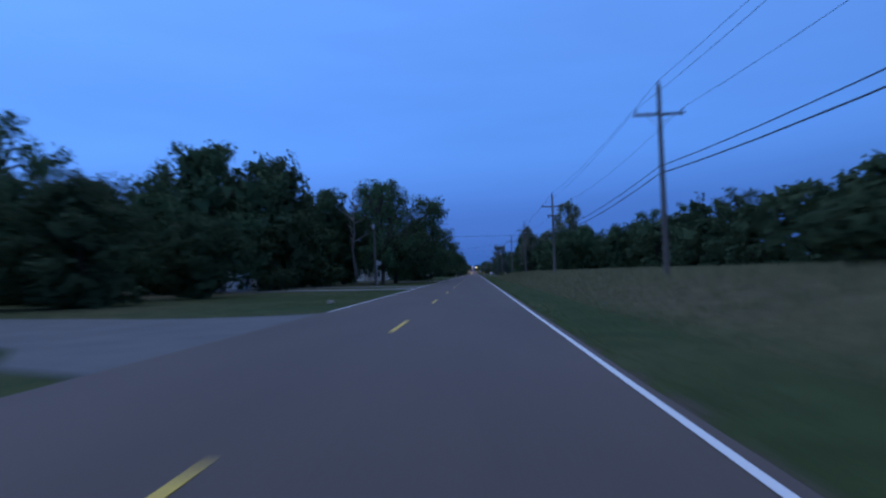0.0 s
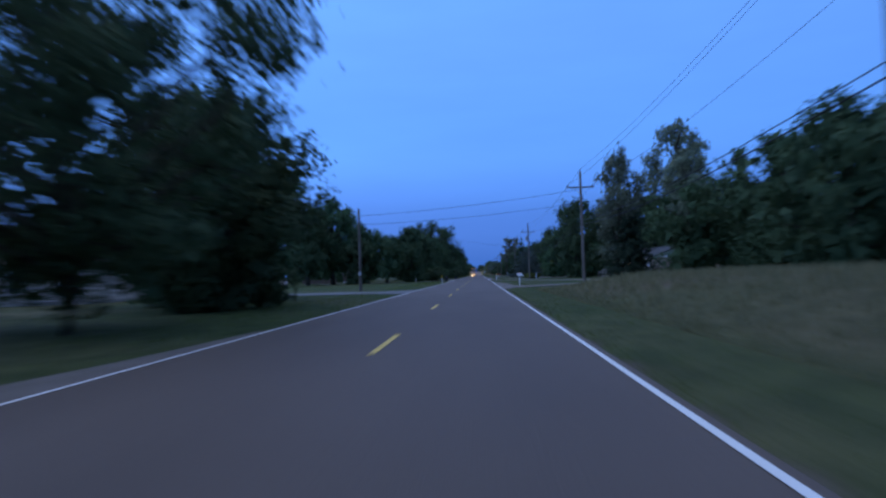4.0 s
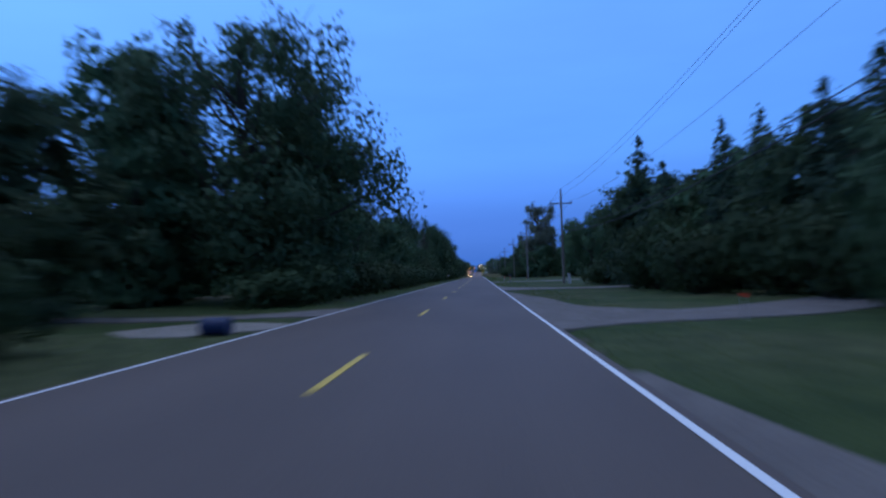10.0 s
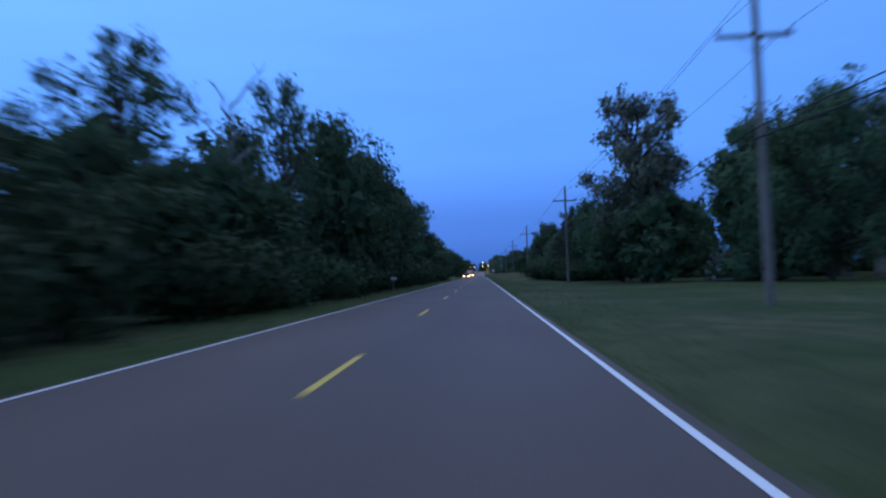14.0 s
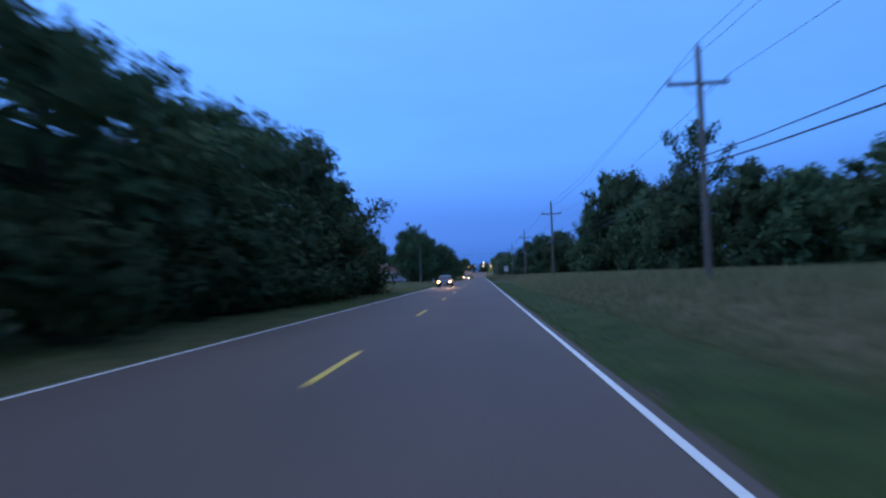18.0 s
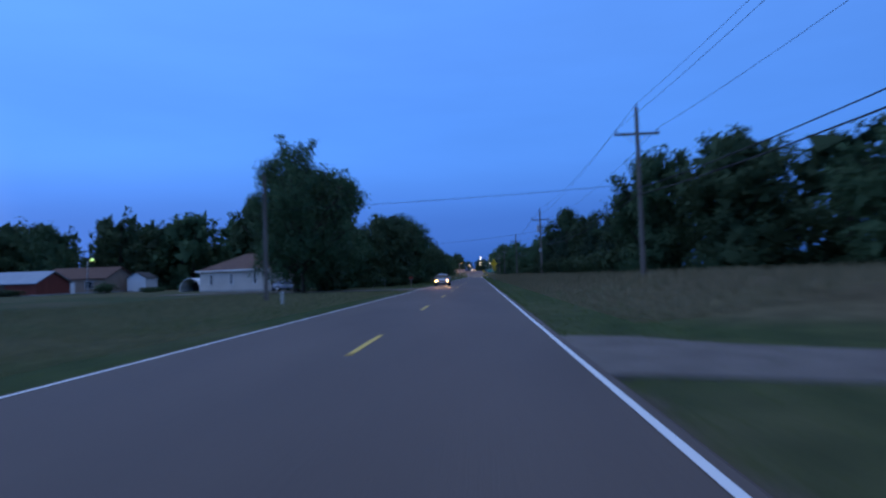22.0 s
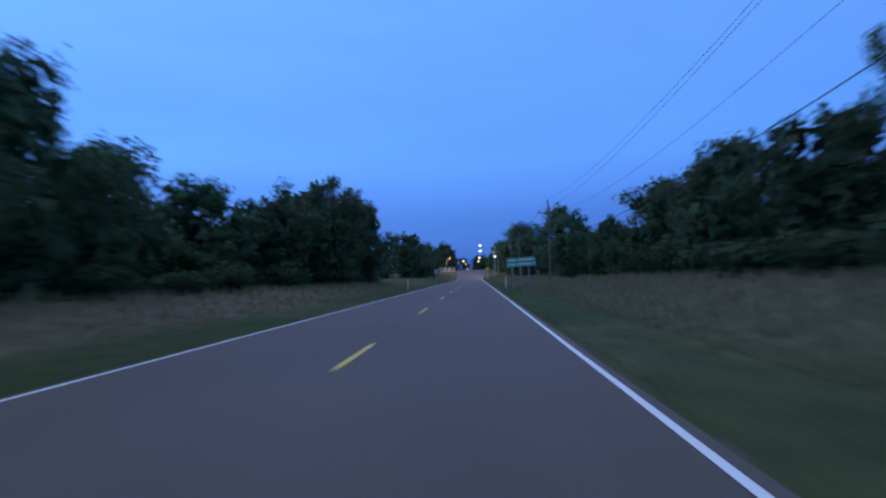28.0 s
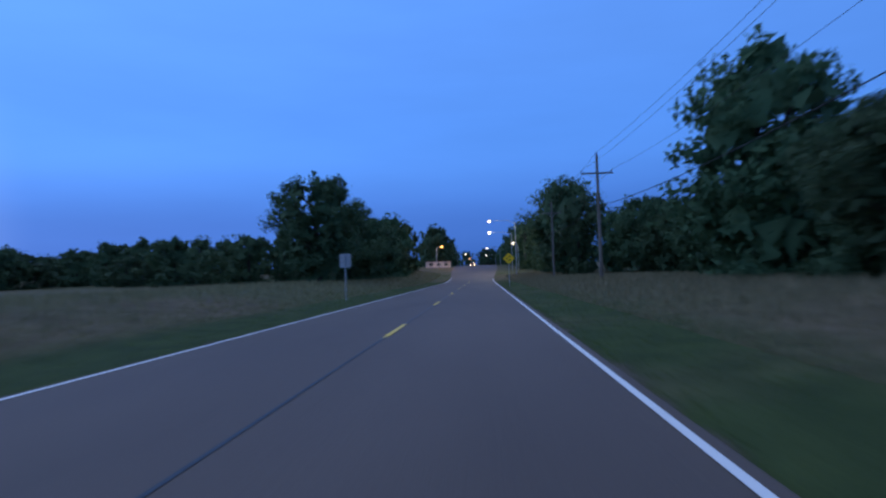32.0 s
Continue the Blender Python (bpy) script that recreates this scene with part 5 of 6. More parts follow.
gable_ends(e, 9.6, 8.0, 2.5, 1.5, "x", M_CREAM)
window_in(e, 1.8, 0.0, 1.6, 0.8, 0.9, "s")
window_in(e, 4.6, 0.0, 1.5, 0.9, 1.2, "s")
window_in(e, 8.2, 0.0, 1.5, 1.2, 1.1, "s")
part("front_door", boxes((6.4, -0.02, 1.03, 0.95, 0.07, 2.05)), M_BROWN, e)
part("air_conditioner", boxes((3.0, -0.2, 0.55, 0.7, 0.35, 0.5, 0, 0, 0, 0.03)), M_GREY_PAINT, e)
e = shell("shed", -31.6, 103, 5.4, 4.2, 2.2, M_BROWN, "brown board shed under the trees", "shed")
part("roof", gable_roof(5.4, 4.2, 2.2, 0.9, 0.25), M_GREY_SHINGLE, e)
gable_ends(e, 5.4, 4.2, 2.2, 0.9, "x", M_BROWN)
part("door", boxes((1.8, -0.03, 0.95, 1.0, 0.06, 1.8)), M_DARK_PLASTIC, e)

e = shell("shed", -32.0, 250.5, 4.6, 3.6, 2.2, M_BROWN, "brown board shed lit by an orange lamp under the trees", "shed")
part("roof", gable_roof(4.6, 3.6, 2.2, 0.8, 0.25), M_GREY_SHINGLE, e)
gable_ends(e, 4.6, 3.6, 2.2, 0.8, "x", M_BROWN)
part("door", boxes((2.2, -0.03, 0.95, 1.0, 0.06, 1.8)), M_DARK_PLASTIC, e)
wall_lamp = part("wall_lamp", boxes((3.4, -0.09, 1.92, 0.16, 0.16, 0.12, 0, 0, 0, 0.02)), M_GREY_PAINT, e)
part("lens", boxes((3.4, -0.10, 1.83, 0.13, 0.13, 0.08, 0, 0, 0, 0.02)), M_LAMP_ORANGE, wall_lamp, "orange lit lens")

# tan house with a brown hipped roof
e = shell("house", -36, 140, 12.0, 11.5, 2.75, M_CREAM, "single-storey pale house with a red-brown hipped roof")
part("roof", hip_roof(12.0, 11.5, 2.75, 2.1, 0.55), M_SHINGLE, e)
fascia(e, 12.0, 11.5, 2.75, 0.55)
for wx in (2.2, 6.6, 10.2):
    w_ = window_in(e, wx, 0.0, 1.55, 1.0, 1.3, "s")
    for s in (-0.78, 0.78):
        part("shutter", boxes((wx + s, -0.02, 1.55, 0.32, 0.05, 1.4)), M_BROWN, e)
part("wing", boxes((14.2, 8.5, 1.25, 4.4, 6.0, 2.5)), M_CREAM, e, "low side wing")
part("wing_roof", boxes((14.2, 8.5, 2.6, 5.0, 6.6, 0.16, 0, 6, 0)), M_SHINGLE, e)
window_in(e, 14.4, 5.5, 1.5, 1.0, 1.1, "s")
part("chimney", boxes((5.0, 7.0, 4.7, 0.7, 0.6, 1.3, 0, 0, 0, 0.02)), M_TAN, e)

# white house on the right with an entrance gable and porch lamp
e = shell("house", 24.5, 183.6, 9.0, 18.0, 2.75, M_WHITE_SIDING, "long white house with an entrance gable and lit porch lamp")
part("roof", gable_roof(9.0, 18.0, 2.75, 1.6, along="y"), M_GREY_SHINGLE, e)
gable_ends(e, 9.0, 18.0, 2.75, 1.6, "y", M_WHITE_SIDING)
# tree shade on the end wall, put into a tan panel over the white siding
part("side_cladding", boxes((4.5, -0.025, 1.38, 9.0, 0.045, 2.74)), M_TAN, e, "added tan panel standing in for tree shade on the end wall")
bm = prism([(7.2, 2.73), (13.2, 2.73), (10.2, 4.15)], -0.35, 4.2)
for v in bm.verts:
    v.co = Vector((v.co.y, v.co.x, v.co.z))
bmesh.ops.recalc_face_normals(bm, faces=bm.faces[:])
part("entrance_gable", bm, M_WHITE_SIDING, e)
bm = bmesh.new()
for s_, yc in ((1, 8.6), (-1, 11.8)):
    box(bm, 1.8, yc, 3.49, 4.6, 3.65, 0.10, s_ * 25.3)
part("entrance_roof", bm, M_GREY_SHINGLE, e)
for s_, yc in ((1, 8.6), (-1, 11.8)):
    part("barge_board", boxes((-0.52, yc, 3.44, 0.04, 3.65, 0.20, s_ * 25.3)), M_TRIM, e)
part("bay_wall", boxes((-0.165, 10.2, 1.38, 0.33, 5.8, 2.73)), M_WHITE_SIDING, e)
for yc in (0.06, 7.24, 13.16, 17.94):
    part("corner_board", boxes((-0.035 if yc in (0.06, 17.94) else -0.36, yc, 1.38, 0.05, 0.14, 2.72)), M_TRIM, e)
window_in(e, -0.34, 10.4, 1.35, 1.6, 1.9, "w", lit=True, arch=True)
window_in(e, -0.34, 8.2, 1.5, 0.7, 1.5, "w")
window_in(e, -0.005, 14.6, 1.45, 1.0, 1.5, "w")
window_in(e, -0.005, 5.6, 1.5, 1.0, 1.6, "w")
window_in(e, -0.005, 2.1, 1.5, 1.1, 1.7, "w")
part("front_door", boxes((-0.03, 16.2, 1.05, 0.08, 0.95, 2.05)), M_BROWN, e)
lamp_p = part("porch_lamp", boxes((-0.08, 7.0, 2.25, 0.10, 0.14, 0.14)), M_BLACK, e, "lit porch lamp")
part("globe", rod((-0.24, 7.0, 2.0), (-0.24, 7.0, 2.42), 0.11, 0.20, 12), M_PORCH, lamp_p)
part("deck", boxes((-1.5, 14.6, 0.30, 2.8, 5.4, 0.14)), M_TIMBER, e)
for k in range(5):
    part("deck_post", boxes((-2.8, 12.1 + 1.25 * k, 0.14, 0.10, 0.10, 0.35)), M_TIMBER, e)
for k in range(6):
    part("railing_post", boxes((-2.85, 12.0 + 1.1 * k, 0.85, 0.09, 0.09, 1.0)), M_TIMBER, e)
part("handrail", boxes((-2.85, 14.75, 1.36, 0.12, 5.6, 0.06)), M_TIMBER, e)
part("middle_rail", boxes((-2.85, 14.75, 0.85, 0.05, 5.6, 0.09)), M_TIMBER, e)
part("ramp", boxes((-1.9, 19.9, 0.16, 1.4, 5.2, 0.10, -3)), M_TIMBER, e)
part("ramp_rail", boxes((-2.6, 19.9, 1.0, 0.08, 5.2, 0.08, -6), (-2.6, 22.3, 0.55, 0.09, 0.09, 1.1), (-2.6, 19.9, 0.6, 0.09, 0.09, 1.1)), M_TIMBER, e)
e = thing("barrel", 28.2, 182.6, ground_z(28.2, 182.6), "blue plastic barrel standing by the end wall of a white house", "barrel")
part("body", rod((0, 0, 0), (0, 0, 0.90), 0.29, seg=18), M_BLUE_PLASTIC, e)
for z_ in (0.3, 0.6):
    part("hoop", rod((0, 0, z_ - 0.03), (0, 0, z_ + 0.03), 0.302, seg=18), M_BLUE_PLASTIC, e)

# sheds under the trees on the left
e = shell("shed", -48, 240, 4.2, 3.2, 1.5, M_CREAM, "low pale shed far under the trees", "shed")
part("roof", boxes((2.1, 1.6, 1.58, 4.6, 3.6, 0.12, 4)), M_GREY_SHINGLE, e)
part("door", boxes((1.6, -0.03, 0.7, 0.9, 0.06, 1.3)), M_TIMBER, e)
e = thing("board_fence", -41, 246, ground_z(-38, 246), "low brown board fence under the trees", "fence")
for k in range(28):
    part("board", boxes((0.15 + 0.30 * k, -0.02 * (k % 2), 0.48 + 0.015 * (k % 3), 0.26, 0.03, 0.96)), M_BROWN, e)
for k in range(5):
    part("post", boxes((2.1 * k, 0.08, 0.5, 0.10, 0.10, 1.05)), M_TIMBER, e)

# buildings behind the lawn on the right
e = shell("house", 32, 415, 9, 9, 2.9, M_TAN, "low brown house with a bluish roof behind a wide lawn")
part("roof", gable_roof(9, 9, 2.9, 1.9, along="x"), M_METAL_ROOF, e)
gable_ends(e, 9, 9, 2.9, 1.9, "x", M_TAN)
window_in(e, 2.0, 0, 1.5, 1.2, 1.1, "s")
window_in(e, 6.4, 0, 1.5, 1.2, 1.1, "s")
part("front_door", boxes((4.3, -0.03, 1.03, 0.95, 0.07, 2.05)), M_BROWN, e)
e = shell("outbuilding", 23.4, 405, 3.4, 3.0, 1.7, M_WHITE_SIDING, "small low white outbuilding under the trees", "shed")
part("roof", gable_roof(3.4, 3.0, 1.7, 0.6, 0.2), M_GREY_SHINGLE, e)
gable_ends(e, 3.4, 3.0, 1.7, 0.6, "x", M_WHITE_SIDING)
e = shell("outbuilding", 39.6, 401, 7.0, 8.0, 2.1, M_CREAM, "cream outbuilding with a dark gabled roof", "shed")
part("roof", gable_roof(7.0, 8.0, 2.1, 1.3, 0.3, "y"), M_GREY_SHINGLE, e)
gable_ends(e, 7.0, 8.0, 2.1, 1.3, "y", M_CREAM)
part("door", boxes((2.4, -0.03, 1.0, 1.8, 0.06, 2.0)), M_RED_BARN, e, "dull red door")
window_in(e, 5.2, 0, 1.4, 0.9, 0.8, "s")

# cream house with narrow windows
e = shell("house", -34.6, 618.2, 13.0, 8.4, 2.75, M_CREAM, "long cream house with narrow windows and a brown hipped roof", turn=-27.5)
part("roof", hip_roof(13.0, 8.4, 2.75, 2.2, 0.4), M_SHINGLE, e)
fascia(e, 13.0, 8.4, 2.75, 0.4)
for wx in (2.3, 6.1, 10.4):
    window_in(e, wx, 0, 1.6, 0.40, 1.25, "s")
window_in(e, 13.005, 2.4, 1.5, 0.9, 1.3, "e")
window_in(e, 13.005, 5.8, 1.5, 0.9, 1.3, "e")
part("steps", boxes((13.5, 1.0, 0.16, 0.9, 1.0, 0.30, 0, 0, 0, 0.01)), M_CONCRETE, e)
part("chimney", boxes((8.6, 4.2, 4.9, 0.5, 0.5, 1.0)), M_TAN, e)
# barn, tan house and sheds beyond
e = shell("barn", -78.6, 630, 12.5, 8, 2.0, M_RED_BARN, "long red barn with a pale metal roof", "barn")
part("roof", gable_roof(12.5, 8, 2.0, 1.8, 0.3), M_METAL_ROOF, e)
gable_ends(e, 12.5, 8, 2.0, 1.8, "x", M_RED_BARN)
part("barn_door", boxes((6, -0.04, 0.95, 3.0, 0.07, 1.9)), M_BROWN, e)
e = shell("house", -74.5, 642, 12, 9, 2.6, M_TAN, "tan house with a brown roof behind the field")
part("roof", gable_roof(12, 9, 2.6, 1.9), M_SHINGLE, e)
gable_ends(e, 12, 9, 2.6, 1.9, "x", M_TAN)
for wx in (2.5, 9.0):
    window_in(e, wx, 0, 1.5, 1.3, 1.1, "s")
part("front_door", boxes((6, -0.03, 1.03, 0.95, 0.07, 2.05)), M_TRIM, e)
e = shell("shed", -61, 646, 3.4, 4, 2.4, M_WHITE_SIDING, "small white garden shed", "shed")
part("roof", gable_roof(3.4, 4, 2.4, 1.0, 0.15, "y"), M_GREY_SHINGLE, e)
gable_ends(e, 3.4, 4, 2.4, 1.0, "y", M_WHITE_SIDING)
part("door", boxes((1.7, -0.03, 0.95, 1.2, 0.06, 1.8)), M_TRIM, e)
e = thing("hoop_shed", -39.6, 625.6, ground_z(-40, 626), "small white hoop shed with an open front", "shed")
arc = [(1.5 * math.cos(a), 0.35 + 1.6 * math.sin(a)) for a in [math.pi * i / 16 for i in range(17)]]
inner = [(1.42 * math.cos(a), 0.35 + 1.52 * math.sin(a)) for a in [math.pi * i / 16 for i in range(16, -1, -1)]]
part("cover", prism([(1.5, 0)] + arc + [(-1.5, 0), (-1.42, 0)] + inner + [(1.42, 0)], 0, 4), M_WHITE_PLASTIC, e)
part("back_wall", prism([(1.41, 0)] + inner[::-1] + [(-1.41, 0)], 3.7, 3.78), M_DARK_PLASTIC, e)
# house under trees beyond the cream one
e = shell("house", -39, 633, 11, 9, 2.6, M_TAN, "brown house with a reddish roof under the trees")
part("roof", hip_roof(11, 9, 2.6, 1.9), M_SHINGLE, e)
fascia(e, 11, 9, 2.6)
for wx in (2.4, 8.2):
    window_in(e, wx, 0, 1.5, 1.3, 1.1, "s", lit=wx < 3)
# low building by the far lights
e = shell("store", -12.6, 912, 6.2, 5.0, 1.6, M_CREAM, "low white roadside building by the street lamps", "building")
part("roof", boxes((3.1, 2.5, 1.7, 6.8, 5.6, 0.22, 0, 0, 0, 0.03)), M_GREY_SHINGLE, e)
for wx in (1.4, 3.3, 5.2):
    window_in(e, wx, 0, 0.9, 1.1, 0.7, "s")


# ---------------------------------------------------------------- signs and roadside markers
def post(e, x, y, z0, z1, mat, w=0.09, name="post"):
    return part(name, boxes((x, y, (z0 + z1) / 2, w, w, z1 - z0, 0, 0, 0, 0.008)), mat, e)


def plate(w, h, r=0.05, y0=-0.012, y1=0.0, cz=0.0):
    """A sign plate with rounded corners, facing -y."""
    pts = []
    for sx, sz, a0 in ((1, 1, 0), (-1, 1, 90), (-1, -1, 180), (1, -1, 270)):
        for k in range(5):
            a = radians(a0 + 22.5 * k)
            pts.append((sx * (w / 2 - r) + r * math.cos(a), cz + sz * (h / 2 - r) + r * math.sin(a)))
    return prism(pts, y0, y1)


def lettering(parent, text, x, y, z, size, mat, name="lettering"):
    ob = part(name, text_mesh(text, size, mat), None, parent)
    ob.matrix_basis = pose(x, y, z, 90)
    return ob


e = thing("speed_sign", 5.45, 533.4, ground_z(5.45, 533.4), "leaning white speed limit sign on a wooden post", "road sign", turn=-4)
e.matrix_basis = pose(5.45, 533.4, ground_z(5.45, 533.4), 0, 3.5, -4)
post(e, 0, 0.05, -0.3, 2.45, M_TIMBER)
sp = part("plate", plate(0.56, 0.70, cz=2.12), M_SIGN_WHITE, e)
part("border", boxes((0, -0.014, 2.445, 0.50, 0.003, 0.012), (0, -0.014, 1.795, 0.50, 0.003, 0.012), (-0.255, -0.014, 2.12, 0.012, 0.003, 0.64), (0.255, -0.014, 2.12, 0.012, 0.003, 0.64)), M_BLACK, sp)
part("text_bar", boxes((0, -0.014, 2.36, 0.36, 0.003, 0.075)), M_BLACK, sp)
part("text_bar", boxes((0, -0.014, 2.22, 0.28, 0.003, 0.07)), M_BLACK, sp)
lettering(sp, "45", 0, -0.014, 1.97, 0.36, M_BLACK)

e = thing("roundabout_warning_sign", 4.75, 643, ground_z(4.75, 643), "yellow diamond warning sign with circling arrows above two plates", "road sign")
post(e, 0, 0.05, -0.3, 3.6, M_TIMBER)
dm = part("diamond", plate(0.80, 0.80, 0.06), M_SIGN_YELLOW, e)
dm.matrix_basis = pose(0, -0.005, 3.0, 0, 45, 0)
for k in range(3):
    bm = bmesh.new()
    a0 = 120 * k + 20
    for j in range(9):
        a = radians(a0 + 9 * j)
        box(bm, 0.19 * math.cos(a), -0.016, 0.19 * math.sin(a), 0.055, 0.004, 0.055, 0, -math.degrees(a), 0)
    a = radians(a0 + 92)
    bmesh.ops.create_cone(bm, cap_ends=True, segments=3, radius1=0.085, radius2=0.085, depth=0.004, matrix=pose(0.19 * math.cos(a), -0.016, 0.19 * math.sin(a), 90, 0, 0) @ pose(0, 0, 0, 0, 0, math.degrees(a) + 180))
    ob = part("arrow", bm, M_BLACK, dm)
    ob.matrix_basis = pose(0, 0, 0, 0, -45, 0)
p1 = part("plate", plate(0.80, 0.22, 0.03, cz=2.33), M_SIGN_YELLOW, e)
part("text_bar", boxes((-0.18, -0.014, 2.33, 0.30, 0.004, 0.09), (0.20, -0.014, 2.33, 0.28, 0.004, 0.09)), M_BLACK, p1)
p2 = part("plate", plate(0.44, 0.42, 0.03, cz=1.98), M_SIGN_YELLOW, e)
part("text_bar", boxes((0, -0.014, 2.08, 0.30, 0.004, 0.07), (0, -0.014, 1.94, 0.34, 0.004, 0.09), (0, -0.014, 1.83, 0.2, 0.004, 0.04)), M_BLACK, p2)
part("top_plate", plate(0.42, 0.10, 0.02, cz=3.62), M_SIGN_YELLOW, e)

e = thing("guide_sign", 6.2, 731.3, ground_z(6.2, 731), "long green guide sign on three wooden posts", "road sign")
e.matrix_basis = pose(6.2, 731.3, ground_z(6.2, 731), 0, -2.6, 0)
for px in (-0.85, -0.12, 0.62):
    post(e, px, 0.07, -0.3, 2.5, M_TIMBER, 0.13)
gp = part("panel", plate(2.62, 0.80, 0.05, cz=2.38), M_SIGN_GREEN, e)
part("border", boxes((0, -0.014, 2.76, 2.52, 0.003, 0.025), (0, -0.014, 2.0, 2.52, 0.003, 0.025), (-1.28, -0.014, 2.38, 0.025, 0.003, 0.74), (1.28, -0.014, 2.38, 0.025, 0.003, 0.74)), M_SIGN_WHITE, gp)
for cx, cz, w_ in ((-0.84, 2.57, 0.70), (0.43, 2.57, 1.42), (-0.86, 2.21, 0.62), (0.24, 2.21, 1.30), (1.14, 2.23, 0.16)):
    part("text_bar", boxes((cx, -0.014, cz, w_, 0.004, 0.12)), M_SIGN_WHITE, gp)

e = thing("roundabout_warning_sign", 4.5, 816, ground_z(4.5, 816), "yellow diamond warning sign with circling arrows by the far lamps", "road sign")
post(e, 0, 0.05, -0.3, 3.2, M_STEEL, 0.06)
d2 = part("diamond", plate(0.80, 0.80, 0.06), M_SIGN_YELLOW, e)
d2.matrix_basis = pose(0, -0.005, 2.65, 0, 45, 0)
for k in range(3):
    bm = bmesh.new()
    for j in range(9):
        a = radians(120 * k + 20 + 9 * j)
        box(bm, 0.19 * math.cos(a), -0.016, 0.19 * math.sin(a), 0.055, 0.004, 0.055, 0, -math.degrees(a), 0)
    ob = part("arrow", bm, M_BLACK, d2)
    ob.matrix_basis = pose(0, 0, 0, 0, -45, 0)

e = thing("road_sign", -5.6, 790, ground_z(-5.6, 790), "grey back of a rectangular road sign on a post", "road sign")
post(e, 0, -0.05, -0.3, 2.6, M_STEEL, 0.06)
part("plate", plate(0.62, 0.76, 0.05, cz=2.2), M_GREY_PAINT, e)


def marker(x, y, h=1.05, label="white plastic marker post with a yellow reflector", refl=M_REFLECT_Y):
    e = thing("marker_post", x, y, ground_z(x, y), label, "marker post", "marker posts")
    part("post", boxes((0, 0, h / 2 - 0.1, 0.09, 0.05, h + 0.2, 0, 0, 0, 0.012)), M_WHITE_PLASTIC, e)
    if refl:
        part("reflector", boxes((0, -0.032, h - 0.14, 0.10, 0.02, 0.26, 0, 0, 0, 0.008)), refl, e, "bright reflector")


marker(-5.1, 211.5)
marker(4.6, 204.5, 1.2)
marker(-10.6, 219, 0.7, "short pale marker post", None)
marker(-5.3, 739.5)
marker(4.8, 735, 1.1)
marker(-8.0, 570.5, 0.75, "short pale marker post", None)
for x, y in ((8.2, 265.4), (8.6, 337.2), (6.0, 352)):
    e = thing("driveway_reflector", x, y, ground_z(x, y), "round red driveway reflector on a thin rod", "reflector", "driveway reflectors")
    part("rod", rod((0, 0.02, -0.2), (0, 0.02, 0.66), 0.012, seg=6), M_STEEL, e)
    part("disc", rod((0, -0.015, 0.60), (0, 0.01, 0.60), 0.06, seg=14), M_REFLECT_R, e)


def mailbox(x, y, body, label, h=1.05, post_mat=None, flag=None, double=False, face=1):
    """A rounded box on a post, its door towards the road. face: 1 stands right of the road, -1 left."""
    e = thing("mailbox", x, y, ground_z(x, y), label, "mailbox", "mailboxes")
    part("post", boxes((0, 0, h / 2 - 0.1, 0.10, 0.10, h + 0.2, 0, 0, 0, 0.01), (0, 0, h - 0.06, 0.45, 0.10, 0.06)), post_mat or M_TIMBER, e)
    arc = [(0.085 * math.cos(a), h + 0.14 + 0.085 * math.sin(a)) for a in [math.pi * i / 10 for i in range(11)]]
    bm = prism([(0.085, h)] + arc + [(-0.085, h)], -0.25, 0.25)
    bm.transform(pose(0, 0, 0, 0, 0, 90))
    b = part("box", bm, body, e)
    bm = prism([(0.09, h - 0.005)] + [(x_ * 1.06, z_) for x_, z_ in arc] + [(-0.09, h - 0.005)], -0.27, -0.25)
    bm.transform(pose(0, 0, 0, 0, 0, -90 * face))
    part("door", bm, body, b)
    part("flag", boxes((-0.02 * face, -0.095, h + 0.19, 0.03, 0.012, 0.16), (0.03 * face, -0.095, h + 0.25, 0.09, 0.012, 0.05)), flag or M_REFLECT_R, b)
    if double:
        part("newspaper_tube", boxes((0.16, -0.14, h - 0.06, 0.62, 0.13, 0.12, 0, 0, 0, 0.03)), M_WHITE_PLASTIC, e, "white newspaper tube")
    return e


mailbox(5.9, 165.2, M_WHITE_PLASTIC, "white mailbox with a newspaper tube on a white post", 1.0, M_WHITE_PLASTIC, double=True)
e = mailbox(6.2, 337, M_BLACK, "large black mailbox with red reflectors on a timber post", 0.95, flag=M_BLACK)
for k in range(2):
    part("reflector", boxes((0.0, -0.06, 0.72 - 0.16 * k, 0.11, 0.02, 0.10, 0, 0, 0, 0.006)), M_REFLECT_R, e, "orange-red reflector")
e = mailbox(5.7, 226.7, M_RED_BARN, "dark red mailbox on a post with white reflective bands", 0.88)
for k in range(4):
    part("reflective_band", boxes((0, 0, 0.80 - 0.105 * k, 0.112, 0.112, 0.062, 0, 0, 0, 0.004)), M_WHITE_PLASTIC, e, "white reflective band")
mailbox(-6.0, 98.4, M_WHITE_PLASTIC, "white mailbox beside a gravel drive", 1.0, face=-1)
mailbox(-6.0, 402.5, M_WHITE_PLASTIC, "small pale mailbox by the trees", 1.0, face=-1)
mailbox(-6.4, 616, M_RED_BARN, "dark red mailbox in the grass", 1.0, face=-1)

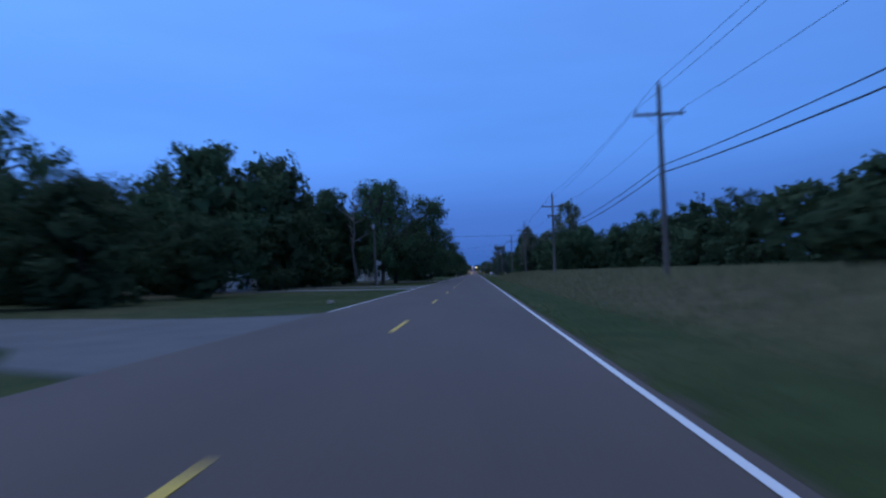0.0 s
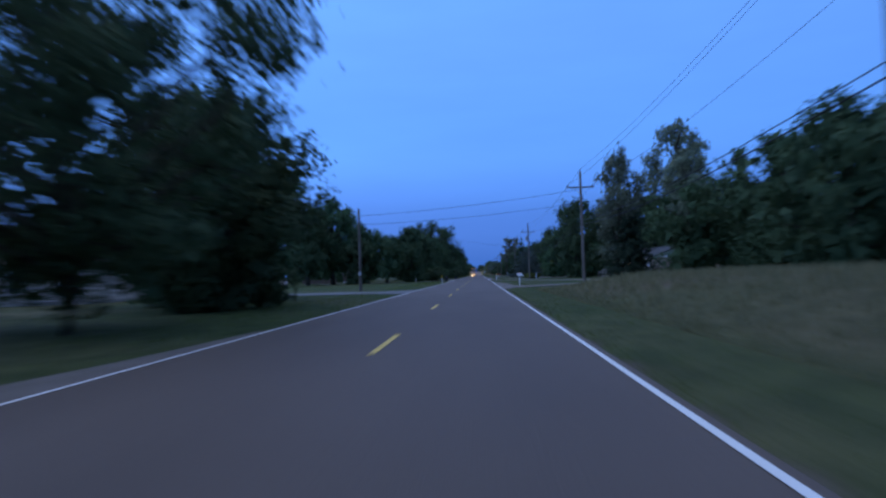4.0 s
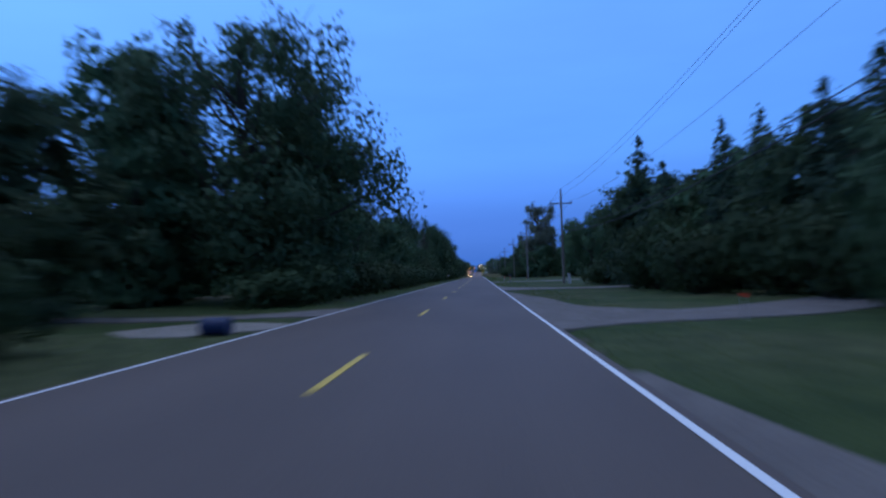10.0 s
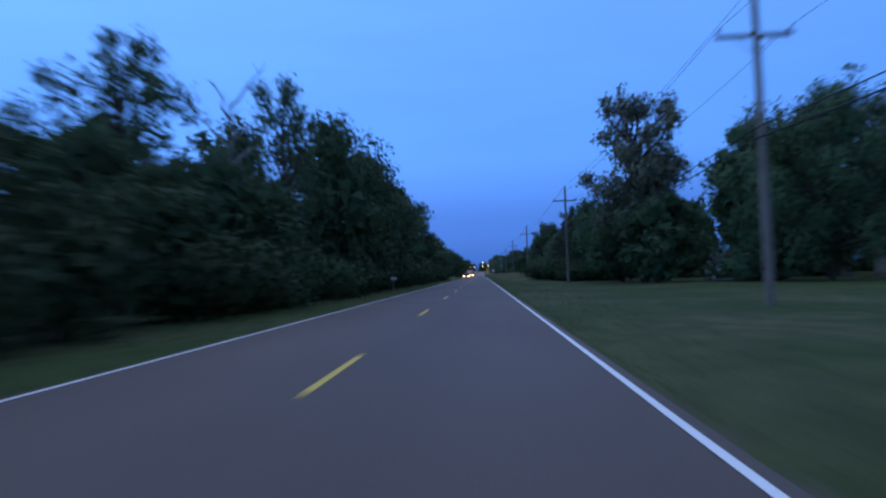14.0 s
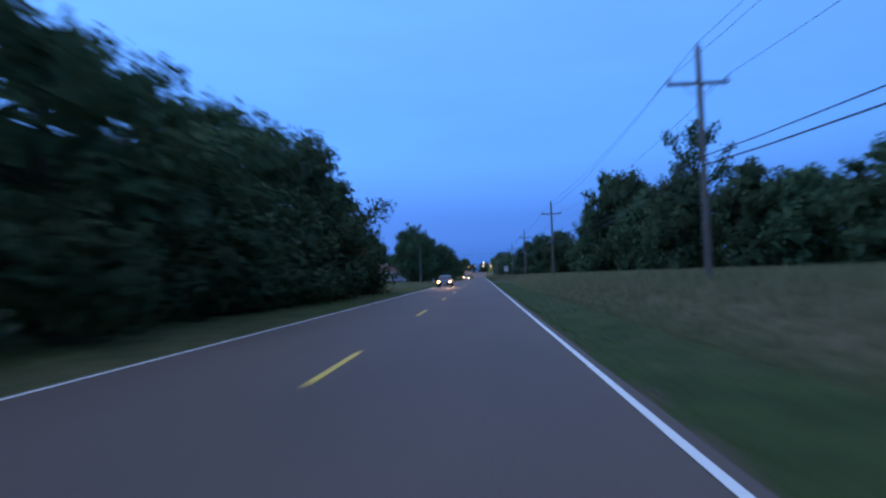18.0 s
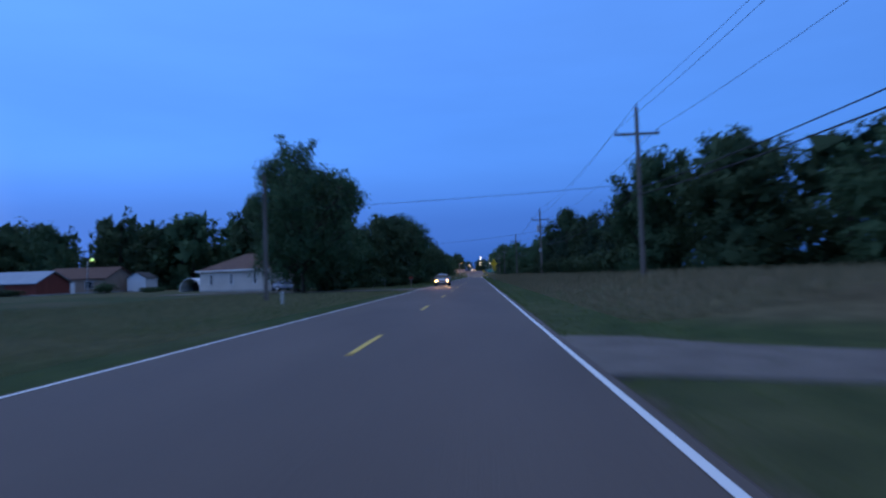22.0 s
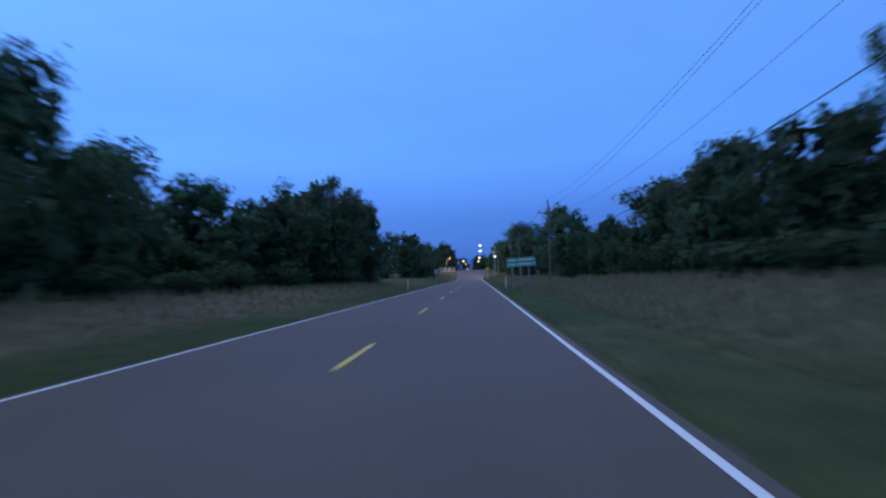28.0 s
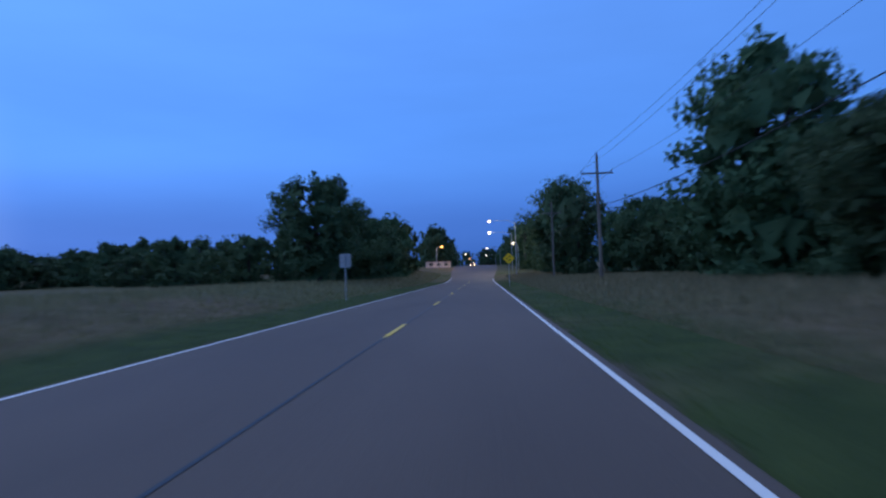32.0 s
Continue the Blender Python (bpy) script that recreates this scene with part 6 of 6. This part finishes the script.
# bins, rocks and other things beside the drives
e = thing("trash_can", -4.75, 220.2, ground_z(-4.75, 220.2), "dark plastic trash can with a lid beside the drive", "trash can")
part("body", rod((0, 0, 0), (0, 0, 0.85), 0.25, 0.31, 16), M_DARK_PLASTIC, e)
lid = part("lid", rod((0, 0, 0.85), (0, 0, 0.95), 0.33, 0.20, 16), M_DARK_PLASTIC, e)
part("handle", boxes((0, 0, 0.97, 0.18, 0.04, 0.05)), M_DARK_PLASTIC, lid)
e = thing("trash_bin", -21.9, 610.4, ground_z(-21.9, 610.4), "dark wheeled plastic bin at the corner of a cream house", "trash can")
part("body", boxes((0, 0, 0.50, 0.58, 0.62, 0.92, 0, 0, 0, 0.05)), M_DARK_PLASTIC, e)
part("lid", boxes((0, 0, 1.0, 0.62, 0.68, 0.08, 4, 0, 0, 0.03)), M_DARK_PLASTIC, e)
for s_ in (-0.24, 0.24):
    part("wheel", rod((s_ - 0.03, 0.30, 0.11), (s_ + 0.03, 0.30, 0.11), 0.11, seg=12), M_RUBBER, e)
e = thing("barrel", -4.6, 264.9, ground_z(-4.6, 264.9), "blue plastic barrel lying at the roadside", "barrel")
part("body", rod((-0.34, 0, 0.22), (0.34, 0, 0.22), 0.22, seg=18), M_BLUE_PLASTIC, e)
for s in (-0.2, 0.2):
    part("hoop", rod((s - 0.03, 0, 0.22), (s + 0.03, 0, 0.22), 0.232, seg=18), M_BLUE_PLASTIC, e)
rock_rng = random.Random(3)
for x, y, r_ in ((-4.9, 212.6, 0.22), (-6.4, 259.5, 0.3), (-8.2, 262, 0.25), (-5.4, 30, 0.16)):
    bm = bmesh.new()
    bmesh.ops.create_icosphere(bm, subdivisions=2, radius=r_)
    for v in bm.verts:
        v.co *= 1 + 0.28 * noise.noise(v.co * 5 + Vector((x, y, 0)))
        v.co.z *= 0.65
    ob = tagged(new("rock", mesh_of("rock", bm, M_ROCK)), "pale rough limestone rock on the verge", "rock", "roadside rocks")
    ob.matrix_basis = pose(x, y, ground_z(x, y) + r_ * 0.35, 0, 0, rock_rng.uniform(0, 360))
e = thing("farm_gate", -13.5, 620, ground_z(-12, 620), "low pale metal gate beside a gravel drive", "gate")
for k in range(3):
    part("rail", boxes((1.6, 0, 0.35 + 0.3 * k, 3.2, 0.04, 0.05)), M_STEEL, e)
for k in range(3):
    part("upright", boxes((1.6 * k, 0, 0.55, 0.06, 0.06, 1.2)), M_STEEL, e)
e = thing("utility_pedestal", 12.0, 212.6, ground_z(12, 212.6), "pale green utility pedestal at the foot of a pole", "utility box")
part("housing", boxes((0, 0, 0.5, 0.26, 0.24, 1.05, 0, 0, 0, 0.02)), M_GREY_PAINT, e)
part("cap", boxes((0, 0, 1.06, 0.30, 0.28, 0.08, 0, 0, 0, 0.02)), M_GREY_PAINT, e)
e = thing("utility_pedestal", 11.6, 317.2, ground_z(11.6, 317.2), "pale utility pedestal at the foot of a pole", "utility box")
part("housing", boxes((0, 0, 0.5, 0.26, 0.24, 1.05, 0, 0, 0, 0.02)), M_GREY_PAINT, e)
part("cap", boxes((0, 0, 1.06, 0.30, 0.28, 0.08, 0, 0, 0, 0.02)), M_GREY_PAINT, e)


# ---------------------------------------------------------------- lamps
def street_lamp(x, y, h, arm, mat, label, r=0.22):
    """A pole with an arm that reaches arm metres sideways and a lit head, h metres over the level road."""
    h -= rise(y)
    e = thing("street_lamp", x, y, ground_z(x, y), label, "street lamp", "street lamps")
    part("pole", rod((0, 0, -0.3), (0, 0, h - 0.2), 0.10, 0.06, 10), M_STEEL, e)
    verts, faces = [], []
    tube(verts, faces, [Vector((0, 0, h - 0.5)), Vector((arm * 0.3, 0, h + 0.05)), Vector((arm, 0, h + 0.15))], [0.045, 0.04, 0.035], 7)
    me = bpy.data.meshes.new("arm")
    me.from_pydata(verts, [], faces)
    me.materials.append(M_STEEL)
    part("arm", me, None, e)
    head = part("lamp_head", boxes((arm, 0, h + 0.16, 0.62, 0.30, 0.14, 0, 0, 0, 0.04)), M_GREY_PAINT, e)
    bm = bmesh.new()
    bmesh.ops.create_uvsphere(bm, u_segments=14, v_segments=8, radius=r, matrix=pose(arm, 0, h + 0.02) @ Matrix.Diagonal((1, 1, 0.8, 1)))
    part("lens", bm, mat, head, "lit lens")
    return e


street_lamp(8.0, 867, 10.4, -4.6, M_LAMP_WHITE, "street lamp with a long arm and a bright white light", 0.27)
street_lamp(8.0, 882, 9.4, -4.5, M_LAMP_WHITE, "street lamp with a long arm and a bright white light", 0.27)
street_lamp(9.6, 888, 7.4, -1.0, M_LAMP_WHITE, "street lamp with a short arm and a white light", 0.28)
street_lamp(-9.2, 905, 7.8, 1.3, M_LAMP_ORANGE, "street lamp with an orange light", 0.30)
street_lamp(7.5, 948, 9.0, -4.0, M_LAMP_WHITE, "far street lamp with a white light", 0.32)
street_lamp(-7.5, 985, 8.5, 3.0, M_LAMP_WHITE, "far street lamp with a white light", 0.32)
street_lamp(7.5, 1020, 9.0, -4.0, M_LAMP_WHITE, "far street lamp with a white light", 0.32)
street_lamp(-7.5, 1060, 8.5, 3.0, M_LAMP_ORANGE, "far street lamp with an orange light", 0.32)
street_lamp(-37.0, 171, 6.7, 0.8, M_LAMP_GREEN, "yard lamp with a greenish light", 0.20)
street_lamp(-61.1, 635, 5.5, 0.8, M_LAMP_GREEN, "yard lamp with a greenish light", 0.24)
street_lamp(-45.8, 266, 1.8, 0.3, M_LAMP_ORANGE, "low yard lamp with an orange light", 0.12)
street_lamp(-25.8, 247.6, 2.1, 0.3, M_LAMP_ORANGE, "low yard lamp with an orange light", 0.10)


def light(name, where, energy, colour, size=0.15, spot=None):
    d = bpy.data.lights.new(name, "SPOT" if spot else "POINT")
    d.energy, d.color, d.shadow_soft_size = energy, colour, size
    ob = new(name, d)
    if spot:
        d.spot_size, d.spot_blend = radians(spot[1]), 0.6
        ob.matrix_basis = look(where, spot[0])
    else:
        ob.location = where
    return ob


light("porch_light", (23.8, 190.6, 2.1), 60, (1.0, 0.80, 0.58), 0.2)
light("wall_light", (-28.6, 250.1, 1.7), 14, (1.0, 0.50, 0.15), 0.1)
light("street_light", (3.4, 867, 10.0), 900, (1.0, 0.86, 0.66), 0.3)
light("street_light", (3.5, 882, 9.0), 900, (1.0, 0.86, 0.66), 0.3)
light("street_light", (-7.9, 905, 7.4), 700, (1.0, 0.50, 0.15), 0.3)


# ---------------------------------------------------------------- oncoming vehicles, standing
def loft(stations, ring=20, power=3.2):
    """A smooth closed skin through upright oval sections (y, half width, z0, z1, top pinch)."""
    bm = bmesh.new()
    rows = []
    for y, hw, z0, z1, pinch in stations:
        row = []
        for k in range(ring):
            th = 2 * math.pi * (k + 0.5) / ring
            c, n = math.cos(th), math.sin(th)
            u = math.copysign(abs(c) ** (2 / power), c)
            v = math.copysign(abs(n) ** (2 / power), n)
            h = (v + 1) / 2
            row.append(bm.verts.new((u * hw * (1 - pinch * h), y, z0 + (z1 - z0) * h)))
        rows.append(row)
    for r0, r1 in zip(rows, rows[1:]):
        for k in range(ring):
            bm.faces.new((r0[k], r0[(k + 1) % ring], r1[(k + 1) % ring], r1[k]))
    bm.faces.new(rows[0])
    bm.faces.new(rows[-1])
    bmesh.ops.recalc_face_normals(bm, faces=bm.faces[:])
    for f in bm.faces:
        f.smooth = len(f.verts) == 4
    return bm


def sheet_of(points, push):
    """A thin bent plate: a grid of rows of points, thickened along push."""
    bm = bmesh.new()
    grid = [[bm.verts.new(p) for p in row] for row in points]
    for r0, r1 in zip(grid, grid[1:]):
        for k in range(len(r0) - 1):
            bm.faces.new((r0[k], r0[k + 1], r1[k + 1], r1[k]))
    r = bmesh.ops.extrude_face_region(bm, geom=bm.faces[:])
    bmesh.ops.translate(bm, vec=push, verts=[v for v in r["geom"] if isinstance(v, bmesh.types.BMVert)])
    bmesh.ops.recalc_face_normals(bm, faces=bm.faces[:])
    return bm


def vehicle(x, y, kind_, paint, label, lit=True, turn=0.0):
    """A car that faces -y. kind_: 'sedan' or 'wagon'."""
    wagon = kind_ == "wagon"
    e = thing("car", x, y, road_z(x) + rise(y) if lit else ground_z(x, y), label, "car", "oncoming cars" if lit else "", turn=turn)
    L, W, H = (4.6, 1.78, 1.43) if wagon else (4.7, 1.80, 1.40)
    hw = W / 2
    part("body", loft([(0.0, hw * 0.70, 0.34, 0.60, 0.05), (0.06, hw * 0.84, 0.25, 0.68, 0.06), (0.22, hw * 0.93, 0.21, 0.745, 0.07), (0.6, hw * 0.985, 0.19, 0.82, 0.08),
                       (1.2, hw, 0.19, 0.91, 0.10), (2.2, hw, 0.19, 0.95, 0.10), (3.3, hw, 0.19, 0.97, 0.10), (L - 0.5, hw * 0.98, 0.21, 0.97, 0.10),
                       (L - 0.15, hw * 0.92, 0.28, 0.95, 0.09), (L, hw * 0.82, 0.36, 0.86, 0.06)], ring=28, power=4.5), paint, e)
    # the cabin: rows from the windscreen's foot over the roof to the rear window's foot
    tail = L - 0.12 if wagon else L - 0.55
    roof_end = L - 0.55 if wagon else L - 1.45
    part("cabin", loft([(1.18, hw * 0.86, 0.86, 0.93, 0.0), (1.55, hw * 0.88, 0.84, 1.15, 0.07), (1.95, hw * 0.885, 0.84, H - 0.06, 0.16), (2.35, hw * 0.89, 0.84, H, 0.19),
                        (2.9, hw * 0.89, 0.84, H, 0.19), (roof_end, hw * 0.88, 0.84, H - 0.05, 0.18), ((roof_end + tail) / 2, hw * 0.86, 0.84, (H + 0.9) / 2, 0.1),
                        (tail, hw * 0.82, 0.84, 0.95, 0.0)], ring=24, power=4.0), paint, e)
    lean = [(1.13, 0.91, 0.78), (1.49, 1.13, 0.735), (1.87, H - 0.085, 0.66)]
    part("windscreen", sheet_of([[(u * w, yy - 0.05 + 0.07 * u * u, z + 0.012) for u in (-1, -0.5, 0, 0.5, 1)] for yy, z, w in lean], (0, 0.03, -0.02)), M_CAR_GLASS, e)
    back = [(tail + 0.02, 0.97, 0.68), ((roof_end + tail) / 2 + 0.04, (H + 0.92) / 2, 0.66), (roof_end + 0.05, H - 0.06, 0.60)]
    part("rear_window", sheet_of([[(u * w, yy - 0.05 * u * u, z + 0.012) for u in (-1, -0.5, 0, 0.5, 1)] for yy, z, w in back], (0, -0.03, -0.02)), M_CAR_GLASS, e)
    for s in (-1, 1):
        zt, zb = H - 0.13, 0.99
        for y0, y1 in ((1.66, 2.52), (2.60, 3.30), (3.37, roof_end + 0.15)):
            lo, hi = s * (hw * 0.865), s * (hw * 0.765)
            front = 0.33 if y0 < 2 else 0.02
            part("side_window", sheet_of([[(lo, y0, zb), (lo, y1, zb)], [(hi, y0 + front, zt), (hi, y1 - 0.06, zt)]], (s * 0.03, 0, 0.004)), M_CAR_GLASS, e)
        for wy in (0.88, L - 0.98):
            wh = part("wheel", rod((s * (hw - 0.21), wy, 0.31), (s * (hw + 0.004), wy, 0.31), 0.31, seg=22), M_RUBBER, e)
            part("rim", rod((s * (hw - 0.02), wy, 0.31), (s * (hw + 0.014), wy, 0.31), 0.20, seg=16), M_STEEL, wh)
        bm = bmesh.new()
        bmesh.ops.create_uvsphere(bm, u_segments=14, v_segments=10, radius=1, matrix=pose(s * 0.64, 0.09, 0.60) @ Matrix.Diagonal((0.20, 0.09, 0.12, 1)))
        # a lit lamp's outer shell carries the imitated orange halo
        lamp = part("headlight", bm, M_HEAD_HALO if lit else M_TRIM, e, "lit headlight" if lit else "")
        if lit:
            bm = bmesh.new()
            bmesh.ops.create_uvsphere(bm, u_segments=12, v_segments=8, radius=1, matrix=pose(s * 0.63, 0.045, 0.60) @ Matrix.Diagonal((0.115, 0.075, 0.075, 1)))
            part("bulb", bm, M_HEAD, lamp, "glowing headlamp core")
        part("mirror", boxes((s * (hw + 0.07), 1.62, 1.0, 0.17, 0.10, 0.12, 0, 0, 0, 0.035)), paint, e)
        part("door_handle", boxes((s * (hw * 0.965), 2.36, 0.82, 0.03, 0.16, 0.03, 0, 0, 0, 0.008)), M_BLACK, e)
        part("indicator", boxes((s * 0.60, 0.0, 0.43, 0.20, 0.05, 0.06, 0, 0, 0, 0.015)), M_REFLECT_Y, e, "amber indicator lens")
        if lit:
            light("headlight_beam", (x + s * 0.64, y - 0.14, e.location.z + 0.66), 520, (1.0, 0.50, 0.18), 0.08, ((x + s * 0.64 + 0.5, y - 45, e.location.z + 0.2), 46))
    part("grille", boxes((0, -0.005, 0.575, 0.72, 0.05, 0.11, 0, 0, 0, 0.02)), M_BLACK, e)
    part("lower_grille", boxes((0, 0.005, 0.325, 0.95, 0.06, 0.10, 0, 0, 0, 0.02)), M_BLACK, e)
    part("bumper", boxes((0, 0.03, 0.43, W * 0.86, 0.14, 0.12, 0, 0, 0, 0.05)), paint, e)
    part("plate", boxes((0, -0.05, 0.425, 0.42, 0.02, 0.15, 0, 0, 0, 0.006)), M_SIGN_WHITE, e, "blank white plate")
    return e


vehicle(-2.35, 515.8, "sedan", M_CAR_NAVY, "dark blue sedan with lit headlights in the oncoming lane")
vehicle(-2.3, 611.9, "wagon", M_CAR_SILVER, "silver station wagon with lit headlights in the oncoming lane")
vehicle(-17.6, 608.5, "sedan", M_CAR_BLUE, "parked bluish car beside a cream house", lit=False, turn=62)
vehicle(-1.4, 958, "sedan", M_CAR_DARK, "distant dark car with lit headlights in the oncoming lane")


# ---------------------------------------------------------------- grass
def blades(name, count, place, height, width, material, label, seed):
    """Many bent blades of grass as one object."""
    rng = np.random.default_rng(seed)
    x, y = place(rng, count)
    z = np.array([ground_z(a, b) for a, b in zip(x, y)])
    ax = np.abs(x)
    h = height * rng.uniform(0.5, 1.3, count) * np.clip(0.3 + (ax - ax.min()) / 6, 0.3, 1)
    w = rng.uniform(0, 2 * np.pi, count)
    lean = rng.uniform(0.1, 0.45, count) * h
    dx, dy = np.cos(w), np.sin(w)
    v = np.empty((count, 3, 3))
    v[:, 0] = np.stack([x - dy * width, y + dx * width, z - 0.03], 1)
    v[:, 1] = np.stack([x + dy * width, y - dx * width, z - 0.03], 1)
    v[:, 2] = np.stack([x + dx * lean, y + dy * lean, z + h], 1)
    me = bpy.data.meshes.new(name)
    me.vertices.add(3 * count)
    me.vertices.foreach_set("co", v.reshape(-1))
    me.loops.add(3 * count)
    me.loops.foreach_set("vertex_index", np.arange(3 * count))
    me.polygons.add(count)
    me.polygons.foreach_set("loop_start", np.arange(0, 3 * count, 3))
    me.update(calc_edges=True)
    me.materials.append(material)
    return tagged(new(name, me), label, "grass", kind="stuff")


def field(y0, y1, x0, x1):
    def place(rng, n):
        y = rng.uniform(y0, y1, n)
        x = x0 + (x1 - x0) * rng.uniform(0, 1, n) ** 1.6
        return x, y
    return place


blades("tall_grass", 44000, field(-10, 146, 5.7, 26), 0.40, 0.034, M_BLADES, "tall dry meadow grass", 1)
blades("tall_grass", 34000, field(447, 538, 5.7, 24), 0.40, 0.034, M_BLADES, "tall dry meadow grass", 2)
blades("tall_grass", 42000, field(554, 728, 5.7, 18), 0.40, 0.034, M_BLADES, "tall dry meadow grass", 3)
blades("tall_grass", 31000, field(740, 870, 6.0, 24), 0.40, 0.034, M_BLADES, "tall dry meadow grass", 4)
blades("tall_grass", 26000, field(666, 880, -6.2, -24), 0.40, 0.034, M_BLADES, "tall dry meadow grass", 5)
blades("tall_grass", 38000, field(498, 592, -5.0, -22), 0.22, 0.034, M_BLADES, "tall dry meadow grass", 6)
blades("verge_grass", 51000, field(-10, 880, 3.8, 6.8), 0.12, 0.02, M_VERGE, "short green verge grass", 7)
blades("verge_grass", 51000, field(26, 880, -3.8, -8.0), 0.13, 0.02, M_VERGE, "short green verge grass", 8)
